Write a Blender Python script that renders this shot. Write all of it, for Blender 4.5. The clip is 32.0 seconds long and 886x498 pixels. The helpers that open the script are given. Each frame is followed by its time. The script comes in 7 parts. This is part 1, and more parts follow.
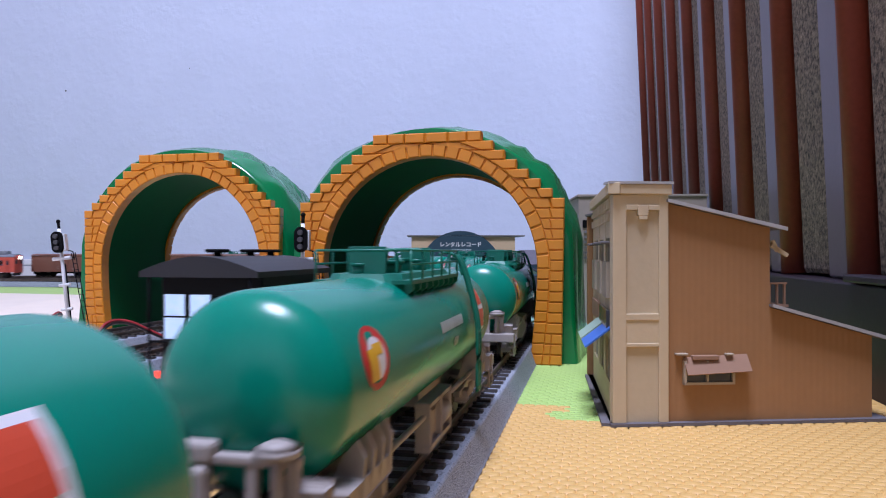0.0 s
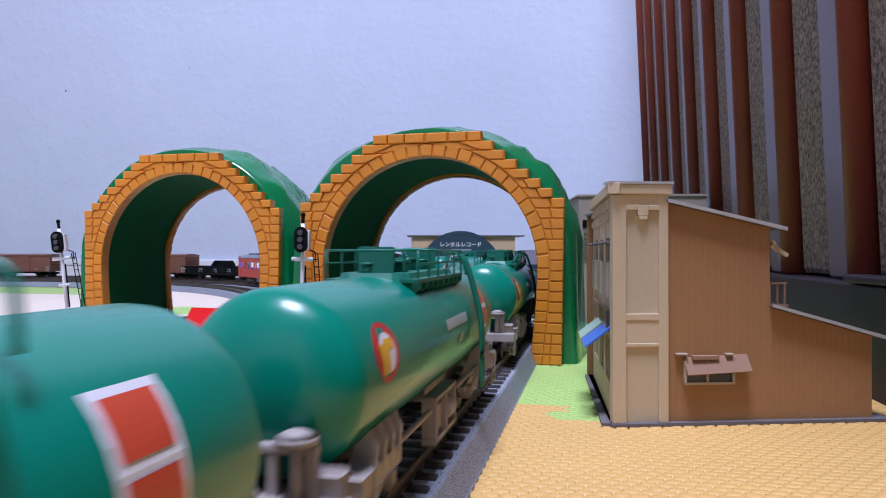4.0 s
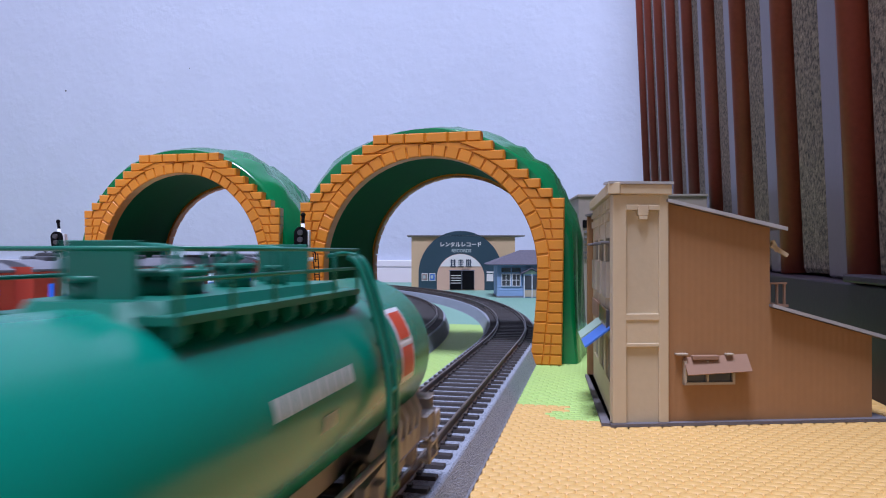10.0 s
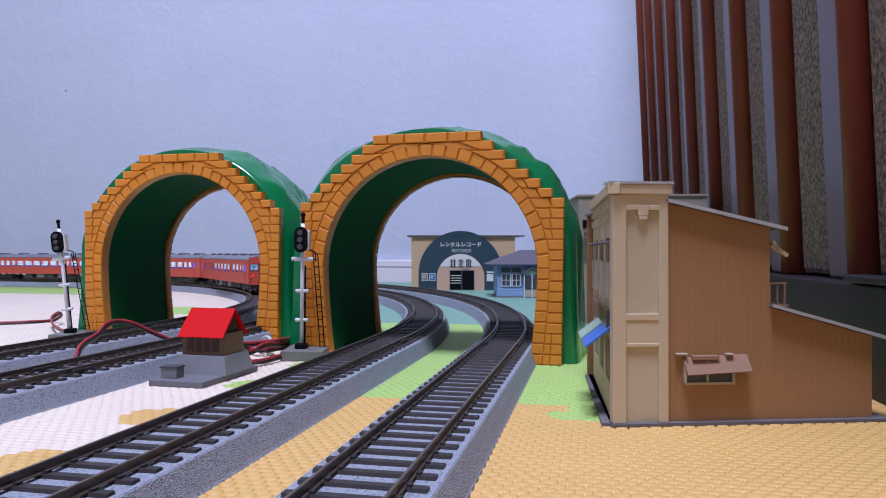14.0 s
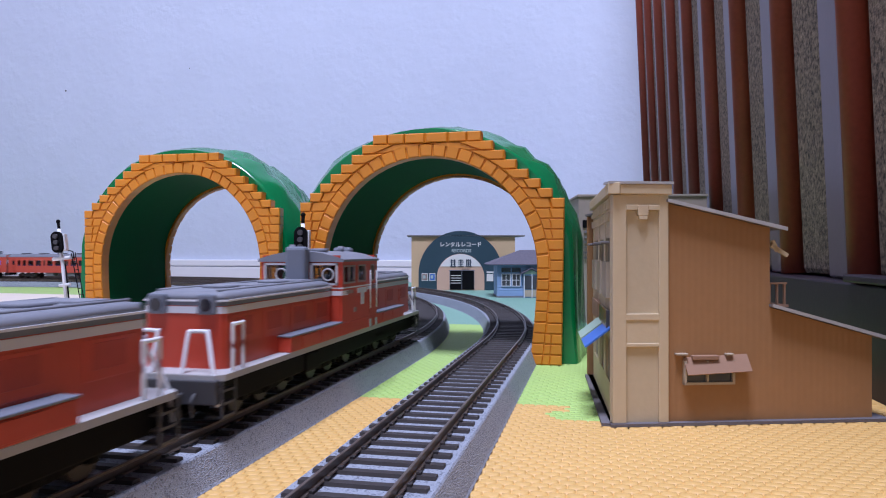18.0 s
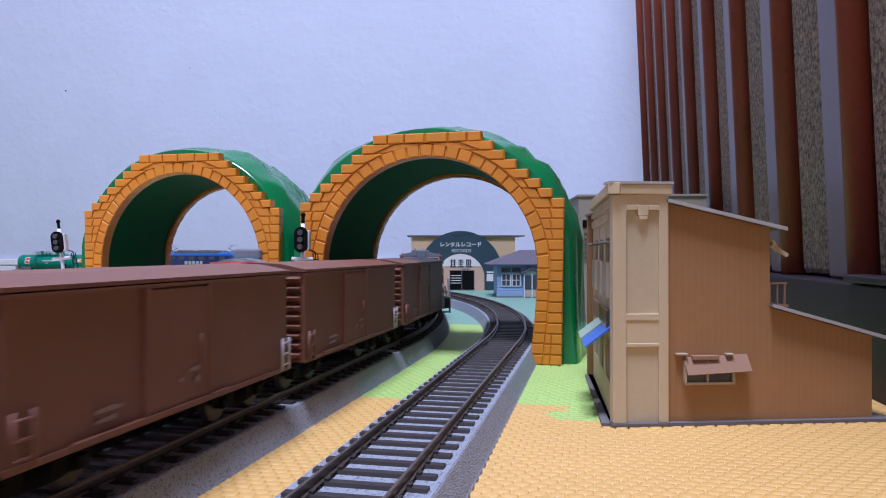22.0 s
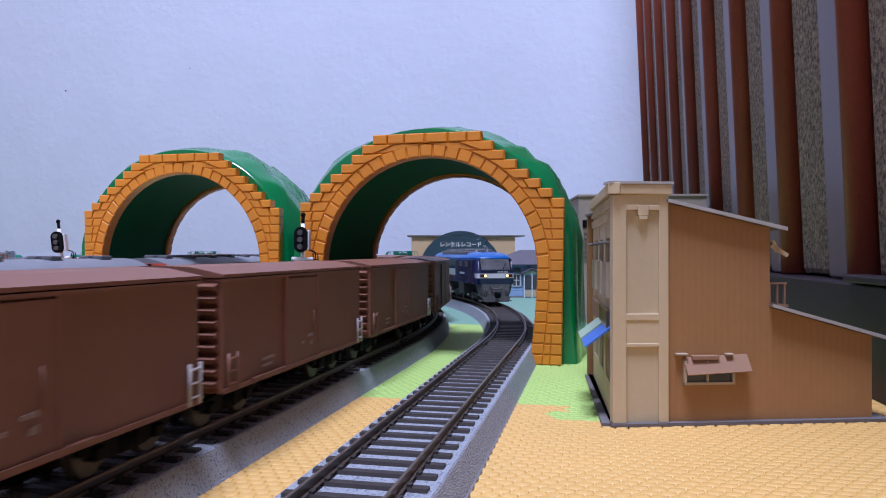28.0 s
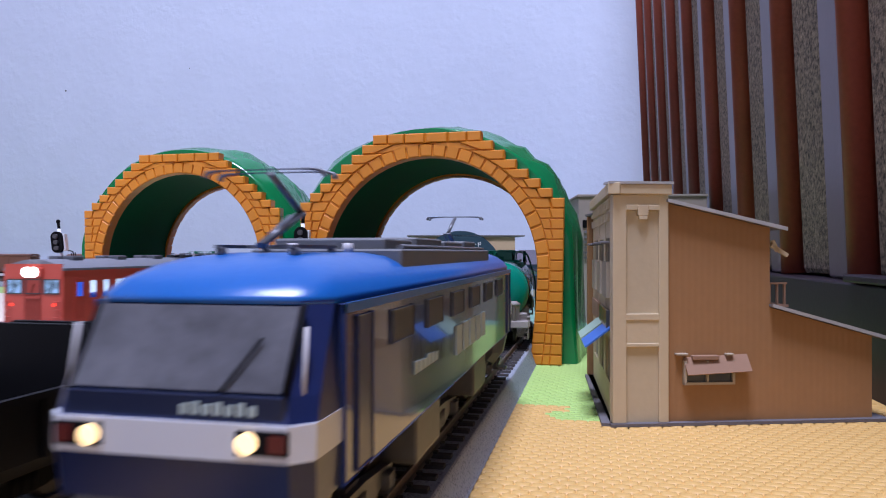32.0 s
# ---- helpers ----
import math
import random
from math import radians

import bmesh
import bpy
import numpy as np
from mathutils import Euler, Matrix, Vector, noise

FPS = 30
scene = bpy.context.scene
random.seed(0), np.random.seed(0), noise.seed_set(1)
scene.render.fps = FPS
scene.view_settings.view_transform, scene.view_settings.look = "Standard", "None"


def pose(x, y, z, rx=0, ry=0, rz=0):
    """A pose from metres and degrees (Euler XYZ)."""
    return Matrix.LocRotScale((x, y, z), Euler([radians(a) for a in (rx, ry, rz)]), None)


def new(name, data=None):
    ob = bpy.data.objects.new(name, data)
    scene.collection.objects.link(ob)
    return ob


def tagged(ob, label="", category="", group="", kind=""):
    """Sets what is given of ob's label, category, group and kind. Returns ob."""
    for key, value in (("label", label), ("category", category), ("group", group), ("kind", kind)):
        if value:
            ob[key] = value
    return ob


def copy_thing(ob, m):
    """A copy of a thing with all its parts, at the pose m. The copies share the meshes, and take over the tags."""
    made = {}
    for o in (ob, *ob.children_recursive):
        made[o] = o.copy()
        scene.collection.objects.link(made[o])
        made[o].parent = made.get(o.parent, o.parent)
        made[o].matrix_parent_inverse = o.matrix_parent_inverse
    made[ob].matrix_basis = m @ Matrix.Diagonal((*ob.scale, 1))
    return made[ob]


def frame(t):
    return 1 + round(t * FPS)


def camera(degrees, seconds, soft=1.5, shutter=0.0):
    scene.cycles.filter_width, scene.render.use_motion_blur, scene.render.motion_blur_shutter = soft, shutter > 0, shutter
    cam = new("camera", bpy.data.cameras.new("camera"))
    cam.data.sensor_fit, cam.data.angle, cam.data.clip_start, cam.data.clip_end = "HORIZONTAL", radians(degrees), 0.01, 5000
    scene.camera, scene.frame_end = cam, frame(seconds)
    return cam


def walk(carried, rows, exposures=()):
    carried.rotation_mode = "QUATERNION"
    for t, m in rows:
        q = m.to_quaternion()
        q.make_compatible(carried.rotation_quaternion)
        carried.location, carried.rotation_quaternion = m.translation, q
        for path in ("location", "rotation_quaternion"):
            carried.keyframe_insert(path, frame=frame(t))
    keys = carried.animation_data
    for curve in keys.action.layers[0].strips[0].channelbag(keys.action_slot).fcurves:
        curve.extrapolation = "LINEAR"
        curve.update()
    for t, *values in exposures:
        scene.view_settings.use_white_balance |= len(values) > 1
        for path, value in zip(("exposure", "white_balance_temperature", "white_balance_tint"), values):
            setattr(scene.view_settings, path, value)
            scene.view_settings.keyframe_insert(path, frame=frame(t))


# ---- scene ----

# ---- camera: stands still on the floor beside the model railway ----
cam = camera(64.2, 32.0, soft=1.05, shutter=0.5)
EYE = pose(0, 0, 0.0553, 90.23, 0, 12.1)
walk(cam, [(0.0, EYE), (32.0, EYE)], exposures=[(0.0, 0.0), (11.3, 0.0), (12.4, -0.2), (14.5, -0.2), (16.2, 0.0), (32.0, 0.0)])

# ---- light: a cool white ceiling lamp in a closed room ----
world = bpy.data.worlds.new("room_air")
scene.world = world
world.use_nodes = True
world.node_tree.nodes["Background"].inputs[0].default_value = (0.75, 0.82, 1.0, 1)
world.node_tree.nodes["Background"].inputs[1].default_value = 0.5


def lamp(name, m, sx, sy, watts, colour):
    data = bpy.data.lights.new(name, "AREA")
    data.shape, data.size, data.size_y, data.energy, data.color = "RECTANGLE", sx, sy, watts, colour
    ob = new(name, data)
    ob.matrix_world = m
    return ob


lamp("ceiling_lamp_light", pose(-0.10, -0.30, 2.30), 0.60, 0.60, 106, (0.638, 0.684, 0.985))


# ---- materials ----
def mat(name, colour, rough=0.6, metal=0.0, vary=0.12, scale=40.0, bump=0.1, grain=400.0, glow=0.0, coat=0.0, spec=0.5, island=0.0):
    """A surface with stains at one scale, grain at another, and fine relief."""
    m = bpy.data.materials.new(name)
    m.use_nodes = True
    nt = m.node_tree
    b = nt.nodes["Principled BSDF"]
    b.inputs["Roughness"].default_value = rough
    b.inputs["Metallic"].default_value = metal
    b.inputs["Coat Weight"].default_value = coat
    b.inputs["Specular IOR Level"].default_value = spec
    tc = nt.nodes.new("ShaderNodeTexCoord")
    n1, n2 = nt.nodes.new("ShaderNodeTexNoise"), nt.nodes.new("ShaderNodeTexNoise")
    n1.inputs["Scale"].default_value, n2.inputs["Scale"].default_value = scale, grain
    n1.inputs["Detail"].default_value = 4
    for n in (n1, n2):
        nt.links.new(tc.outputs["Object"], n.inputs["Vector"])
    mix = nt.nodes.new("ShaderNodeMix")
    mix.data_type = "RGBA"
    c = Vector(colour)
    mix.inputs[6].default_value = (*(c * (1 - vary)), 1)
    mix.inputs[7].default_value = (*[min(1, v) for v in c * (1 + vary)], 1)
    add = nt.nodes.new("ShaderNodeMath")
    add.operation = "MULTIPLY_ADD"
    nt.links.new(n2.outputs["Fac"], add.inputs[0])
    add.inputs[1].default_value = 0.5
    nt.links.new(n1.outputs["Fac"], add.inputs[2])
    sub = nt.nodes.new("ShaderNodeMath")
    sub.operation = "SUBTRACT"
    nt.links.new(add.outputs[0], sub.inputs[0])
    sub.inputs[1].default_value = 0.5
    nt.links.new(sub.outputs[0], mix.inputs[0])
    out = mix.outputs[2]
    if island:
        info = nt.nodes.new("ShaderNodeObjectInfo")
        hsv = nt.nodes.new("ShaderNodeHueSaturation")
        ma = nt.nodes.new("ShaderNodeMath")
        ma.operation = "MULTIPLY_ADD"
        nt.links.new(info.outputs["Random"], ma.inputs[0])
        ma.inputs[1].default_value, ma.inputs[2].default_value = 2 * island, 1 - island
        nt.links.new(ma.outputs[0], hsv.inputs["Value"])
        nt.links.new(out, hsv.inputs["Color"])
        out = hsv.outputs["Color"]
    nt.links.new(out, b.inputs["Base Color"])
    if glow:
        nt.links.new(out, b.inputs["Emission Color"])
        b.inputs["Emission Strength"].default_value = glow
    if bump:
        bp = nt.nodes.new("ShaderNodeBump")
        bp.inputs["Strength"].default_value = bump
        bp.inputs["Distance"].default_value = 0.0005
        nt.links.new(n2.outputs["Fac"], bp.inputs["Height"])
        nt.links.new(bp.outputs[0], b.inputs["Normal"])
    return m


# ---- mesh helpers ----
def link(name, bm, material, parent=None, label="", smooth=False):
    me = bpy.data.meshes.new(name)
    bm.normal_update()
    bm.to_mesh(me)
    bm.free()
    for m in material if isinstance(material, (list, tuple)) else [material]:
        me.materials.append(m)
    if smooth:
        for p in me.polygons:
            p.use_smooth = True
    ob = new(name, me)
    if parent is not None:
        ob.parent = parent
    if label:
        ob["label"] = label
    return ob


def part(name, bm, material, parent, label="", smooth=False):
    return link(name, bm, material, parent, label, smooth)


def thing(name, label, category, m=None, group="", kind=""):
    ob = new(name)
    ob.empty_display_size = 0.01
    if m is not None:
        ob.matrix_world = m
    return tagged(ob, label, category, group, kind)


def box(bm, x0, x1, y0, y1, z0, z1, bevel=0.0, mi=0, m=None):
    b = bmesh.new()
    bmesh.ops.create_cube(b, size=1)
    for v in b.verts:
        v.co = Vector(((x0 + x1) / 2 + v.co.x * (x1 - x0), (y0 + y1) / 2 + v.co.y * (y1 - y0), (z0 + z1) / 2 + v.co.z * (z1 - z0)))
    if bevel:
        bmesh.ops.bevel(b, geom=b.edges[:], offset=bevel, segments=2, affect="EDGES", profile=0.5)
    merge(bm, b, mi, m)


def merge(bm, b, mi=0, m=None):
    """Adds the mesh b to bm."""
    if m is not None:
        bmesh.ops.transform(b, matrix=m, verts=b.verts)
    ids = {v: bm.verts.new(v.co) for v in b.verts}
    for f in b.faces:
        try:
            g = bm.faces.new([ids[v] for v in f.verts])
            g.material_index = mi
            g.smooth = f.smooth
        except ValueError:
            pass
    b.free()


def cyl(bm, p, q, r, r2=None, n=12, mi=0, smooth=True):
    """A round bar from p to q."""
    p, q = Vector(p), Vector(q)
    b = bmesh.new()
    bmesh.ops.create_cone(b, cap_ends=True, segments=n, radius1=r, radius2=r if r2 is None else r2, depth=(q - p).length)
    if smooth:
        for f in b.faces:
            f.smooth = len(f.verts) == 4
    merge(bm, b, mi, Matrix.Translation((p + q) / 2) @ (q - p).to_track_quat("Z", "Y").to_matrix().to_4x4())


def prism(bm, outline, a, b, axis="y", mi=0):
    """A closed outline of (u, v) pulled from a to b along an axis: y gives (u, ., v), x gives (., u, v), z gives (u, v, .)."""
    def at(u, v, w):
        return {"y": (u, w, v), "x": (w, u, v), "z": (u, v, w)}[axis]
    va = [bm.verts.new(at(u, v, a)) for u, v in outline]
    vb = [bm.verts.new(at(u, v, b)) for u, v in outline]
    fs = [bm.faces.new(va), bm.faces.new(vb[::-1])]
    k = len(outline)
    for i in range(k):
        fs.append(bm.faces.new((va[i], vb[i], vb[(i + 1) % k], va[(i + 1) % k])))
    for f in fs:
        f.material_index = mi
    bmesh.ops.recalc_face_normals(bm, faces=fs)
    return fs


def sweep(bm, section, line, closed=False, mi=0, smooth=False):
    """A section of (side, up) carried along a line of (x, y, z, heading)."""
    rings = []
    for x, y, z, h in line:
        c, s = math.cos(h), math.sin(h)
        rings.append([bm.verts.new((x + u * s, y - u * c, z + v)) for u, v in section])
    k = len(section)
    pairs = list(zip(rings, rings[1:])) + ([(rings[-1], rings[0])] if closed else [])
    for a, b in pairs:
        for i in range(k):
            f = bm.faces.new((a[i], a[(i + 1) % k], b[(i + 1) % k], b[i]))
            f.material_index, f.smooth = mi, smooth
    if not closed:
        bm.faces.new(rings[0][::-1])
        bm.faces.new(rings[-1])
    return bm


def wire(bm, points, r, n=8, mi=0):
    """A bent round wire through points, smoothed."""
    pts = [Vector(p) for p in points]
    out = []
    for i in range(len(pts) - 1):
        p0, p1, p2, p3 = pts[max(i - 1, 0)], pts[i], pts[i + 1], pts[min(i + 2, len(pts) - 1)]
        for k in range(6):
            t = k / 6
            out.append(0.5 * ((2 * p1) + (p2 - p0) * t + (2 * p0 - 5 * p1 + 4 * p2 - p3) * t * t + (3 * p1 - p0 - 3 * p2 + p3) * t ** 3))
    out.append(pts[-1])
    rings = []
    for i, p in enumerate(out):
        d = (out[min(i + 1, len(out) - 1)] - out[max(i - 1, 0)]).normalized()
        q = d.to_track_quat("Z", "Y")
        rings.append([bm.verts.new(p + q @ Vector((r * math.cos(a * math.tau / n), r * math.sin(a * math.tau / n), 0))) for a in range(n)])
    for a, b in zip(rings, rings[1:]):
        for i in range(n):
            f = bm.faces.new((a[i], a[(i + 1) % n], b[(i + 1) % n], b[i]))
            f.smooth, f.material_index = True, mi
    bm.faces.new(rings[0][::-1])
    bm.faces.new(rings[-1])


def loft(bm, levels, mis=None, caps=True):
    """Stacks chamfered oblongs: levels of (z, half width, half length, chamfer[, shift along y])."""
    rings = []
    for lv in levels:
        z, b, a, c = lv[:4]
        o = lv[4] if len(lv) > 4 else 0
        pts = [(b, a - c), (b - c, a), (-b + c, a), (-b, a - c), (-b, -a + c), (-b + c, -a), (b - c, -a), (b, -a + c)]
        rings.append([bm.verts.new((x, y + o, z)) for x, y in pts])
    for i, (p, q) in enumerate(zip(rings, rings[1:])):
        for j in range(8):
            f = bm.faces.new((p[j], p[(j + 1) % 8], q[(j + 1) % 8], q[j]))
            f.material_index = mis[i] if mis else 0
    if caps:
        bm.faces.new(rings[0][::-1]).material_index = mis[0] if mis else 0
        bm.faces.new(rings[-1]).material_index = mis[-1] if mis else 0
    return bm


def cube(name, parent, x0, x1, y0, y1, z0, z1, material, bevel=0.0, label=""):
    bm = bmesh.new()
    box(bm, x0, x1, y0, y1, z0, z1, bevel)
    return part(name, bm, material, parent, label)


def rod(name, parent, p, q, r, material, n=8, label=""):
    bm = bmesh.new()
    cyl(bm, p, q, r, n=n)
    return part(name, bm, material, parent, label)


def bars(name, parent, x, y0, y1, z, h, n, material, face="x", slant=0.0):
    """Lettering too small to read: a row of upright dashes."""
    bm = bmesh.new()
    w = (y1 - y0) / n
    for i in range(n):
        if name == "front_number" and i:
            part(name, bm, material, parent)
            bm = bmesh.new()
        a = y0 + w * i
        if face == "x":
            box(bm, min(x, x + 0.00025 * (1 if x > 0 else -1)), max(x, x + 0.00025 * (1 if x > 0 else -1)), a + w * 0.1, a + w * 0.78, z, z + h * (0.75 + 0.25 * ((i * 7) % 3) / 2))
        else:
            box(bm, a + w * 0.1, a + w * 0.78, min(x, x + slant), max(x, x + slant), z, z + h * (0.8 + 0.2 * ((i * 5) % 2)))
    part(name, bm, material, parent, "unreadable printed lettering")


# ---- plan of the four tracks: name -> x of the near straight, radius, where the far curve begins, where the near one begins ----
TRACKS = {1: (-0.0458, 0.79, 0.352, -0.55), 2: (-0.1055, 0.73, 0.352, -0.55), 3: (-0.2045, 0.635, 0.395, -0.50), 4: (-0.2645, 0.585, 0.39, -0.50)}
RAIL = 0.011


def length(k):
    x, r, y0, y1 = TRACKS[k]
    return 2 * math.pi * r + 2 * (y0 - y1)


def on_track(k, s):
    """Place and heading at s metres along track k: 0 beside the camera, growing away from it and round to the left."""
    x, r, y0, y1 = TRACKS[k]
    s = (s - y1) % length(k)
    st = y0 - y1
    if s < st:
        return x, y1 + s, math.pi / 2
    s -= st
    if s < math.pi * r:
        a = s / r
        return x - r + r * math.cos(a), y0 + r * math.sin(a), math.pi / 2 + a
    s -= math.pi * r
    if s < st:
        return x - 2 * r, y0 - s, 1.5 * math.pi
    a = (s - st) / r
    return x - r - r * math.cos(a), y1 - r * math.sin(a), 1.5 * math.pi + a


# ---- colours of the place ----
M_WALL = mat("wallpaper", (0.575, 0.625, 0.74), 0.85, vary=0.05, scale=9, bump=0.6, grain=260)
nt = M_WALL.node_tree
vo, ns = nt.nodes.new("ShaderNodeTexVoronoi"), nt.nodes.new("ShaderNodeTexNoise")
vo.inputs["Scale"].default_value, ns.inputs["Scale"].default_value, ns.inputs["Detail"].default_value = 26, 75, 6
vo.feature = "SMOOTH_F1"
for q in (vo, ns):
    nt.links.new(nt.nodes["Texture Coordinate"].outputs["Object"], q.inputs["Vector"])
mu = nt.nodes.new("ShaderNodeMath")
mu.operation = "MULTIPLY"
nt.links.new(vo.outputs["Distance"], mu.inputs[0])
nt.links.new(ns.outputs["Fac"], mu.inputs[1])
nt.nodes["Bump"].inputs["Strength"].default_value = 0.32
nt.nodes["Bump"].inputs["Distance"].default_value = 0.006
nt.links.new(mu.outputs[0], nt.nodes["Bump"].inputs["Height"])
# Unseen walls and ceiling: their paleness is set for the bounced fill light.
M_WALL2 = mat("fill_wall_pale", (0.70, 0.70, 0.71), 0.9, vary=0.03)
M_CEIL = mat("fill_ceiling_pale", (0.78, 0.78, 0.78), 0.9, vary=0.03)
M_BASE = mat("white_baseboard", (0.78, 0.78, 0.8), 0.4, vary=0.03)
M_FLOOR = mat("wood_floor", (0.25, 0.17, 0.1), 0.5)
M_BALLAST = mat("ballast", (0.42, 0.44, 0.50), 0.9, vary=0.8, scale=650, grain=1500, bump=1.0)
nt = M_BALLAST.node_tree
vo, sep, ramp = nt.nodes.new("ShaderNodeTexVoronoi"), nt.nodes.new("ShaderNodeSeparateColor"), nt.nodes.new("ShaderNodeMapRange")
vo.inputs["Scale"].default_value = 2300
nt.links.new(nt.nodes["Texture Coordinate"].outputs["Object"], vo.inputs["Vector"])
nt.links.new(vo.outputs["Color"], sep.inputs[0])
ramp.inputs["From Min"].default_value, ramp.inputs["From Max"].default_value = 0.0, 0.30
nt.links.new(sep.outputs[0], ramp.inputs["Value"])
nt.links.new(ramp.outputs["Result"], nt.nodes["Mix"].inputs[0])
nt.nodes["Mix"].inputs[6].default_value, nt.nodes["Mix"].inputs[7].default_value = (0.125, 0.137, 0.165, 1), (0.29, 0.317, 0.367, 1)
nt.nodes["Bump"].inputs["Distance"].default_value = 0.00026
nt.links.new(vo.outputs["Distance"], nt.nodes["Bump"].inputs["Height"])
M_TIE = mat("brown_black_tie", (0.035, 0.028, 0.026), 0.6, vary=0.2, scale=200)
M_RAIL = mat("dark_nickel_rail", (0.150, 0.118, 0.096), 0.38, 0.5, vary=0.2, scale=100)
M_BRICK = mat("orange_plastic", (0.74, 0.262, 0.024), 0.35, vary=0.06, scale=60, island=0.05, bump=0.05)
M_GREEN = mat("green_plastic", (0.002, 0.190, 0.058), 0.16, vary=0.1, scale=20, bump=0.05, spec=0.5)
# Inner tunnel skin: matt, with the tunnel's shade put into a darker green.
M_GREENSHADE = mat("matt_shaded_green_plastic", (0.002, 0.11, 0.036), 0.7, vary=0.12, scale=25, bump=0.05, spec=0.08)
M_TANK = mat("tank_green", (0.0, 0.215, 0.142), 0.24, vary=0.05, scale=30, bump=0.03, grain=900, spec=0.36)
M_DARK = mat("dark_grey_plastic", (0.06, 0.06, 0.065), 0.5)
M_BLACK = mat("black_plastic", (0.007, 0.007, 0.008), 0.6, spec=0.05)
M_RED = mat("train_vermilion", (0.58, 0.085, 0.055), 0.4, vary=0.05)
M_DRED = mat("loco_red", (0.52, 0.056, 0.026), 0.38, vary=0.06)
M_BOX = mat("boxcar_brown", (0.20, 0.080, 0.050), 0.5, vary=0.1, scale=50)
M_BLUE = mat("loco_blue", (0.006, 0.105, 0.38), 0.3, vary=0.05)
M_NAVY = mat("loco_navy", (0.009, 0.018, 0.075), 0.28, vary=0.05)
M_WHITE = mat("white_paint", (0.75, 0.76, 0.78), 0.4, vary=0.04)
M_CARDTAN = mat("tan_card", (0.60, 0.42, 0.24), 0.8, vary=0.05)
M_BAR = mat("red_brown_lacquer", (0.27, 0.060, 0.036), 0.40, vary=0.25, scale=15, spec=0.22)
M_BOARD = mat("dark_lacquer_board", (0.15, 0.110, 0.130), 0.38, spec=0.28, vary=0.15, scale=12, bump=0.03)
M_CARPET = mat("speckled_carpet", (0.30, 0.215, 0.155), 0.95, vary=0.95, scale=420, grain=900, bump=1.0)
M_PLINTH = mat("dark_plinth", (0.030, 0.021, 0.027), 0.45, vary=0.2, scale=30, spec=0.14)

# ---- room ----
def slab(name, x0, x1, y0, y1, z0, z1, material, label, category):
    bm = bmesh.new()
    box(bm, x0, x1, y0, y1, z0, z1)
    return tagged(link(name, bm, material), label, category, kind="structure")


WALL_Y = 1.36
slab("floor", -2.8, 1.4, -2.2, 1.5, -0.05, -0.012, M_FLOOR, "brown wooden room floor under the foam mats", "floor")
slab("wall_back", -2.8, 1.4, WALL_Y, WALL_Y + 0.1, -0.012, 2.42, M_WALL, "pale lavender wall with embossed paper", "wall")
# Side walls, front wall and ceiling are added out of view to bounce light.
slab("wall_left", -2.8, -2.7, -2.2, WALL_Y, -0.012, 2.42, M_WALL2, "unseen pale side wall that bounces lamp light", "wall")
slab("wall_right", 1.3, 1.4, -2.2, WALL_Y, -0.012, 2.42, M_WALL2, "unseen pale side wall that bounces lamp light", "wall")
slab("wall_front", -2.7, 1.3, -2.2, -2.1, -0.012, 2.42, M_WALL2, "unseen pale wall behind the camera that bounces lamp light", "wall")
slab("ceiling", -2.8, 1.4, -2.2, 1.5, 2.42, 2.5, M_CEIL, "unseen pale ceiling that bounces lamp light", "ceiling")
bm = bmesh.new()
box(bm, -2.7, 0.09, WALL_Y - 0.012, WALL_Y, -0.012, 0.024, 0.001)
box(bm, -2.7, 0.09, WALL_Y - 0.010, WALL_Y, 0.0255, 0.039, 0.002)
tagged(link("baseboard", bm, M_BASE), "white two-stepped baseboard along the wall", "baseboard", kind="structure")

bm = bmesh.new()
bmesh.ops.create_circle(bm, cap_ends=True, segments=9, radius=0.0022, matrix=pose(-1.150, WALL_Y - 0.0006, 0.414, 90, 0, 0))
bmesh.ops.create_circle(bm, cap_ends=True, segments=7, radius=0.0012, matrix=pose(-0.845, WALL_Y - 0.0006, 0.447, 90, 0, 0))
tagged(link("wall_stain", bm, M_DARK), "tiny dark specks on the papered wall", "stain", kind="structure")

# ---- tracks ----
def track_line(k, a, b, step=0.02):
    n = max(2, int((b - a) / step))
    return [(*on_track(k, a + (b - a) * i / n)[:2], 0.0, on_track(k, a + (b - a) * i / n)[2]) for i in range(n + 1)]


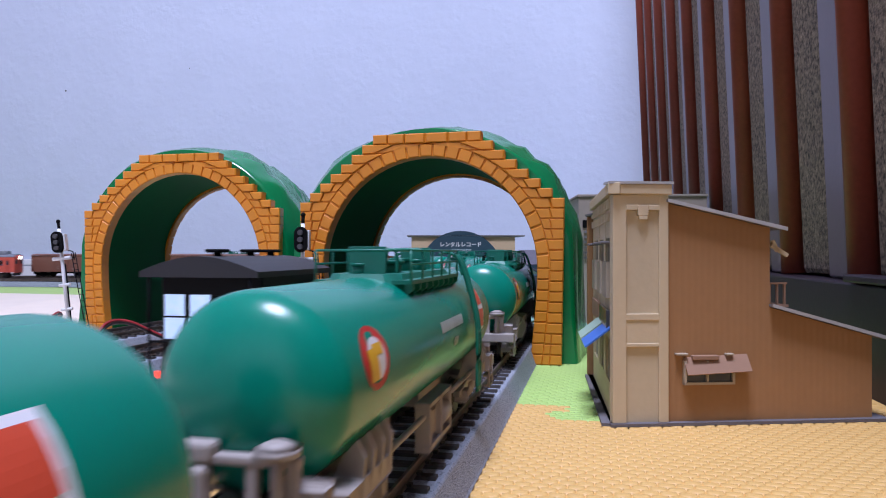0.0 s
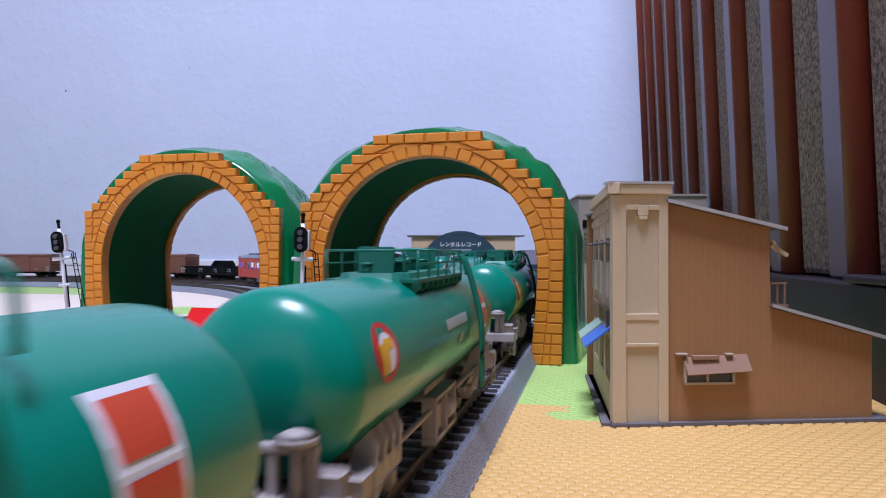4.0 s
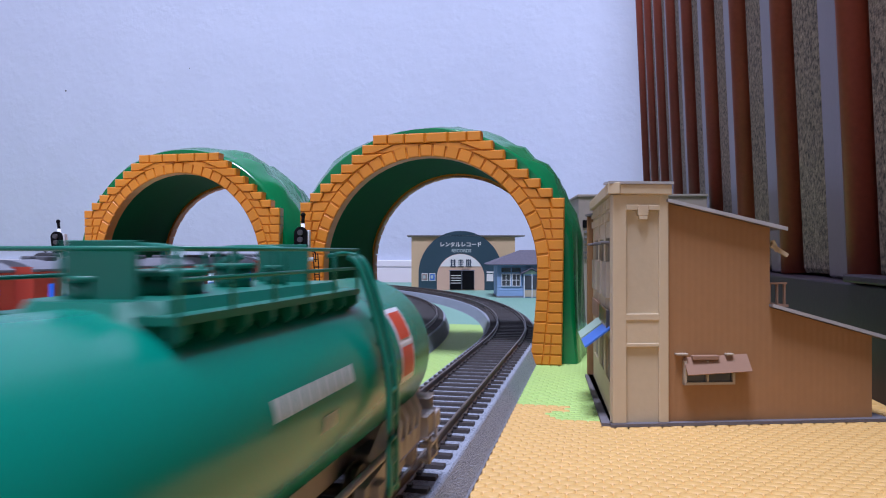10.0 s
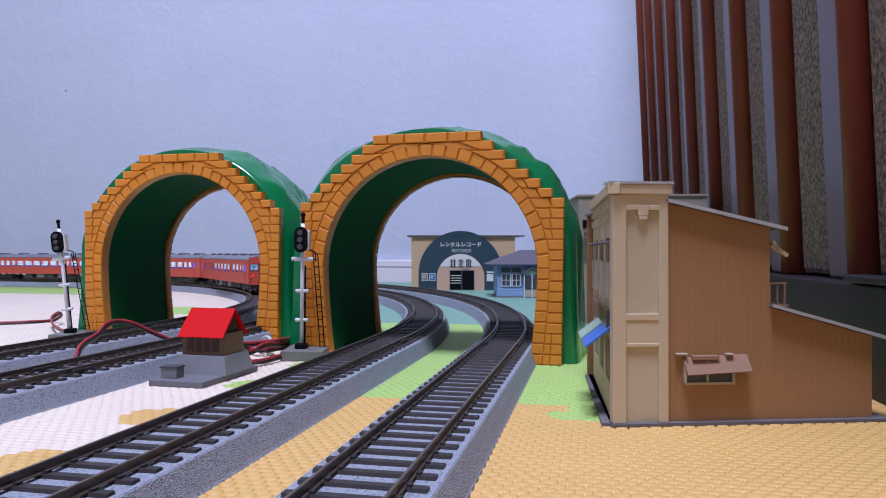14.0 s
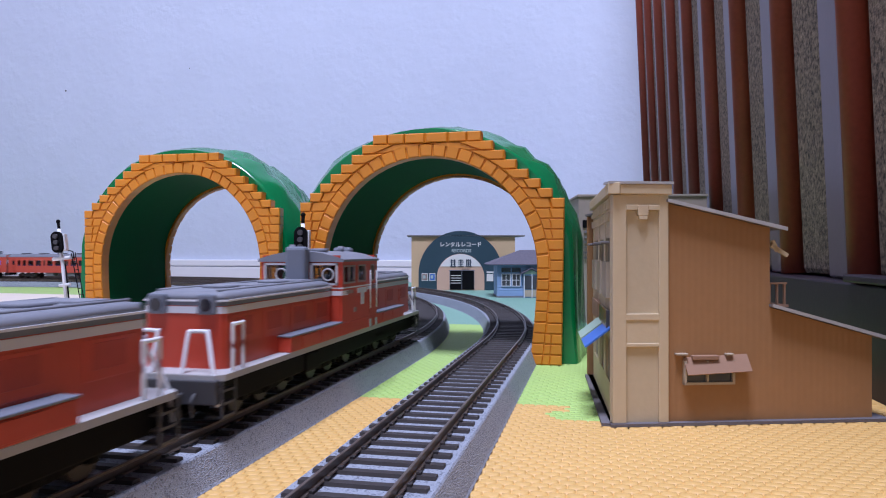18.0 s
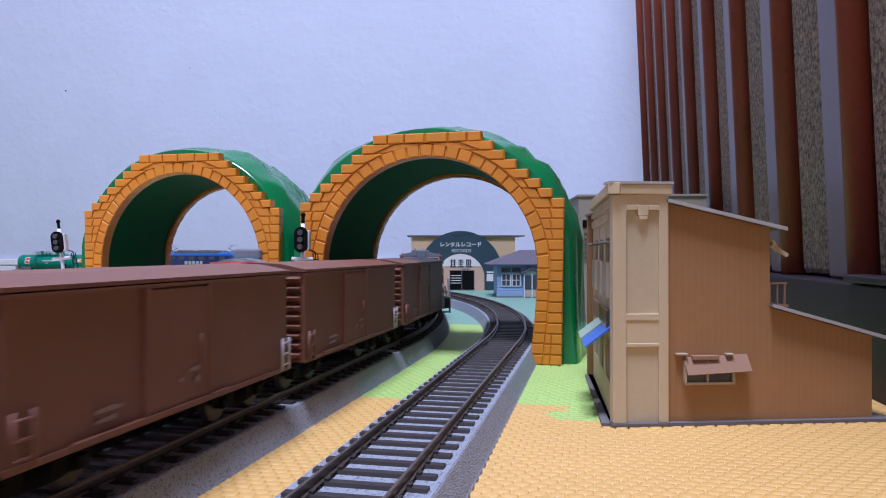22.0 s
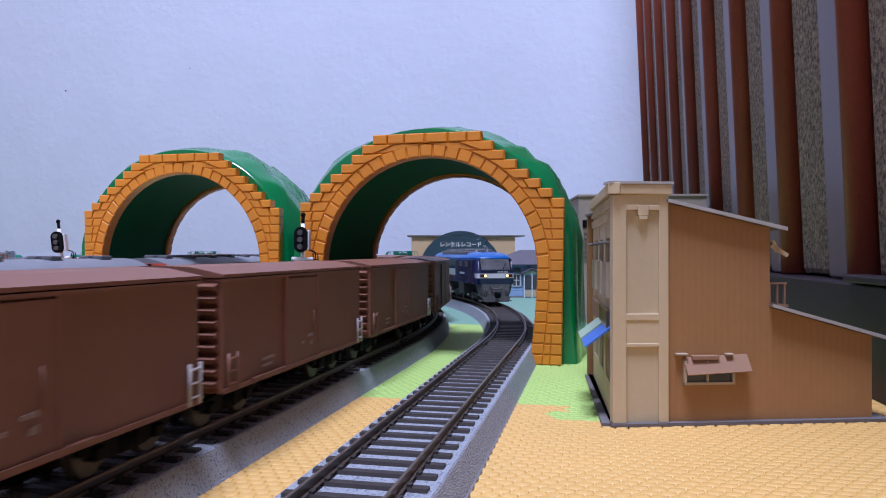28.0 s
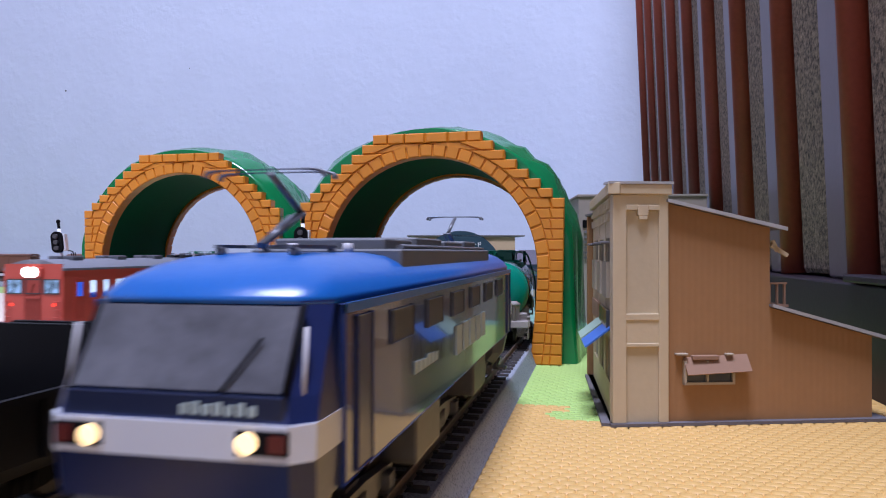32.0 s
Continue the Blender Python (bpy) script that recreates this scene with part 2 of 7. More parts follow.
bm = bmesh.new()
prism(bm, [(-0.0015, 0), (-0.0011, 0.0010), (0.0011, 0.0010), (0.0015, 0)], -0.0136, 0.0136, "x")
for v in bm.verts:
    v.co.z += 0.0076
for x in (-0.0087, 0.0087):
    for d in (-0.0011, 0.0011):
        box(bm, x + d - 0.0005, x + d + 0.0005, -0.0008, 0.0008, 0.0080, 0.0092)
SLEEPER = bpy.data.meshes.new("sleeper")
bm.to_mesh(SLEEPER)
bm.free()
SLEEPER.materials.append(M_TIE)
TRACK_THINGS = {}
for k in TRACKS:
    t = thing("model_railway_track", "model railway track on a grey speckled ballast bed", "track", group="railway tracks")
    TRACK_THINGS[k] = t
    a, b = TRACKS[k][3], TRACKS[k][3] + length(k)
    line = track_line(k, a, b)[:-1]
    bm = bmesh.new()
    sweep(bm, [(-0.0180, 0), (-0.0176, 0.0006), (-0.0152, 0.0074), (-0.0148, 0.0078), (0.0148, 0.0078), (0.0152, 0.0074), (0.0176, 0.0006), (0.0180, 0)], line, True)
    part("ballast_bed", bm, M_BALLAST, t, "grey speckled moulded ballast")
    for side in (-1, 1):
        bm = bmesh.new()
        c = side * 0.0087
        sweep(bm, [(c - 0.0008, 0.0086), (c - 0.0007, 0.0089), (c - 0.00018, 0.0091), (c - 0.00018, 0.0103), (c - 0.0004, 0.0105), (c - 0.0004, 0.0109), (c - 0.0003, 0.0110), (c + 0.0003, 0.0110), (c + 0.0004, 0.0109), (c + 0.0004, 0.0105), (c + 0.00018, 0.0103), (c + 0.00018, 0.0091), (c + 0.0007, 0.0089), (c + 0.0008, 0.0086)], line, True)
        part("rail", bm, M_RAIL, t, "dark brown-sided rail")
    # joint plates where two lengths of track meet
    for s in (0.352, 0.598) if k < 3 else (0.39, 0.24):
        x, y, h = on_track(k, s)
        for side in (-1, 1):
            bm = bmesh.new()
            box(bm, side * 0.0087 - 0.0013, side * 0.0087 + 0.0013, -0.006, 0.006, 0.0087, 0.0100, 0.0003, m=pose(x, y, 0, 0, 0, math.degrees(h) - 90))
            part("rail_joiner", bm, M_TIE, t)


def sleepers():
    """The sleepers of all tracks: those near the camera one by one, the far rest of each track joined."""
    for k, t in TRACK_THINGS.items():
        a, b = TRACKS[k][3], TRACKS[k][3] + length(k)
        rest, s = bmesh.new(), a
        n = 0
        while s < b - 0.004:
            x, y, h = on_track(k, s)
            m = pose(x, y, 0, 0, 0, math.degrees(h) - 90)
            if 0.03 < s < 2.2 and n < 280:
                ob = new("sleeper", SLEEPER)
                ob.parent = t
                ob.matrix_local = m
                n += 1
            else:
                box(rest, -0.0136, 0.0136, -0.0013, 0.0013, 0.0076, 0.0086, m=m)
            s += 0.0078
        tagged(part("far_sleepers", rest, M_TIE, t), kind="stuff")


M_TANK2 = mat("tank_fitting_green", (0.0, 0.155, 0.10), 0.4, vary=0.1)
M_CREAMGREY = mat("cream_grey_plastic", (0.36, 0.32, 0.295), 0.55, vary=0.1, scale=120)
M_WHEEL = mat("wheel_steel", (0.06, 0.048, 0.038), 0.45, 0.5, vary=0.25)
M_BADGERED = mat("badge_red", (0.55, 0.03, 0.03), 0.4, vary=0.03)
M_YELLOW = mat("badge_yellow", (0.75, 0.42, 0.02), 0.4, vary=0.03)
M_PLACARD = mat("plate_orange_red", (0.60, 0.075, 0.035), 0.4, vary=0.04)
M_PALE = mat("pale_print", (0.40, 0.48, 0.46), 0.5, vary=0.05)
M_BOXTEXT = mat("faded_print", (0.30, 0.21, 0.18), 0.6, vary=0.1)
M_PALEGREY = mat("pale_grey_paint", (0.48, 0.46, 0.46), 0.45, vary=0.06)
M_PINKGREY = mat("dull_window_frame", (0.36, 0.30, 0.29), 0.4, 0.3, vary=0.06)
M_BLACK2 = mat("wagon_black", (0.006, 0.006, 0.007), 0.5, vary=0.2, spec=0.16)
M_BLACKROOF = mat("van_roof_black", (0.022, 0.022, 0.025), 0.6, vary=0.15)
M_SILL = mat("deck_grey", (0.42, 0.42, 0.42), 0.5, vary=0.08)
M_ROOFGREY = mat("roof_grey", (0.19, 0.20, 0.23), 0.6, vary=0.08, scale=80)
M_STACK = mat("stack_grey", (0.16, 0.18, 0.22), 0.5, vary=0.08)
M_DRED2 = mat("louvre_red", (0.42, 0.044, 0.022), 0.5)
M_RED2 = mat("door_vermilion", (0.50, 0.065, 0.042), 0.45, vary=0.05)
M_BANDGREY = mat("band_grey", (0.62, 0.63, 0.66), 0.35, vary=0.03)
M_NAVYSIDE = mat("side_blue", (0.014, 0.030, 0.115), 0.12, vary=0.06, bump=0.0, coat=0.4)
M_DARKBLUE = mat("front_dark_blue", (0.014, 0.020, 0.05), 0.3)
# Mottled grey stands in for reflections and the cab seen through the glass.
M_SCREEN = mat("screen_painted_reflection", (0.125, 0.125, 0.14), 0.2, vary=0.45, scale=90, bump=0.0, spec=0.3)
M_SKIRT = mat("skirt_grey", (0.115, 0.115, 0.120), 0.5, vary=0.25, scale=120)
M_ROOFGEAR = mat("roof_gear_grey", (0.13, 0.135, 0.145), 0.5, vary=0.1)
M_PANTO = mat("pantograph_grey", (0.16, 0.165, 0.18), 0.4, 0.5)
M_VENT = mat("vent_grey", (0.10, 0.105, 0.12), 0.6)
M_UNDER = mat("underfloor_grey", (0.20, 0.20, 0.21), 0.55)
M_LENS = mat("lamp_glass", (0.35, 0.36, 0.38), 0.1, bump=0.0)
M_HEAD = mat("headlight_warm", (1.0, 0.70, 0.36), 0.3, vary=0.0, bump=0.0, glow=1.6)
M_HEADCOOL = mat("headlight_white", (0.92, 0.96, 1.0), 0.3, vary=0.0, bump=0.0, glow=6.0)
M_TAIL = mat("tail_red_lit", (1.0, 0.04, 0.02), 0.3, vary=0.0, bump=0.0, glow=2.0)
M_TAILOFF = mat("tail_red", (0.12, 0.018, 0.014), 0.3)
M_LITWIN = mat("lit_window", (0.45, 0.60, 0.95), 0.2, vary=0.25, scale=250, bump=0.0, glow=1.1)
M_LITPANE = mat("lit_cab_glass", (0.20, 0.34, 0.55), 0.12, vary=0.8, scale=260, bump=0.0, glow=1.3)
M_BLUEPANE = mat("blue_lit_glass", (0.03, 0.12, 0.75), 0.2, vary=0.2, scale=200, bump=0.0, glow=0.8)
M_DARKPANE = mat("dark_glass", (0.02, 0.022, 0.03), 0.1, bump=0.0)
# Saloon light is put into glowing seats and panel; unlit copies are darker.
M_SEAT = mat("seat_blue_glow", (0.015, 0.09, 0.60), 0.6, glow=0.45)
M_SEATDARK = mat("seat_unlit", (0.02, 0.04, 0.12), 0.7)
M_INTLIT = mat("saloon_glow", (0.55, 0.72, 1.0), 0.5, vary=0.6, scale=130, grain=380, bump=0.0, glow=2.0)
M_INTDARK = mat("dim_saloon", (0.22, 0.19, 0.14), 0.7, vary=0.4, scale=160)


def glass(name, tint, rough=0.05):
    """A thin clear pane: light passes straight through, and its gloss grows towards a slanting view."""
    m = bpy.data.materials.new(name)
    m.use_nodes = True
    nt = m.node_tree
    nt.nodes.remove(nt.nodes["Principled BSDF"])
    tr, gl, mx = nt.nodes.new("ShaderNodeBsdfTransparent"), nt.nodes.new("ShaderNodeBsdfGlossy"), nt.nodes.new("ShaderNodeMixShader")
    lw, pw, ad = nt.nodes.new("ShaderNodeLayerWeight"), nt.nodes.new("ShaderNodeMath"), nt.nodes.new("ShaderNodeMath")
    lw.inputs["Blend"].default_value = 0.5
    pw.operation, pw.inputs[1].default_value = "POWER", 4.0
    ad.operation, ad.inputs[1].default_value, ad.inputs[2].default_value = "MULTIPLY_ADD", 0.45, 0.03
    nt.links.new(lw.outputs["Facing"], pw.inputs[0])
    nt.links.new(pw.outputs[0], ad.inputs[0])
    tr.inputs[0].default_value = (*tint, 1)
    gl.inputs["Roughness"].default_value = rough
    nt.links.new(ad.outputs[0], mx.inputs[0])
    nt.links.new(tr.outputs[0], mx.inputs[1])
    nt.links.new(gl.outputs[0], mx.inputs[2])
    nt.links.new(mx.outputs[0], nt.nodes["Material Output"].inputs[0])
    return m


M_GLASS = glass("cab_glass", (0.80, 0.82, 0.84))
M_CLEAR = glass("window_glass", (0.88, 0.91, 0.95))


# ---- foam mats: woven relief, jigsaw edges ----
def foam(name, colour):
    m = mat(name, colour, 0.55, vary=0.07, scale=25, bump=0.12, grain=1500)
    return m


M_SAND = foam("sand_foam", (0.66, 0.405, 0.130))
M_CREAM = foam("cream_foam", (0.77, 0.655, 0.53))
M_LIME = foam("lime_foam", (0.385, 0.560, 0.155))
M_TEAL = foam("teal_foam", (0.20, 0.375, 0.285))


WEAVE, PAD = 0.00065, (0.0042, 0.0030)


def foam_mat(name, outline, material, label, lift=0.0):
    bm = bmesh.new()
    prism(bm, outline, -0.012, lift - WEAVE, "z")
    ob = tagged(link(name, bm, material), label, "floor mat", "foam mats", "structure")
    # woven relief: low rounded pads in running bond, inside the outline and inside the stretch that lies near
    px, py = np.array([p[0] for p in outline]), np.array([p[1] for p in outline])
    x0, x1, y0, y1 = max(px.min(), -0.62), min(px.max(), 0.17), max(py.min(), 0.03), min(py.max(), 1.24)
    verts, faces = [], []
    dx, dy = PAD
    if y1 > y0 and x1 > x0:
        i, j = np.meshgrid(np.arange(math.floor(x0 / dx), math.ceil(x1 / dx) + 1), np.arange(math.floor(y0 / dy), math.ceil(y1 / dy) + 1))
        cx, cy = ((i + 0.5 * (j % 2)) * dx).ravel(), ((j + 0.5) * dy).ravel()
        keep = (cx > x0) & (cx < x1) & (cy > y0) & (cy < y1)
        inside = np.zeros(len(cx), bool)
        for a in range(len(px)):
            b = (a + 1) % len(px)
            if py[a] != py[b]:
                inside ^= ((py[a] > cy) != (py[b] > cy)) & (cx < (px[b] - px[a]) * (cy - py[a]) / (py[b] - py[a]) + px[a])
        # nothing is woven beneath the ballast beds
        for k in TRACKS:
            tx, r, ty = TRACKS[k][:3]
            off = np.where(cy < ty, np.abs(cx - tx), np.abs(np.hypot(cx - tx + r, cy - ty) - r))
            inside &= off > 0.0165
        inside &= keep & (cx < 0.10 + 0.2 * (cy < 0.25)) & (cx > -0.30 - 0.45 * cy)
        cx, cy = cx[inside], cy[inside]
        hx, hy = dx / 2, dy / 2
        low = [(-hx * 0.97, -hy * 0.97, 0), (hx * 0.97, -hy * 0.97, 0), (hx * 0.97, hy * 0.97, 0), (-hx * 0.97, hy * 0.97, 0)]
        mid_ = [(u * 0.90, v * 0.86, 0.72) for u, v, w in low]
        top = [(u * 0.66, v * 0.58, 1.0) for u, v, w in low]
        pts = np.array(low + mid_ + top)
        allv = np.empty((len(cx), 12, 3))
        allv[:, :, 0] = cx[:, None] + pts[None, :, 0]
        allv[:, :, 1] = cy[:, None] + pts[None, :, 1]
        allv[:, :, 2] = lift - WEAVE + pts[None, :, 2] * WEAVE
        quads = [(a + r, (a + 1) % 4 + r, (a + 1) % 4 + r + 4, a + r + 4) for r in (0, 4) for a in range(4)] + [(8, 9, 10, 11)]
        fs = (np.arange(len(cx))[:, None, None] * 12 + np.array(quads)[None]).reshape(-1, 4)
        me = bpy.data.meshes.new("weave")
        me.from_pydata(allv.reshape(-1, 3).tolist(), [], fs.tolist())
        me.polygons.foreach_set("use_smooth", np.ones(len(fs), bool))
        me.materials.append(material)
        w = new("weave", me)
        w.parent = ob
        tagged(w, kind="stuff")
    return ob


def tab(x, y, w, d, way):
    """A rounded jigsaw tab on an edge that runs along y: points from low y to high y, sticking out by d."""
    pts = [(x, y - w * 0.30)]
    for k in range(13):
        a = math.radians(-128 + 256 * k / 12)
        pts.append((x + way * d * (0.54 + 0.46 * math.cos(a)), y + w * 0.52 * math.sin(a)))
    return pts + [(x, y + w * 0.30)]


EDGE = -0.1265
sand_side = [(EDGE, -0.6)] + tab(EDGE, 0.06, 0.03, 0.032, -1) + tab(EDGE, 0.157, 0.030, 0.034, -1) + tab(EDGE, 0.213, 0.026, 0.030, -1) + [(EDGE, 0.257)]
seam = [(-0.028, 0.257), (-0.0135, 0.2585), (-0.0095, 0.2560), (-0.0095, 0.2510), (-0.0150, 0.2450), (-0.0150, 0.2400), (-0.0110, 0.2370), (0.0030, 0.2380), (0.0100, 0.2500), (0.055, 0.2620), (0.060, 0.270), (0.062, 0.36), (0.16, 0.36)]
foam_mat("mat_sand", sand_side + seam + [(0.16, -0.6)], M_SAND, "sand-coloured foam mat with a woven relief")
lime_side = [(EDGE, 0.257)] + tab(EDGE, 0.2725, 0.022, 0.024, -1) + tab(EDGE, 0.325, 0.024, 0.020, -1) + [(EDGE, 0.40), (-0.31, 0.40), (-0.31, 0.530)]
foam_mat("mat_lime", lime_side + [(0.16, 0.530)] + seam[::-1], M_LIME, "lime green foam mat with a woven relief")
foam_mat("mat_teal", [(-0.31, 0.5305), (-0.31, 0.62), (-0.31, 0.82), (-0.62, 1.10), (-0.62, 1.24), (0.16, 1.24), (0.16, 0.5305)], M_TEAL, "teal foam mat with a woven relief")
cream = [(-1.9, -0.6), (-1.9, 0.80), (-0.95, 0.80), (-0.80, 0.812), (-0.6205, 0.80), (-0.6205, 1.0995), (-0.3105, 0.8195), (-0.3105, 0.40), (EDGE, 0.3995)]
foam_mat("mat_cream", cream + lime_side[-4:0:-1] + sand_side[::-1], M_CREAM, "cream foam mat with a woven relief and jigsaw edges")
foam_mat("mat_lime_far", [(-1.9, 0.8005), (-0.95, 0.8005), (-0.80, 0.8125), (-0.6205, 0.8005), (-0.6205, 1.24), (-1.9, 1.24)], M_LIME, "lime green foam mat at the far side")
foam_mat("mat_lime_tab", [(-0.43, 0.575), (-0.40, 0.560), (-0.33, 0.566), (-0.312, 0.600), (-0.335, 0.640), (-0.36, 0.625), (-0.40, 0.640), (-0.42, 0.610)], M_LIME, "lime green jigsaw piece in the cream mat", 0.0005)
foam_mat("mat_near_rest", [(0.1605, -0.6), (0.1605, 1.24), (0.6, 1.24), (0.6, -0.6)], M_SAND, "sand-coloured foam mat under the screen")


# ---- toy tunnels: stepped brick portals and a moulded green hill ----
def brick_mesh(bm, pts, y0, y1, bevel=0.0007):
    """One moulded brick: an outline (u, z) with rounded front edges."""
    c = Vector((sum(p[0] for p in pts) / len(pts), sum(p[1] for p in pts) / len(pts)))
    inner = [(c.x + (u - c.x) * (1 - 1.3 * bevel / 0.006), c.y + (z - c.y) * (1 - 1.3 * bevel / 0.005)) for u, z in pts]
    a = [bm.verts.new((u, y1, z)) for u, z in pts]
    b = [bm.verts.new((u, y0 + bevel, z)) for u, z in pts]
    d = [bm.verts.new((u, y0, z)) for u, z in inner]
    k = len(pts)
    fs = []
    for p, q in ((a, b), (b, d)):
        for i in range(k):
            fs.append(bm.faces.new((p[i], p[(i + 1) % k], q[(i + 1) % k], q[i])))
    fs.append(bm.faces.new(d))
    bmesh.ops.recalc_face_normals(bm, faces=fs)


ZC, UE = 0.0470, 0.0740                # height of the spring line, half width of the portal
AI, BI, RING, FOOT = 0.0597, 0.0570, 0.0064, 0.0040
STEP_Z, STEP_H, STEP_W = 0.0817, 0.00487, 0.00623


def edge_at(z):
    """Half width of the stepped portal at height z."""
    if z < STEP_Z:
        return UE - 0.0016 * (1 - z / STEP_Z)
    return UE - STEP_W * min(7, math.floor((z - STEP_Z) / STEP_H) + 1)


def arch_at(a, out=0.0):
    """A point of the horseshoe arch: a runs from 0 at the spring on one side over the crown to pi."""
    return ((AI + out) * math.cos(a), ZC + (BI + out) * math.sin(a))


def jamb_at(z, out=0.0):
    """Half width of the opening below the spring line."""
    return AI + out - FOOT * (1 - z / ZC) ** 1.6


def tunnel(m, ln, wide, shift):
    t = thing("toy_tunnel", "green plastic toy tunnel with orange brick-patterned portals", "toy tunnel", m, "toy tunnels")
    n = 30
    feet = [ZC * k / 6 for k in range(6)]
    rim_in = [(-jamb_at(z), z) for z in feet] + [arch_at(math.pi - i * math.pi / n) for i in range(n + 1)] + [(jamb_at(z), z) for z in feet[::-1]]
    # backing plates of both portals
    for y0, y1, nm in ((0.0007, 0.0085, "portal_plate"), (ln - 0.0070, ln - 0.0007, "rear_portal_plate")):
        bm = bmesh.new()
        k = len(rim_in)
        outer = []
        for u, z in rim_in:
            if z <= ZC:
                outer.append((math.copysign(edge_at(z) - 0.0010, u), z))
            else:
                d = Vector((u, z - ZC)).normalized()
                r = Vector((u, z - ZC)).length + RING * 0.8
                while r < 0.12 and abs(d.x * r) < edge_at(ZC + d.y * r + STEP_H) - 0.0008 and ZC + d.y * r < 0.1095:
                    r += 0.0004
                outer.append((d.x * r, ZC + d.y * r))
        rows = [[bm.verts.new((u, y, z)) for u, z in ring] for ring, y in ((rim_in, y0), (outer, y0), (outer, y1), (rim_in, y1))]
        for p, q in zip(rows, rows[1:] + rows[:1]):
            for i in range(k - 1):
                bm.faces.new((p[i], p[i + 1], q[i + 1], q[i]))
        bmesh.ops.recalc_face_normals(bm, faces=bm.faces[:])
        part(nm, bm, M_BRICK, t, "orange moulded portal")
    # bricks of the near portal, each on its own; the far one shows its ring only
    def brick(pts, y0, y1):
        bm = bmesh.new()
        brick_mesh(bm, pts, y0, y1)
        part("brick", bm, M_BRICK, t)
    g = 0.00016
    for y0, y1, full in ((0.0, 0.0080, True), (ln, ln - 0.0060, False)):
        lip = 0.0 if full else -0.0006
        for i in range(27):
            a0, a1 = math.pi * i / 27 + 0.004, math.pi * (i + 1) / 27 - 0.004
            brick([arch_at(a0, lip), arch_at(a0, RING), arch_at(a1, RING), arch_at(a1, lip)], y0 if full else y0 + 0.0004 * (i % 2), y1)
        for side in (-1, 1):
            rows = 9
            for i in range(rows):
                z0, z1 = ZC * i / rows + g, ZC * (i + 1) / rows - g
                brick([(side * jamb_at(z0, lip), z0), (side * jamb_at(z0, RING), z0), (side * jamb_at(z1, RING), z1), (side * jamb_at(z1, lip), z1)], y0, y1)
            if not full:
                continue
            # outer courses: plain blocks up the pier, then steps that follow the arch
            courses = [(STEP_Z * i / 16, STEP_Z * (i + 1) / 16) for i in range(16)] + [(STEP_Z + STEP_H * i, STEP_Z + STEP_H * (i + 1)) for i in range(6)]
            for k, (za, zb) in enumerate(courses):
                zm = (za + zb) / 2
                def ring_at(z):
                    return (AI + RING) * math.sqrt(max(0.0, 1 - ((z - ZC) / (BI + RING)) ** 2)) if z > ZC else jamb_at(z, RING)
                ue, i0, i1 = edge_at(zm), ring_at(za) + g, ring_at(zb) + g
                proud = 0.0005 if za >= STEP_Z else 0.0
                spare = ue - max(i0, i1)
                cuts = [0.0] if spare < 0.0084 else [0.0, max(0.35, 1 - STEP_W * 1.05 / spare)]
                for c, f0 in enumerate(cuts):
                    f1 = cuts[c + 1] if c + 1 < len(cuts) else 1.0
                    ends = [(i0 + (ue - i0) * f0, za + g), (i0 + (ue - i0) * f1 - g, za + g), (i1 + (ue - i1) * f1 - g, zb - g), (i1 + (ue - i1) * f0, zb - g)]
                    if min(ends[1][0] - ends[0][0], ends[2][0] - ends[3][0]) > 0.0010:
                        brick([(side * u, z) for u, z in ends], y0 - (proud if f1 == 1.0 else 0.0), y1)
        if full:
            top = edge_at(STEP_Z + STEP_H * 6.5)
            cuts = [-top, -top * 0.72, -top * 0.40, -top * 0.02, top * 0.40, top * 0.74, top]
            for u0, u1 in zip(cuts, cuts[1:]):
                z0 = STEP_Z + STEP_H * 6
                brick([(u0 + g, z0), (u1 - g, z0), (u1 - g, z0 + STEP_H), (u0 + g, z0 + STEP_H)], y0 - 0.0005, y1)
    # the hill: outer and inner skin, uneven
    bm = bmesh.new()
    L, K = 26, 34
    skins = []
    for outerskin in (True, False):
        grid = []
        for j in range(L + 1):
            v = j / L
            y = 0.0070 + v * (ln - 0.0125)
            row = []
            for i in range(K + 1):
                a = math.pi * i / K
                if outerskin:
                    swell = math.sin(math.pi * v ** 0.7) if 0 < v < 1 else 0.0
                    side = math.cos(a)
                    r = 0.0715 + 0.0030 * swell + 0.0045 * math.sin(2 * a) ** 2 * min(1.0, v * 4)
                    w = noise.noise(Vector((3.1 * math.cos(a), 3.1 * math.sin(a), y * 30 + m.translation.x * 50))) * 0.0034 + abs(noise.noise(Vector((7 * math.cos(a) + 2 * y * 30, 7 * math.sin(a), y * 14)))) * 0.0055 - 0.0012
                    r += w * min(1.0, v * 4)
                    u, z = -(r + 0.0080 + 0.0030 * min(1.0, v * 3)) * side - 0.0022, ZC + (r + 0.0008) * math.sin(a)
                    if i in (0, K):
                        z = 0.0
                        u *= 1.03
                    elif i in (1, K - 1):
                        z = ZC * 0.5
                else:
                    u, z = -(AI + 0.0012) * math.cos(a), ZC + (BI + 0.0012) * math.sin(a)
                    if i in (0, K):
                        u, z = math.copysign(jamb_at(0.0, 0.0012), u), 0.0
                    elif i in (1, K - 1):
                        u, z = math.copysign(jamb_at(ZC * 0.5, 0.0012), u), ZC * 0.5
                row.append(bm.verts.new((u, y, z)))
            grid.append(row)
        for p, q in zip(grid, grid[1:]):
            for i in range(K):
                f = bm.faces.new((p[i], p[i + 1], q[i + 1], q[i]))
                f.smooth = True
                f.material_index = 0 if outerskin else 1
        skins.append(grid)
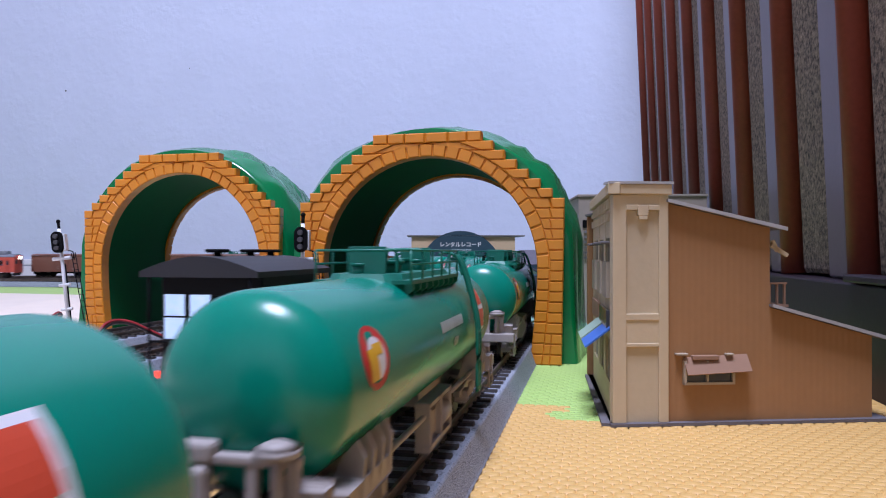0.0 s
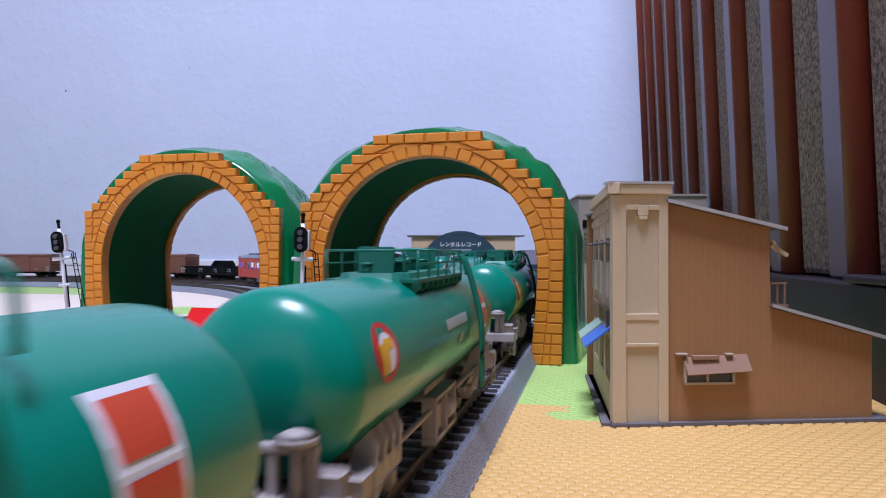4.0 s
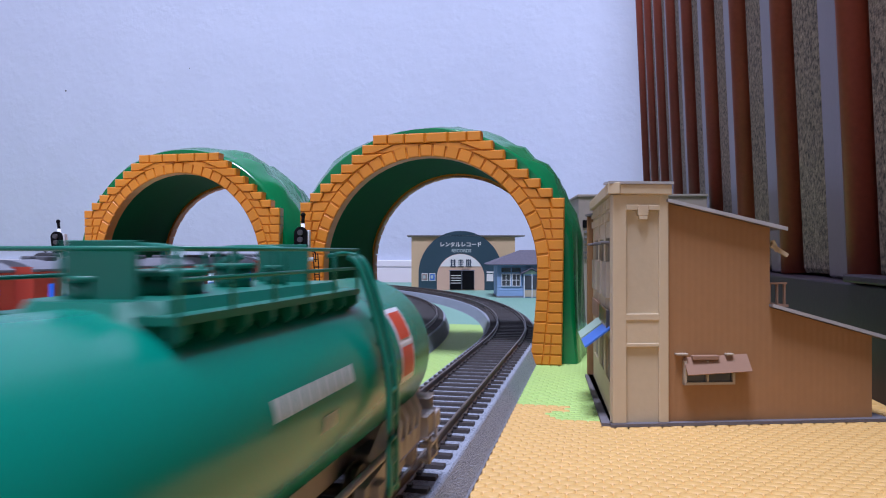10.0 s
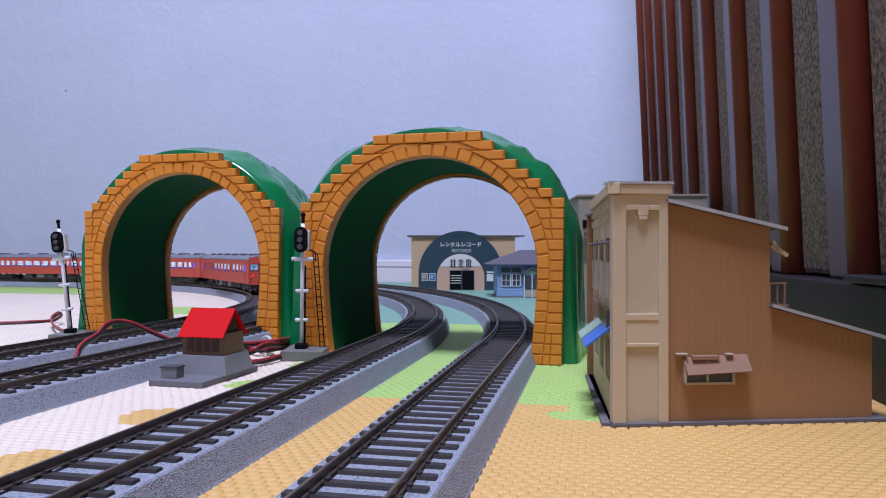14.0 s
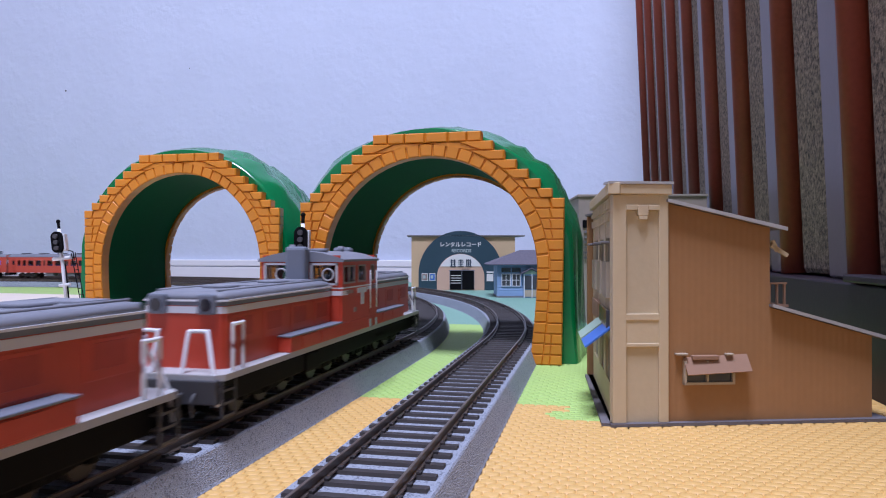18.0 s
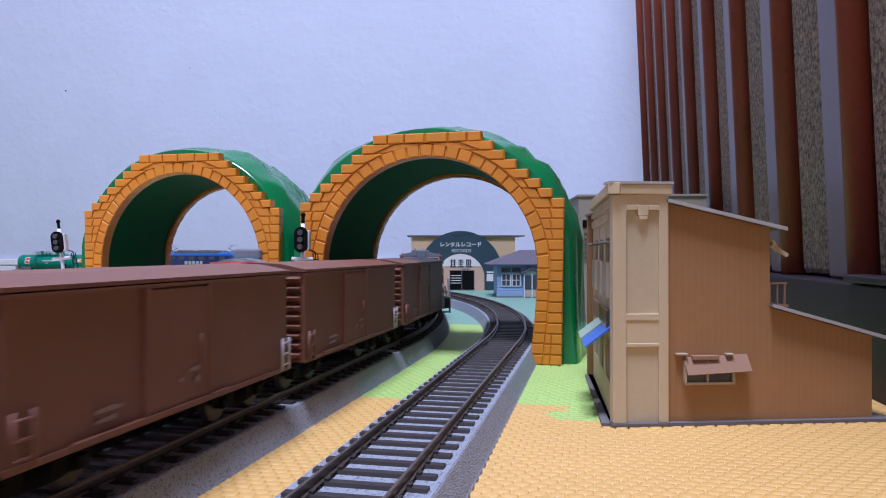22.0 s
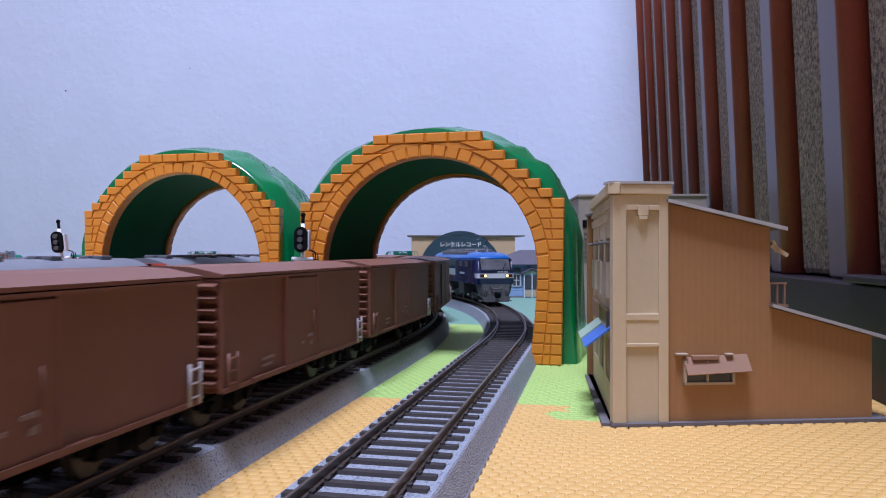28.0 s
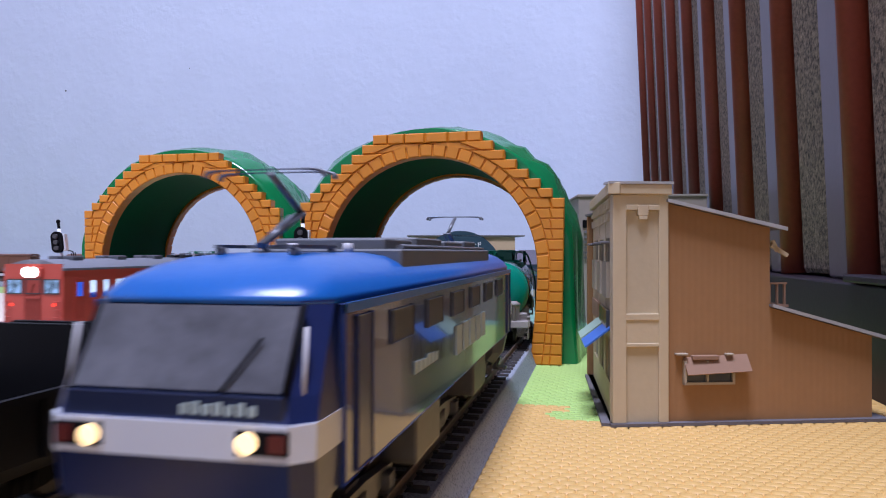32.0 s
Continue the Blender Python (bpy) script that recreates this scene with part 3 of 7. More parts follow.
    for j in (0, L):
        for i in range(K):
            bm.faces.new((skins[0][j][i], skins[0][j][i + 1], skins[1][j][i + 1], skins[1][j][i]))
    bmesh.ops.recalc_face_normals(bm, faces=bm.faces[:])
    part("hill_shell", bm, [M_GREEN, M_GREENSHADE], t, "glossy green moulded hill")
    # the moulding is a little narrower than the pattern and runs askew towards its rear
    for o in t.children:
        for v in o.data.vertices:
            v.co.x = v.co.x * wide + shift * v.co.y / ln
    return t


tunnel(pose(-0.0838, 0.3495, 0, 0, 0, -2.0), 0.100, 0.945, -0.006)
tunnel(pose(-0.2510, 0.3917, 0, 0, 0, -1.0), 0.095, 0.92, -0.016)


# ---- card shop house beside the outer track ----
M_GROOVE = mat("grooved_brown_card", (0.36, 0.185, 0.075), 0.8, vary=0.12, scale=22, bump=0.15)
nt = M_GROOVE.node_tree
wv = nt.nodes.new("ShaderNodeTexWave")
wv.bands_direction = "X"
wv.inputs["Scale"].default_value = 145
wv.inputs["Distortion"].default_value = 0.6
nt.links.new(nt.nodes["Texture Coordinate"].outputs["Object"], wv.inputs["Vector"])
bp = nt.nodes.new("ShaderNodeBump")
bp.inputs["Strength"].default_value = 0.14
bp.inputs["Distance"].default_value = 0.0003
nt.links.new(wv.outputs["Fac"], bp.inputs["Height"])
nt.links.new(bp.outputs[0], nt.nodes["Principled BSDF"].inputs["Normal"])
M_TAN = mat("tan_card", (0.60, 0.485, 0.31), 0.8, vary=0.07, scale=30, bump=0.2)
M_TAN2 = mat("tan_card_recess", (0.56, 0.46, 0.30), 0.85, vary=0.09, scale=35, bump=0.2)
M_CARDEDGE = mat("grey_card_edge", (0.42, 0.41, 0.40), 0.8, vary=0.08)
M_ROOFCARD = mat("grey_roof_card", (0.20, 0.19, 0.19), 0.8, vary=0.1)
M_AWNBLUE = mat("blue_paper", (0.045, 0.15, 0.48), 0.6, vary=0.06)
M_AWNGREEN = mat("pale_green_paper", (0.30, 0.42, 0.33), 0.6, vary=0.06)
M_PINKCARD = mat("dusty_pink_card", (0.32, 0.185, 0.115), 0.8, vary=0.08)
M_OLDWHITE = mat("old_white_card", (0.46, 0.39, 0.29), 0.7, vary=0.08)
M_SHOPGLASS = mat("dull_shop_glass", (0.07, 0.075, 0.085), 0.15, bump=0.0)
M_BASEGREY = mat("grey_base_card", (0.14, 0.13, 0.14), 0.8, vary=0.1)


def shop_house():
    END = pose(0.0057, 0.2300, 0, 0, 0, 17)
    t = thing("shop_house", "brown and tan card shop house with a stepped lean-to roof", "model building", END)
    def cu(name, x0, x1, y0, y1, z0, z1, material, bevel=0.0, label="", parent=None):
        return cube(name, parent or t, x0, x1, y0, y1, z0, z1, material, bevel, label)
    bm = bmesh.new()
    prism(bm, [(-0.0010, -0.0012), (0.0925, -0.0012), (0.0925, 0.0900), (0.0185, 0.0900)], 0.0, 0.0010, "z")
    part("base_plate", bm, M_BASEGREY, t, "grey card base")
    # brown end wall in its stepped outline
    bm = bmesh.new()
    prism(bm, [(0.0180, 0.001), (0.0875, 0.001), (0.0875, 0.0276), (0.0525, 0.0373), (0.0525, 0.0631), (0.0180, 0.0709)], 0.0010, 0.0024)
    part("end_wall", bm, M_GROOVE, t, "brown grooved card end wall")
    bm = bmesh.new()
    prism(bm, [(0.0180, 0.001), (0.0875, 0.001), (0.0875, 0.0276), (0.0525, 0.0373), (0.0525, 0.0631), (0.0180, 0.0709)], 0.0880, 0.0895)
    part("far_end_wall", bm, M_GROOVE, t)
    cu("upper_back_wall", 0.0512, 0.0526, 0.0024, 0.088, 0.0366, 0.0628, M_GROOVE)
    cu("lower_back_wall", 0.0862, 0.0876, 0.0024, 0.088, 0.001, 0.0268, M_GROOVE)
    for u0, z0, u1, z1 in ((0.0175, 0.0712, 0.0565, 0.0624), (0.0522, 0.0376, 0.0935, 0.0262)):
        bm = bmesh.new()
        prism(bm, [(u0, z0), (u1, z1), (u1, z1 + 0.0008), (u0, z0 + 0.0008)], -0.0012, 0.0905)
        r = part("roof", bm, M_ROOFCARD, t, "thin grey card roof")
        bm = bmesh.new()
        prism(bm, [(u0, z0 - 0.0001), (u1 + 0.0006, z1 - 0.0003), (u1 + 0.0006, z1 + 0.0009), (u0, z0 + 0.0010)], -0.0018, -0.0012)
        part("roof_edge", bm, M_CARDEDGE, r, "pale roof edge")
    # tan front pier
    cu("pier_panel", 0.0, 0.0180, 0.0008, 0.0030, 0.001, 0.0752, M_TAN2)
    for x0, x1 in ((0.0, 0.0044), (0.0150, 0.0182)):
        cu("pilaster", x0, x1, -0.0002, 0.0010, 0.001, 0.0735, M_TAN, 0.0002)
    for z0, z1 in ((0.0335, 0.0356), (0.0250, 0.0262), (0.0700, 0.0735)):
        cu("cross_band", 0.0042, 0.0152, -0.0001, 0.0010, z0, z1, M_TAN, 0.0002)
    cu("lintel", 0.0042, 0.0152, 0.0002, 0.0010, 0.0262, 0.0335, M_TAN)
    for x0, x1, z0, z1 in ((0.0042, 0.0080, 0.0685, 0.0702), (0.0115, 0.0152, 0.0685, 0.0702), (0.0080, 0.0115, 0.0668, 0.0702), (0.0084, 0.0112, 0.0655, 0.0668)):
        cu("corbel", x0, x1, -0.0006, 0.0010, z0, z1, M_TAN, 0.0002)
    cu("cornice", -0.0012, 0.0190, -0.0012, 0.0040, 0.0735, 0.0768, M_TAN, 0.0003)
    cu("cornice_cap", -0.0016, 0.0194, -0.0016, 0.0044, 0.0768, 0.0776, M_CARDEDGE)
    # street front along the track, set a little askew like the folded card that it is
    f = new("street_front")
    f.parent = t
    f.matrix_local = END.inverted() @ pose(0.0057, 0.2300, 0, 0, 0, 4)
    tagged(f, "tan street front with windows and paper awnings")
    def fr(name, y0, y1, x0, x1, z0, z1, material, bevel=0.0, label="", m=None):
        bm = bmesh.new()
        box(bm, x0, x1, y0, y1, z0, z1, bevel, m=m)
        return part(name, bm, material, f, label)
    fr("front_wall_lower", 0.0012, 0.088, 0.0, 0.0012, 0.001, 0.012, M_TAN)
    for y0, y1 in ((0.0012, 0.008), (0.027, 0.034), (0.054, 0.061), (0.082, 0.088)):
        fr("front_pier", y0, y1, 0.0, 0.0012, 0.012, 0.0752, M_TAN)
    fr("spandrel", 0.008, 0.082, 0.0002, 0.0012, 0.026, 0.042, M_TAN)
    fr("front_frieze", 0.008, 0.082, 0.0002, 0.0012, 0.060, 0.0752, M_TAN)
    fr("shop_glass", 0.006, 0.084, 0.0013, 0.0018, 0.010, 0.062, M_SHOPGLASS)
    fr("front_cornice", -0.0016, 0.089, -0.0016, 0.0022, 0.0735, 0.0772, M_TAN, 0.0003)
    for k in range(13):
        y = 0.004 + k * 0.0065
        fr("dentil", y, y + 0.003, -0.0010, 0.0004, 0.0695, 0.0725, M_TAN2)
        fr("dentil", y + 0.003, y + 0.005, -0.0008, 0.0004, 0.0655, 0.0682, M_TAN2)
    for y in (0.0100, 0.0360, 0.0630):
        for dy in (0.0, 0.0085):
            fr("window_rail", y + dy, y + dy + 0.0075, -0.0012, 0.0004, 0.0400, 0.0520, M_OLDWHITE, 0.0, "", None)
            fr("window_bar", y + dy + 0.0034, y + dy + 0.0042, 0.0004, 0.0016, 0.0430, 0.0600, M_OLDWHITE)
        fr("canopy_rail", y - 0.001, y + 0.018, -0.0030, 0.0002, 0.0580, 0.0588, M_ROOFCARD, 0.0002)
    fr("sign_board", 0.010, 0.040, -0.0012, 0.0, 0.0290, 0.0360, M_SHOPGLASS, 0.0002, "dark illegible sign board")
    fr("sign_board", 0.048, 0.078, -0.0012, 0.0, 0.0290, 0.0360, M_PINKCARD, 0.0002, "dull red illegible sign board")
    for y, mt, lb in ((0.0065, M_AWNBLUE, "torn blue paper awning"), (0.0300, M_AWNGREEN, "faded green paper awning")):
        bm = bmesh.new()
        box(bm, -0.0105, 0.0, 0, 0.0200, -0.0003, 0.0003, m=Matrix.Translation((0.0, y, 0.0305)) @ Matrix.Rotation(radians(-38), 4, "Y"))
        part("awning", bm, mt, f, lb)
    for y in (0.012, 0.020, 0.040, 0.048, 0.068, 0.076):
        fr("door_stile", y, y + 0.0015, 0.0004, 0.0016, 0.001, 0.026, M_OLDWHITE)
    fr("kerb", 0.0, 0.09, -0.0035, 0.0, 0.0, 0.0010, M_BASEGREY)
    # awning window on the end wall
    w = part("window_frame", bmesh.new(), M_OLDWHITE, t, "old white window frame")
    bm = bmesh.new()
    for x0, x1, z0, z1 in ((0.0232, 0.0400, 0.0128, 0.0136), (0.0232, 0.0240, 0.0128, 0.0205), (0.0392, 0.0400, 0.0128, 0.0205), (0.0306, 0.0312, 0.0128, 0.0205)):
        box(bm, x0, x1, -0.0006, 0.0012, z0, z1)
    bm.to_mesh(w.data)
    bm.free()
    cu("window_glass", 0.0238, 0.0394, 0.0004, 0.0011, 0.0134, 0.0203, M_SHOPGLASS)
    bm = bmesh.new()
    box(bm, 0.0, 0.0212, -0.0060, 0.0, -0.0003, 0.0003, m=Matrix.Translation((0.0233, 0.0008, 0.0213)) @ Matrix.Rotation(radians(-2.6), 4, "Y") @ Matrix.Rotation(radians(58), 4, "X"))
    part("awning_board", bm, M_PINKCARD, t, "dusty pink card awning")
    cu("awning_box", 0.0258, 0.0345, -0.0012, 0.0010, 0.0208, 0.0222, M_PINKCARD, 0.0002)
    cu("awning_bracket", 0.0205, 0.0243, -0.0010, 0.0010, 0.0224, 0.0229, M_OLDWHITE)
    cu("awning_bracket", 0.0370, 0.0395, -0.0010, 0.0010, 0.0222, 0.0227, M_OLDWHITE)
    # small back balcony above the lean-to
    for x in (0.0535, 0.0560, 0.0585):
        cu("balcony_post", x, x + 0.0006, 0.0030, 0.0038, 0.0360, 0.0450, M_PINKCARD)
    cu("balcony_rail", 0.0530, 0.0595, 0.0028, 0.0040, 0.0447, 0.0453, M_PINKCARD)
    cu("balcony_floor", 0.0530, 0.0600, 0.0028, 0.030, 0.0372, 0.0380, M_PINKCARD)
    bm = bmesh.new()
    box(bm, 0.0, 0.0065, -0.0006, 0.0006, -0.0006, 0.0006, m=Matrix.Translation((0.0535, 0.0020, 0.0575)) @ Matrix.Rotation(radians(32), 4, "Y"))
    box(bm, 0.0, 0.0040, -0.0006, 0.0006, -0.0005, 0.0005, m=Matrix.Translation((0.0540, 0.0020, 0.0590)) @ Matrix.Rotation(radians(65), 4, "Y"))
    part("broken_bracket", bm, M_TAN, t, "broken card bracket")
    return t


shop_house()

# plain grey house behind it
t = thing("grey_house", "plain grey-beige model house with dark louvres", "model building", pose(-0.012, 0.560, 0, 0, 0, 9))
M_GREYBEIGE = mat("grey_beige_card", (0.33, 0.275, 0.23), 0.8, vary=0.06)
cube("wall", t, 0.0, 0.098, 0.0, 0.06, 0.0, 0.0980, M_GREYBEIGE)
cube("roof_cap", t, -0.001, 0.099, -0.001, 0.061, 0.0980, 0.1000, M_GREYBEIGE, 0.0003)
for k in range(6):
    cube("louvre", t, 0.004, 0.030, -0.0015, 0.0002, 0.050 + k * 0.004, 0.0515 + k * 0.004, M_ROOFCARD)
cube("shop_opening", t, 0.003, 0.031, -0.0008, 0.0002, 0.074, 0.080, M_BLACK)


# ---- record shop behind the curve ----
M_ARCH = mat("dark_teal_card", (0.020, 0.055, 0.075), 0.6, vary=0.08)
M_PEACH = mat("peach_card", (0.62, 0.40, 0.28), 0.7, vary=0.05)
M_CREAMCARD = mat("white_sign_card", (0.72, 0.70, 0.66), 0.7, vary=0.04)
M_INK = mat("dark_ink", (0.03, 0.05, 0.08), 0.7)


def words(text, parent, m, size, material, label):
    data = bpy.data.curves.new("sign_text", "FONT")
    data.body, data.size, data.align_x, data.align_y, data.extrude = text, size, "CENTER", "CENTER", 0.00025
    data.resolution_u, data.offset = 3, size * 0.026
    tmp = new("sign_text", data)
    me = bpy.data.meshes.new_from_object(tmp.evaluated_get(bpy.context.evaluated_depsgraph_get()))
    bpy.data.objects.remove(tmp)
    me.materials.clear()
    me.materials.append(material)
    ob = new("sign_text", me)
    ob.parent = parent
    ob.matrix_local = m
    ob["label"] = label
    return ob


def half_disc(bm, rx, z0, rz, y0, y1, n=40):
    prism(bm, [(-rx, 0.0)] + [(-rx * math.cos(i * math.pi / n), z0 + rz * math.sin(i * math.pi / n)) for i in range(n + 1)] + [(rx, 0.0)], y0, y1)


def record_shop():
    t = thing("record_shop", "tan card record shop with a dark round gable sign", "model building", pose(-0.1884, 0.9995, 0, 0, 0, 13.5))
    cube("wall", t, -0.0707, 0.0790, 0.003, 0.062, 0.0, 0.0775, M_CARDTAN)
    cube("roof", t, -0.0770, 0.0930, -0.001, 0.068, 0.0775, 0.0795, M_ROOFCARD, 0.0003)
    bm = bmesh.new()
    half_disc(bm, 0.0605, 0.024, 0.0615, -0.0010, 0.0026)
    arch = part("round_front", bm, M_ARCH, t, "dark teal round-topped front")
    bm = bmesh.new()
    half_disc(bm, 0.0342, 0.018, 0.0345, -0.0022, -0.0010)
    part("peach_front", bm, M_PEACH, t, "peach inner arch")
    bm = bmesh.new()
    n = 24
    a0 = math.asin((0.0345 - 0.018) / 0.0345)
    prism(bm, [(0.0338 * math.cos(a0 + (math.pi - 2 * a0) * i / n), 0.018 + 0.0340 * math.sin(a0 + (math.pi - 2 * a0) * i / n)) for i in range(n + 1)], -0.0028, -0.0022)
    part("white_sign", bm, M_CREAMCARD, t, "white arched name sign")
    words("レンタルレコード", t, pose(0.0, -0.0012, 0.0655, 90, 0, 0), 0.0076, M_CREAMCARD, "white katakana sign lettering")
    words("RECORDS", t, pose(0.0012, -0.0012, 0.0567, 90, 0, 0), 0.0064, M_PALE, "pale sign lettering")
    for k in range(3):
        bm = bmesh.new()
        x = -0.0110 + 0.0112 * k
        for z, a, b in ((0.0428, -0.0036, 0.0036), (0.0402, -0.0042, 0.0042), (0.0372, -0.0034, 0.0034), (0.0340, -0.0044, 0.0044)):
            box(bm, x + a, x + b, -0.0032, -0.0028, z, z + 0.0010)
        for u in ((-0.0022, 0.0024), (0.0,), (-0.0026, 0.0, 0.0026))[k]:
            box(bm, x + u - 0.0008, x + u + 0.0008, -0.0033, -0.0028, 0.0341, 0.0445)
        part("name_mark", bm, M_INK, t, "dark block of a shop name")
    bars("small_print", t, -0.0024, 0.001, 0.014, 0.0300, 0.0012, 8, M_INK, "y", -0.0003)
    cube("doorway", t, -0.0160, 0.0195, -0.0028, -0.0021, 0.001, 0.0285, M_BLACK, 0.0, "dark glazed doorway")
    for x in (-0.0160, 0.0012, 0.0190):
        cube("door_frame", t, x, x + 0.0007, -0.0034, -0.0026, 0.001, 0.0290, M_ROOFGREY)
    cube("door_head", t, -0.0165, 0.0200, -0.0034, -0.0026, 0.0283, 0.0292, M_ROOFGREY)
    for k in range(4):
        cube("shelf_line", t, -0.0142, 0.0002, -0.0031, -0.0027, 0.0100 + k * 0.0036, 0.0110 + k * 0.0036, M_CREAMCARD)
    for x, mt in ((-0.0560, M_BOXTEXT), (-0.0450, M_AWNBLUE)):
        p = cube("poster", t, x, x + 0.0088, -0.0016, -0.0009, 0.0135, 0.0245, M_CREAMCARD, 0.0, "small coloured poster")
        cube("poster_print", p, x + 0.0008, x + 0.0080, -0.0019, -0.0015, 0.0145, 0.0235, mt)
        cube("poster_patch", p, x + 0.0020, x + 0.0055, -0.0022, -0.0018, 0.0170, 0.0215, M_PALE)
    cube("notice", t, 0.0375, 0.0470, -0.0016, -0.0009, 0.0130, 0.0235, M_CREAMCARD, 0.0, "white notice")
    cube("notice", t, 0.0490, 0.0535, -0.0016, -0.0009, 0.0130, 0.0260, M_PALE, 0.0, "pale notice")
    cube("notice_head", t, 0.0375, 0.0535, -0.0016, -0.0009, 0.0250, 0.0270, M_CREAMCARD)
    return t


record_shop()


# ---- blue clapboard house ----
def blue_house():
    M_CLAP = mat("blue_clapboard", (0.25, 0.385, 0.60), 0.7, vary=0.06)
    M_SHINGLE = mat("grey_shingle", (0.13, 0.12, 0.15), 0.8, vary=0.18, scale=300)
    t = thing("blue_house", "small pale blue clapboard house with a grey hipped roof", "model building", pose(-0.1147, 0.848, 0, 0, 0, 12.5))
    cube("wall", t, 0.0, 0.092, 0.0006, 0.055, 0.002, 0.041, M_CLAP)
    cube("plinth", t, -0.001, 0.093, -0.001, 0.056, 0.0, 0.002, M_ROOFGREY)
    for k in range(11):
        for x0, x1 in (((0.0, 0.092),) if k < 4 or k > 9 else ((0.0, 0.0045), (0.0285, 0.031), (0.050, 0.092))):
            bm = bmesh.new()
            z = 0.0025 + k * 0.0034
            prism(bm, [(-0.0004, z), (0.0006, z), (0.0006, z + 0.0034), (0.0002, z + 0.0034)], x0, x1, "x")
            part("clapboard", bm, M_CLAP, t)
    bm = bmesh.new()
    vs = [bm.verts.new(p) for p in ((-0.012, -0.008, 0.0405), (0.104, -0.008, 0.0405), (0.104, 0.064, 0.0405), (-0.012, 0.064, 0.0405), (0.030, 0.028, 0.0575), (0.066, 0.028, 0.0575), (-0.012, -0.008, 0.0395), (0.104, -0.008, 0.0395), (0.104, 0.064, 0.0395), (-0.012, 0.064, 0.0395))]
    for q in ((0, 1, 5, 4), (1, 2, 5), (2, 3, 4, 5), (3, 0, 4), (6, 9, 8, 7), (0, 6, 7, 1), (1, 7, 8, 2), (2, 8, 9, 3), (3, 9, 6, 0)):
        bm.faces.new([vs[i] for i in q])
    part("roof", bm, M_SHINGLE, t, "grey hipped roof")
    for x0, x1 in ((0.0050, 0.0160), (0.0175, 0.0280)):
        w = cube("window", t, x0, x1, -0.0006, 0.0003, 0.0140, 0.0285, M_SHOPGLASS, 0.0, "dark window with white frame")
        for a, b, c, d in ((x0, x1, 0.0136, 0.0144), (x0, x1, 0.0281, 0.0289), (x0, x0 + 0.0008, 0.0140, 0.0285), (x1 - 0.0008, x1, 0.0140, 0.0285), (x0, x1, 0.0208, 0.0214), ((x0 + x1) / 2 - 0.0003, (x0 + x1) / 2 + 0.0003, 0.0140, 0.0285)):
            cube("frame_bar", w, a, b, -0.0014, -0.0005, c, d, M_WHITE)
        cube("transom", t, x0, x1, -0.0010, 0.0003, 0.0310, 0.0360, M_SHOPGLASS)
    cube("porch_wall", t, 0.0370, 0.0560, -0.0060, 0.0003, 0.0, 0.0290, M_CLAP)
    for x0, x1, z0, z1, mt in ((0.0385, 0.0465, 0.0105, 0.0265, M_SHOPGLASS), (0.0475, 0.0545, 0.0105, 0.0265, M_SHOPGLASS), (0.0385, 0.0465, 0.0015, 0.0095, M_OLDWHITE), (0.0475, 0.0545, 0.0015, 0.0095, M_OLDWHITE)):
        cube("porch_panel", t, x0, x1, -0.0068, -0.0058, z0, z1, mt)
    for x in (0.0372, 0.0466, 0.0548):
        cube("porch_post", t, x, x + 0.0010, -0.0074, -0.0060, 0.0, 0.0285, M_WHITE)
    bm = bmesh.new()
    prism(bm, [(0.0340, 0.0285), (0.0465, 0.0350), (0.0590, 0.0285), (0.0590, 0.0298), (0.0465, 0.0364), (0.0340, 0.0298)], -0.0095, 0.001)
    part("porch_roof", bm, M_SHINGLE, t)
    bm = bmesh.new()
    prism(bm, [(0.0362, 0.0287), (0.0465, 0.0340), (0.0568, 0.0287)], -0.0072, -0.0060)
    part("porch_gable", bm, M_AWNGREEN, t)
    for o in t.children:
        if o.name.startswith("porch"):
            o.data.transform(Matrix.Translation((-0.0060, 0, 0)))
    return t


blue_house()


# ---- colour-light signals ----
M_SIGNALBASE = mat("signal_base_grey", (0.17, 0.175, 0.16), 0.6, vary=0.12)


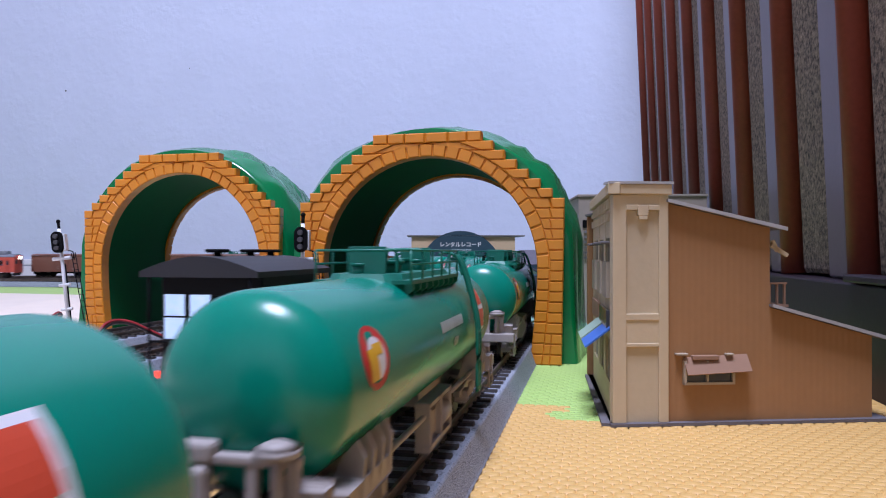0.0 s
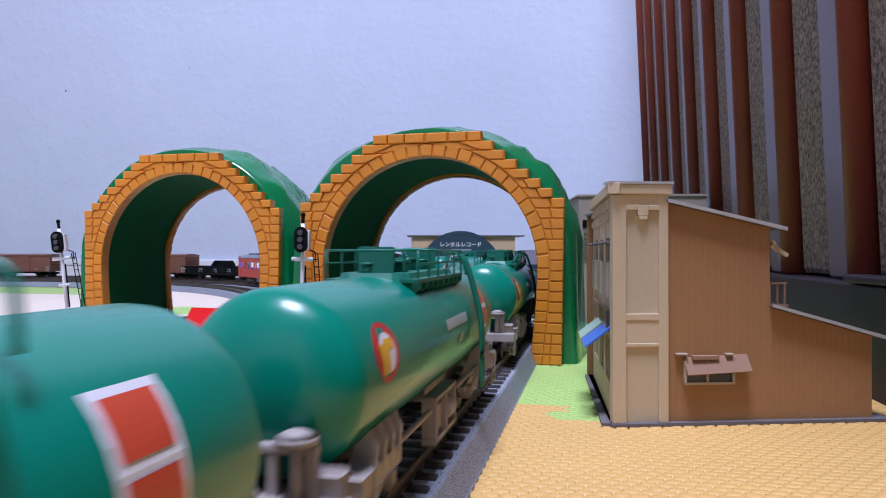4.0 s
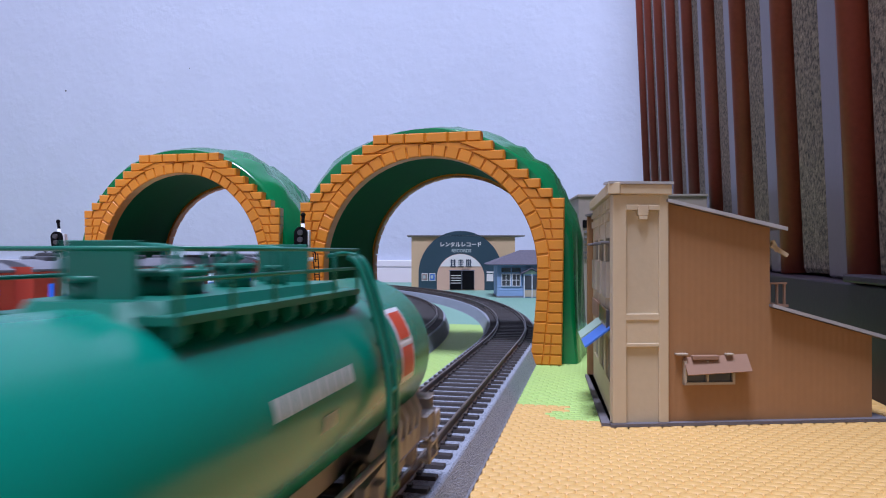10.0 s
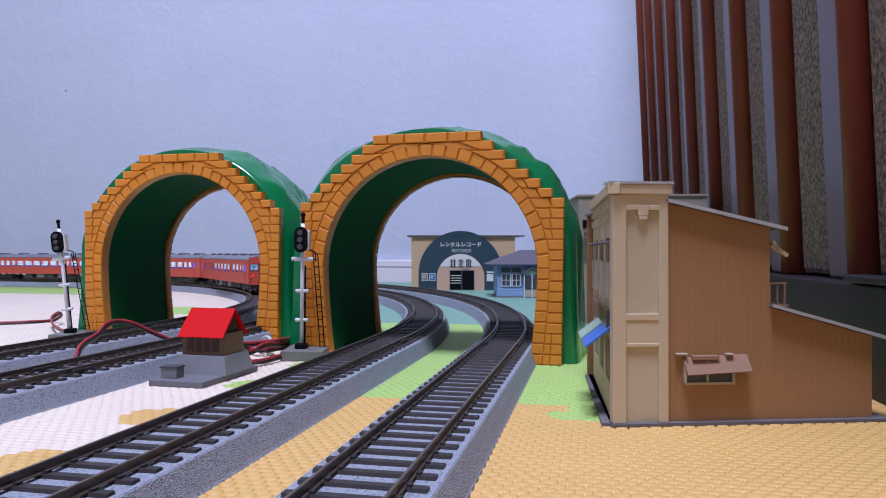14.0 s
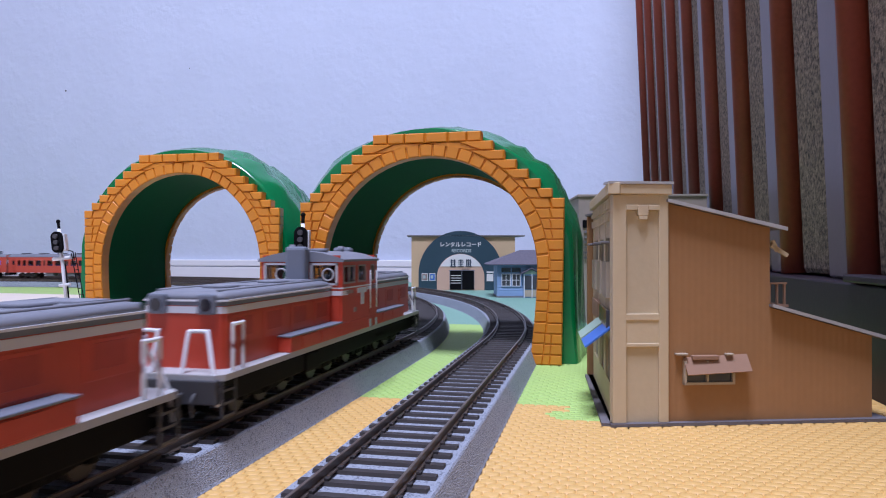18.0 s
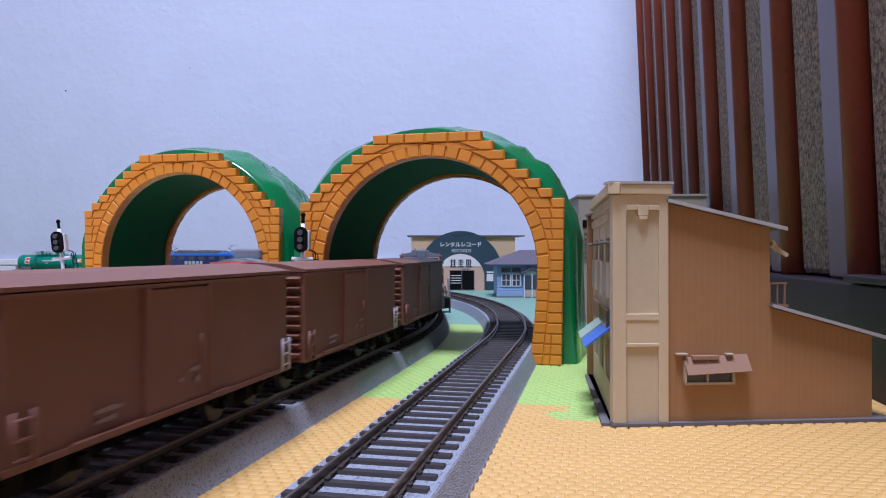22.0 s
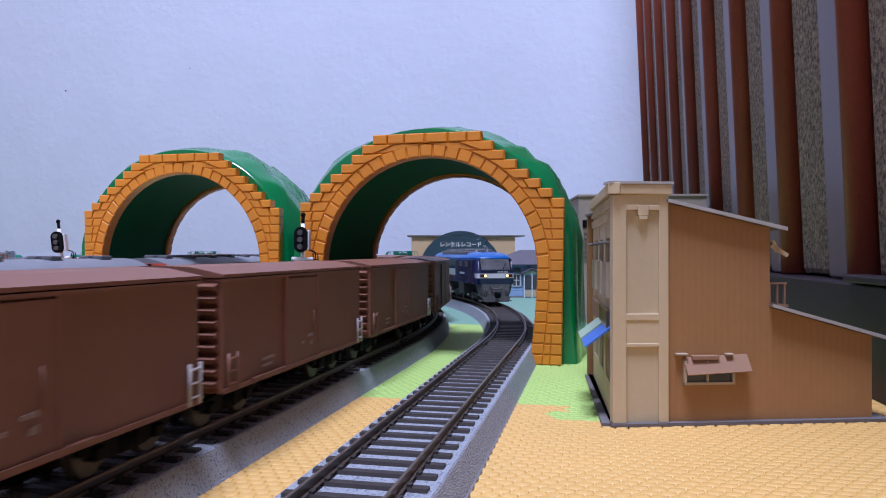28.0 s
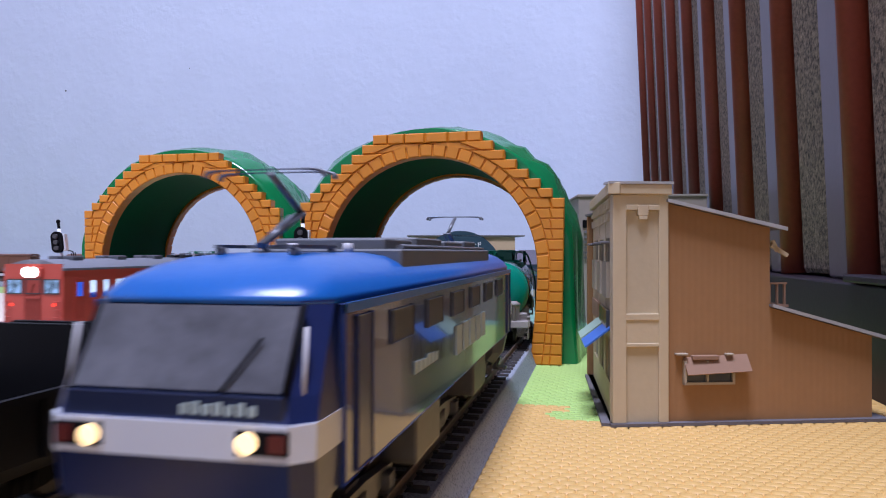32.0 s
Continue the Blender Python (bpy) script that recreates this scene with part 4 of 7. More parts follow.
def signal(m, lean):
    t = thing("railway_signal", "white model railway signal with a black lamp head and ladder", "railway signal", m, "railway signals")
    L = Matrix.Rotation(radians(lean), 4, "Y")
    def rd(name, p, q, r, mt, n=10, label=""):
        return rod(name, t, L @ Vector(p), L @ Vector(q), r, mt, n, label)
    cube("base_slab", t, -0.0085, 0.0130, -0.010, 0.018, 0.0, 0.0052, M_SIGNALBASE, 0.0004, "olive-grey plastic base slab")
    cube("base_slot", t, 0.0050, 0.0100, -0.0065, -0.0055, 0.0050, 0.0054, M_DARK)
    cube("base_socket", t, -0.0030, 0.0030, -0.0030, 0.0030, 0.0052, 0.0080, M_BLACK, 0.0006)
    rd("mast", (0, 0, 0.0075), (0, 0, 0.0700), 0.00105, M_WHITE, 14, "white round mast")
    # thin black rod added along the white mast as its shaded side
    rd("mast_shade", (0.0014, 0.0006, 0.0075), (0.0014, 0.0006, 0.0480), 0.0005, M_BLACK, 6)
    rd("finial", (0, 0, 0.0700), (0, 0, 0.0735), 0.0009, M_BLACK, 10)
    bm = bmesh.new()
    bmesh.ops.create_icosphere(bm, subdivisions=2, radius=0.0013)
    bmesh.ops.translate(bm, verts=bm.verts, vec=L @ Vector((0, 0, 0.0745)))
    part("finial_ball", bm, M_BLACK, t)
    for z, w in ((0.0200, 0.0034), (0.0350, 0.0034)):
        rd("collar", (-w, 0, z), (w, 0, z), 0.0009, M_WHITE)
    rd("platform", (-0.0056, -0.0002, 0.0515), (0.0056, -0.0002, 0.0515), 0.0011, M_WHITE)
    # oval head with its white box
    bm = bmesh.new()
    out = []
    for i in range(24):
        a = i * math.tau / 24
        out.append((0.0034 * math.cos(a), (0.0034 * math.sin(a)) + (0.0032 if math.sin(a) > 0 else -0.0032)))
    prism(bm, out, -0.0036, -0.0018)
    bmesh.ops.transform(bm, matrix=L @ Matrix.Translation((-0.0004, 0, 0.0616)), verts=bm.verts)
    head = part("lamp_head", bm, M_BLACK, t, "black oval lamp head")
    for k in range(3):
        c = L @ Vector((-0.0004, -0.0038, 0.0652 - k * 0.0036))
        bm = bmesh.new()
        cyl(bm, c + Vector((0, 0.0004, 0)), c + Vector((0, -0.0014, 0)), 0.0014, n=14)
        part("lens_hood", bm, M_DARK, head)
    bm = bmesh.new()
    box(bm, -0.0006, 0.0038, -0.0017, 0.0022, -0.0055, 0.0050, 0.0005, m=L @ Matrix.Translation((0, 0, 0.0616)))
    part("lamp_box", bm, M_WHITE, t, "white lamp box")
    bm = bmesh.new()
    for x in (0.0062, 0.0086):
        cyl(bm, L @ Vector((x - 0.0012, 0.002, 0.0545)), L @ Vector((x + 0.0030, 0.002, 0.0060)), 0.00032, n=6)
    part("ladder_stile", bm, M_BLACK, t, "thin black ladder stiles")
    for k in range(12):
        z = 0.0085 + k * 0.0039
        e = 0.0042 * (0.0545 - z) / 0.0485
        rd("rung", (0.0050 + e, 0.002, z), (0.0074 + e, 0.002, z), 0.00025, M_BLACK, 5)
    bm = bmesh.new()
    wire(bm, [L @ Vector(p) for p in ((0.0030, 0.002, 0.0560), (0.0050, 0.002, 0.0556), (0.0062, 0.002, 0.0545), (0.0064, 0.002, 0.0500))], 0.0004, 6)
    part("ladder_hook", bm, M_BLACK, t)
    return t


signal(pose(-0.1486, 0.3430, 0, 0, 0, 10), 0.6)
signal(pose(-0.3169, 0.3790, 0, 0, 0, 12), -6.0)


# ---- little hut with a red roof ----
def hut():
    M_STONE = mat("hut_stone", (0.21, 0.21, 0.225), 0.75, vary=0.12, scale=90)
    M_STONE2 = mat("hut_slab", (0.15, 0.15, 0.165), 0.7, vary=0.1)
    M_HUTWOOD = mat("hut_wood", (0.20, 0.115, 0.065), 0.7, vary=0.2, scale=120)
    M_HUTDARK = mat("hut_dark_wood", (0.085, 0.044, 0.026), 0.7, vary=0.2)
    M_HUTRED = mat("hut_red", (0.62, 0.006, 0.008), 0.6, vary=0.05, spec=0.15)
    t = thing("trackside_hut", "small wooden hut with a red roof on a grey plinth", "model hut", pose(-0.1665, 0.2815, 0, 0, 0, -2))
    cube("slab", t, -0.0150, 0.0150, -0.0250, 0.0250, 0.0, 0.0030, M_STONE2, 0.0004, "dark grey slab")
    bm = bmesh.new()
    loft(bm, [(0.0030, 0.0160, 0.0135, 0.0004, 0.006), (0.0120, 0.0136, 0.0112, 0.0004, 0.006)])
    part("stone_plinth", bm, M_STONE, t, "sloping grey stone plinth")
    cube("step_block", t, -0.0120, -0.0030, -0.0200, -0.0140, 0.0030, 0.0080, M_STONE, 0.0003)
    cube("step_lid", t, -0.0124, -0.0026, -0.0204, -0.0136, 0.0080, 0.0088, M_DARK, 0.0002)
    for x0, x1, y0, y1 in ((-0.0132, 0.0132, -0.0045, -0.0036), (-0.0132, 0.0132, 0.0156, 0.0165), (-0.0132, -0.0123, -0.0036, 0.0156), (0.0123, 0.0132, -0.0036, 0.0156)):
        cube("wooden_wall", t, x0, x1, y0, y1, 0.0120, 0.0225, M_HUTWOOD, 0.0001)
    cube("dark_opening", t, -0.0100, 0.0095, -0.0049, -0.0043, 0.0134, 0.0203, M_HUTDARK)
    for k in range(3):
        cube("opening_bar", t, -0.0052 + k * 0.0048, -0.0046 + k * 0.0048, -0.0051, -0.0047, 0.0134, 0.0203, M_HUTWOOD)
    for s in (-1, 1):
        bm = bmesh.new()
        prism(bm, [(0.006 + s * 0.0140, 0.0205), (0.006, 0.0332), (0.006, 0.0345), (0.006 + s * 0.0148, 0.0210)], -0.0138, 0.0138, "x")
        part("roof_slope", bm, M_HUTRED, t, "bright red roof slope")
        bm = bmesh.new()
        prism(bm, [(-0.0030, 0.0223), (0.0150, 0.0223), (0.006, 0.0325)], s * 0.0108, s * 0.0114, "x")
        part("gable", bm, M_HUTDARK, t)
    for o in t.children:
        if o.name.startswith(("roof", "gable", "wooden", "dark_opening", "opening")):
            o.data.transform(Matrix.Translation((0, 0.006, 0)) @ Matrix.Diagonal((0.95, 0.80, 1.02, 1)) @ Matrix.Translation((0, -0.006, 0)))
        o.data.transform(Matrix.Diagonal((0.84, 0.90, 0.86, 1)))
    return t


hut()


# ---- feeder wires ----
M_WIRERED = mat("wire_red", (0.33, 0.025, 0.03), 0.4, vary=0.05)
M_WIREBLACK = mat("wire_black", (0.02, 0.012, 0.012), 0.4)
M_TIEWRAP = mat("white_tie", (0.6, 0.6, 0.55), 0.5)


def feeder(points, label):
    t = thing("feeder_wire", label, "wire", group="feeder wires")
    for d, mt, nm in ((0.0, M_WIRERED, "red_core"), (0.0013, M_WIREBLACK, "black_core")):
        bm = bmesh.new()
        wire(bm, [(x + d * 0.4, y + d * 0.3, max(z - d, 0.0009)) for x, y, z in points], 0.00075, 8)
        part(nm, bm, mt, t)


feeder([(-0.4563, 0.4387, 0.0020), (-0.4386, 0.4511, 0.0020), (-0.4245, 0.4630, 0.0020), (-0.4169, 0.4784, 0.0020), (-0.3987, 0.4668, 0.0078), (-0.3938, 0.4576, 0.0099), (-0.3909, 0.4480, 0.0070), (-0.3672, 0.4224, 0.0051), (-0.3397, 0.3976, 0.0049), (-0.3237, 0.3857, 0.0055)], "red and black twin wire looping to a signal")
feeder([(-0.2237, 0.2706, 0.0085), (-0.2273, 0.2771, 0.0122), (-0.2306, 0.2855, 0.0142), (-0.2345, 0.2982, 0.0161), (-0.2363, 0.3069, 0.0198), (-0.2366, 0.3158, 0.0206), (-0.2319, 0.3214, 0.0190), (-0.2261, 0.3272, 0.0145), (-0.2186, 0.3333, 0.0098), (-0.2099, 0.3351, 0.0083)], "red and black twin wire arching over the track")
feeder([(-0.2070, 0.3707, 0.0040), (-0.1862, 0.3515, 0.0060), (-0.1704, 0.3462, 0.0080), (-0.1623, 0.3496, 0.0090), (-0.1682, 0.3813, 0.0060)], "bundled red and black wire beside the signal")
feeder([(-0.1946, 0.3534, 0.0040), (-0.1757, 0.3287, 0.0040), (-0.1613, 0.3129, 0.0080), (-0.1591, 0.3234, 0.0100), (-0.1642, 0.3538, 0.0060), (-0.1657, 0.3796, 0.0040)], "bundled red and black wire beside the signal")
feeder([(-0.1887, 0.3408, 0.0040), (-0.1679, 0.3159, 0.0030), (-0.1590, 0.3141, 0.0030), (-0.1559, 0.3260, 0.0030), (-0.1546, 0.3468, 0.0030)], "bundled red and black wire beside the signal")
feeder([(-0.2098, 0.3836, 0.0030), (-0.1827, 0.3512, 0.0040), (-0.1712, 0.3446, 0.0040), (-0.1663, 0.3547, 0.0040), (-0.1607, 0.3606, 0.0040)], "bundled red and black wire beside the signal")
bm = bmesh.new()
wire(bm, [(-0.1695, 0.3472, 0.0007), (-0.1697, 0.3522, 0.0048), (-0.1729, 0.3567, 0.0079), (-0.1775, 0.3608, 0.0082), (-0.1817, 0.3650, 0.0057), (-0.1803, 0.3602, 0.0035), (-0.1742, 0.3513, 0.0018)], 0.0010, 8)
tagged(link("cable_tie", bm, M_TIEWRAP), "white tie round a bundle of wires", "cable tie")


# ---- slatted screen at the side: bars, boards and carpet strips on a plinth ----
SIDE = pose(0.118, 0, 0, 0, 0, 2.29)
LEAN = SIDE @ Matrix.Translation((0, 0, 0.055)) @ Matrix.Rotation(radians(-2.4), 4, "Y") @ Matrix.Translation((0, 0, -0.055))   # the uprights lean a little towards the tracks
bm = bmesh.new()
box(bm, -0.003, 0.25, -0.5, 1.115, -0.0119, 0.0425, 0.001, m=SIDE)
tagged(link("plinth", bm, M_PLINTH), "dark lacquered plinth under the slatted screen", "plinth", kind="structure")
bm = bmesh.new()
box(bm, -0.006, 0.004, -0.5, 0.318, 0.0430, 0.0462, 0.0008, m=SIDE)
tagged(link("plinth_ledge", bm, M_PLINTH), "dark ledge on the plinth", "ledge", kind="structure")
bm = bmesh.new()
box(bm, 0.040, 0.060, -0.5, 1.100, 0.0430, 0.95, m=LEAN)
tagged(link("screen_backing", bm, M_BOARD), "dark backing of the slatted screen", "screen", kind="structure")
for i in range(-3, 9):
    y = 0.3365 + 0.0959 * i
    last = i == 8
    t = thing("screen_unit", "end upright of a screen: one lacquered bar" if last else "upright of a screen: lacquered bar, board and carpet strip", "screen upright", group="screen uprights")
    bm = bmesh.new()
    cyl(bm, LEAN @ Vector((0.0100, y, 0.0430)), LEAN @ Vector((0.0100, y, 0.95)), 0.0072, n=28)
    part("bar", bm, M_BAR, t, "red-brown lacquered round bar")
    if last:
        continue
    bm = bmesh.new()
    box(bm, 0.0062, 0.040, y + 0.0080, y + 0.0330, 0.0430, 0.95, 0.001, m=LEAN)
    part("board", bm, M_BOARD, t, "glossy dark board")
    bm = bmesh.new()
    box(bm, 0.0110, 0.040, y + 0.0333, y + 0.0870, 0.0430, 0.95, 0.003, m=LEAN)
    part("carpet_strip", bm, M_CARPET, t, "dark speckled carpet strip")


# ---- rolling stock: each vehicle's origin lies on the rail top at its middle, +y is its front ----
def bogie(parent, y, base, material, axles=2, gauge=0.0145, wheel=0.0046):
    bm = bmesh.new()
    for s in (-1, 1):
        prism(bm, [(y - base / 2 - 0.005, 0.0052), (y - base / 2 - 0.0045, 0.0066), (y - 0.004, 0.0078), (y + 0.004, 0.0078), (y + base / 2 + 0.0045, 0.0066), (y + base / 2 + 0.005, 0.0052), (y + 0.005, 0.0030), (y - 0.005, 0.0030)], s * gauge / 2 + s * 0.0012, s * gauge / 2 + s * 0.0030, "x")
        for k in range(axles):
            yy = y - base / 2 + base * k / (axles - 1)
            box(bm, s * gauge / 2 + s * 0.001, s * gauge / 2 + s * 0.0040, yy - 0.0016, yy + 0.0016, 0.0034, 0.0062, 0.0004)
        for d in (-0.0022, 0, 0.0022):
            cyl(bm, (s * (gauge / 2 + 0.0028), y + d, 0.003), (s * (gauge / 2 + 0.0028), y + d, 0.0066), 0.0008, n=6)
    box(bm, -gauge / 2 - 0.002, gauge / 2 + 0.002, y - 0.003, y + 0.003, 0.0045, 0.0085)
    b = part("bogie", bm, material, parent)
    for k in range(axles):
        yy = y - base / 2 + base * k / (axles - 1)
        bm = bmesh.new()
        for s in (-1, 1):
            cyl(bm, (s * 0.0082, yy, wheel), (s * 0.0066, yy, wheel), wheel, n=18)
            cyl(bm, (s * 0.0069, yy, wheel), (s * 0.0064, yy, wheel), wheel + 0.0006, n=18)
        cyl(bm, (-0.0066, yy, wheel), (0.0066, yy, wheel), 0.0009, n=8)
        part("wheelset", bm, M_WHEEL, b, "dark metal wheelset")


def coupler(parent, y, way, material):
    bm = bmesh.new()
    box(bm, -0.0012, 0.0012, min(y, y + way * 0.006), max(y, y + way * 0.006), 0.0062, 0.0082, 0.0004)
    box(bm, -0.0022, 0.0022, min(y + way * 0.004, y + way * 0.0072), max(y + way * 0.004, y + way * 0.0072), 0.0056, 0.0090, 0.0006)
    part("coupler", bm, material, parent, "black knuckle coupler")


def restack(t, low, high):
    """Moves a thing's heights from the levels low to the levels high, leaving its running gear."""
    for o in t.children_recursive:
        if o.type == "MESH" and not o.name.startswith(("bogie", "wheelset")):
            for v in o.data.vertices:
                v.co.z = float(np.interp(v.co.z, low, high))


# ---------- tank wagon ----------
def tank_wagon():
    t = thing("tank_wagon", "green tank wagon with cream-grey bogies and a round badge", "tank wagon", group="tank wagons")
    R, CYL, DOME, ZC = 0.0142, 0.0620, 0.0078, 0.0250
    H = CYL + DOME
    bm = bmesh.new()
    n, rings = 48, []
    head = [(-CYL - DOME * math.cos(a), max(R * math.sin(a), 0.0002)) for a in (i * math.pi / 20 for i in range(11))]
    prof = head + [(-0.02, R), (0.02, R)] + [(-y, r) for y, r in head[::-1]]
    for y, r in prof:
        rings.append([bm.verts.new((r * math.cos(a * math.tau / n), y, ZC + r * math.sin(a * math.tau / n))) for a in range(n)])
    for p, q in zip(rings, rings[1:]):
        for i in range(n):
            f = bm.faces.new((p[i], q[i], q[(i + 1) % n], p[(i + 1) % n]))
            f.smooth = True
    bm.faces.new(rings[0])
    bm.faces.new(rings[-1][::-1])
    bmesh.ops.recalc_face_normals(bm, faces=bm.faces[:])
    part("barrel", bm, M_TANK, t, "glossy deep green tank barrel")
    # walkway plinth, manhole and valves on top
    top = ZC + R
    bm = bmesh.new()
    loft(bm, [(top - 0.0026, 0.0088, 0.0265, 0.003, -0.0075), (top + 0.0006, 0.0074, 0.0245, 0.003, -0.0075)])
    part("top_walkway", bm, M_TANK2, t)
    for y, x, r, h in ((0.0035, 0.0, 0.0044, 0.0026), (-0.0120, 0.0, 0.0024, 0.0030), (0.0125, 0.002, 0.0016, 0.0022), (-0.0200, -0.002, 0.0014, 0.0026)):
        bm = bmesh.new()
        cyl(bm, (x, y, top), (x, y, top + h), r, n=20)
        cyl(bm, (x, y, top + h), (x, y, top + h + 0.0006), r * 1.14, n=20)
        for a in range(6 if r > 0.004 else 0):
            cyl(bm, (x + r * math.cos(a * 1.047), y + r * math.sin(a * 1.047), top + h - 0.0004), (x + r * math.cos(a * 1.047), y + r * math.sin(a * 1.047), top + h + 0.0011), 0.0004, n=6)
        part("hatch", bm, M_TANK2, t)
    for y in (-0.0165, 0.0085):
        bm = bmesh.new()
        wire(bm, [(-0.0050, y, top + 0.0006), (-0.0048, y, top + 0.0046), (-0.0034, y, top + 0.0056), (0.0034, y, top + 0.0056), (0.0048, y, top + 0.0046), (0.0050, y, top + 0.0006)], 0.0004, 6)
        part("guard_hoop", bm, M_TANK2, t)
    # side platforms with their railings
    P0, P1 = -0.0320, 0.0170
    zp = top - 0.0018
    for s in (-1, 1):
        bm = bmesh.new()
        box(bm, s * 0.0062, s * 0.0104, P0, P1, zp + 0.0004, zp + 0.0012)
        for k in range(9):
            yy = P0 + 0.0012 + k * 0.0058
            prism(bm, [(s * 0.0104, zp + 0.0004), (s * 0.0104, zp - 0.0008), (s * 0.0086, zp - 0.0022), (s * 0.0086, zp + 0.0004)][::s], yy - 0.0004, yy + 0.0004, "y")
        part("platform", bm, M_TANK2, t, "dark green grated platform")
        for k in range(6):
            yy = P0 + 0.0006 + k * (P1 - P0 - 0.0012) / 5
            rod("railing_post", t, (s * 0.0101, yy, zp + 0.0010), (s * 0.0101, yy, zp + 0.0072), 0.00026, M_TANK2, 6)
        bm = bmesh.new()
        for zz in (0.0072, 0.0044):
            cyl(bm, (s * 0.0101, P0 + 0.0006, zp + zz), (s * 0.0101, P1 - 0.0006, zp + zz), 0.00024, n=6)
        part("handrail", bm, M_TANK2, t)
    for yy in (P0 + 0.0050, P1 - 0.0040):
        cube("railing_board", t, -0.0040, 0.0040, yy, yy + 0.0006, zp + 0.0020, zp + 0.0080, M_TANK2, 0.0001)
    for yy in (P0 + 0.0006, P1 - 0.0006):
        rod("end_rail", t, (-0.0101, yy, zp + 0.0072), (0.0101, yy, zp + 0.0072), 0.00024, M_TANK2, 6)
    # ladders down both sides near the rear end
    for s in (-1, 1):
        bm = bmesh.new()
        for yy in (-0.0322, -0.0290):
            wire(bm, [(s * 0.0096, yy, zp + 0.0062), (s * 0.0116, yy, zp + 0.0040), (s * 0.0148, yy, ZC + 0.0060), (s * 0.0160, yy, ZC - 0.002), (s * 0.0160, yy, 0.0080)], 0.00055, 6)
        for k in range(8):
            z = 0.0090 + k * 0.0036
            x = s * (0.0160 if z < ZC - 0.001 else 0.0160 - 0.0026 * (z - ZC + 0.001) / 0.010)
            cyl(bm, (x, -0.0322, z), (x, -0.0290, z), 0.0004, n=5)
        part("ladder", bm, M_TANK2, t)
        bm = bmesh.new()
        wire(bm, [(s * 0.0104, -0.0375, zp + 0.0005), (s * 0.0088, -0.0385, zp + 0.0055), (s * 0.006, -0.0375, zp + 0.0066), (s * 0.005, -0.0325, zp + 0.0062)], 0.0004, 6)
        part("hoop", bm, M_TANK2, t)
        # equipment frame under the middle
        bm = bmesh.new()
        x0, x1 = s * 0.0098, s * 0.0126
        for yy in (-0.0100, 0.0, 0.0105):
            box(bm, x0, x1, yy - 0.0008, yy + 0.0008, 0.0030, 0.0128, 0.0002)
        for zz in (0.0030, 0.0118):
            box(bm, x0, x1, -0.0105, 0.0115, zz, zz + 0.0012, 0.0002)
        cyl(bm, (s * 0.0108, -0.0090, 0.0076), (s * 0.0108, -0.0012, 0.0076), 0.0026, n=14)
        box(bm, s * 0.0096, s * 0.0116, 0.0020, 0.0090, 0.0048, 0.0104, 0.0004)
        part("equipment_frame", bm, M_CREAMGREY, t, "cream-grey brake gear in a frame")
    # underframe at both ends, saddles, end platforms
    for s in (-1, 1):
        bm = bmesh.new()
        box(bm, -0.0142, 0.0142, s * (H + 0.0010) - 0.0022, s * (H + 0.0010) + 0.0022, 0.0082, 0.0116, 0.0004)
        box(bm, -0.0045, 0.0045, min(s * 0.012, s * H), max(s * 0.012, s * H), 0.0070, 0.0108)
        box(bm, -0.0100, 0.0100, s * (H + 0.0002) - 0.0010, s * (H + 0.0002) + 0.0010, 0.0172, 0.0186, 0.0004)
        for x in (-0.0090, -0.0035, 0.0035, 0.0090):
            box(bm, x - 0.0008, x + 0.0008, s * (H + 0.0002) - 0.0008, s * (H + 0.0002) + 0.0008, 0.0112, 0.0180, 0.0002)
        box(bm, s * 0.0044 - 0.0030, s * 0.0044 + 0.0030, s * (H + 0.0006) - 0.0014, s * (H + 0.0006) + 0.0014, 0.0174, 0.0202, 0.0007)
        part("end_beam", bm, M_CREAMGREY, t, "cream-grey end beam and railing")
        bm = bmesh.new()
        box(bm, -0.0130, 0.0130, s * 0.0498 - 0.0050, s * 0.0498 + 0.0050, 0.0080, 0.0092, 0.0003)
        part("bolster", bm, M_CREAMGREY, t)
        for x in (-1, 1):
            bm = bmesh.new()
            box(bm, x * 0.0126, x * 0.0134, s * 0.0498 - 0.0080, s * 0.0498 + 0.0080, 0.0086, 0.0118, 0.0002)
            saddle = part("saddle", bm, M_CREAMGREY, t)
            for yy in (0.0430, 0.0475, 0.0520, 0.0565):
                bm = bmesh.new()
                prism(bm, [(x * 0.0080, 0.0088), (x * 0.0134, 0.0088), (x * 0.0140, 0.0150), (x * 0.0128, 0.0175), (x * 0.0105, 0.0150)][::x], s * yy - 0.0005, s * yy + 0.0005, "y")
                part("saddle_rib", bm, M_CREAMGREY, saddle)
        bm = bmesh.new()
        cyl(bm, (-s * 0.0073, s * (H + 0.0014), 0.0190), (-s * 0.0073, s * (H + 0.0014), 0.0200), 0.0030, n=18)
        cyl(bm, (-s * 0.0073, s * (H + 0.0014), 0.0200), (-s * 0.0073, s * (H + 0.0014), 0.0208), 0.0030, 0.0012, n=18)
        cyl(bm, (-s * 0.0073, s * (H + 0.0014), 0.0116), (-s * 0.0073, s * (H + 0.0014), 0.0190), 0.0009, n=8)
        box(bm, s * 0.0060 - 0.0040, s * 0.0060 + 0.0040, s * (H + 0.0016) - 0.0012, s * (H + 0.0016) + 0.0012, 0.0118, 0.0172, 0.0008)
        part("brake_wheel", bm, M_CREAMGREY, t, "pale round brake wheel on its stand")
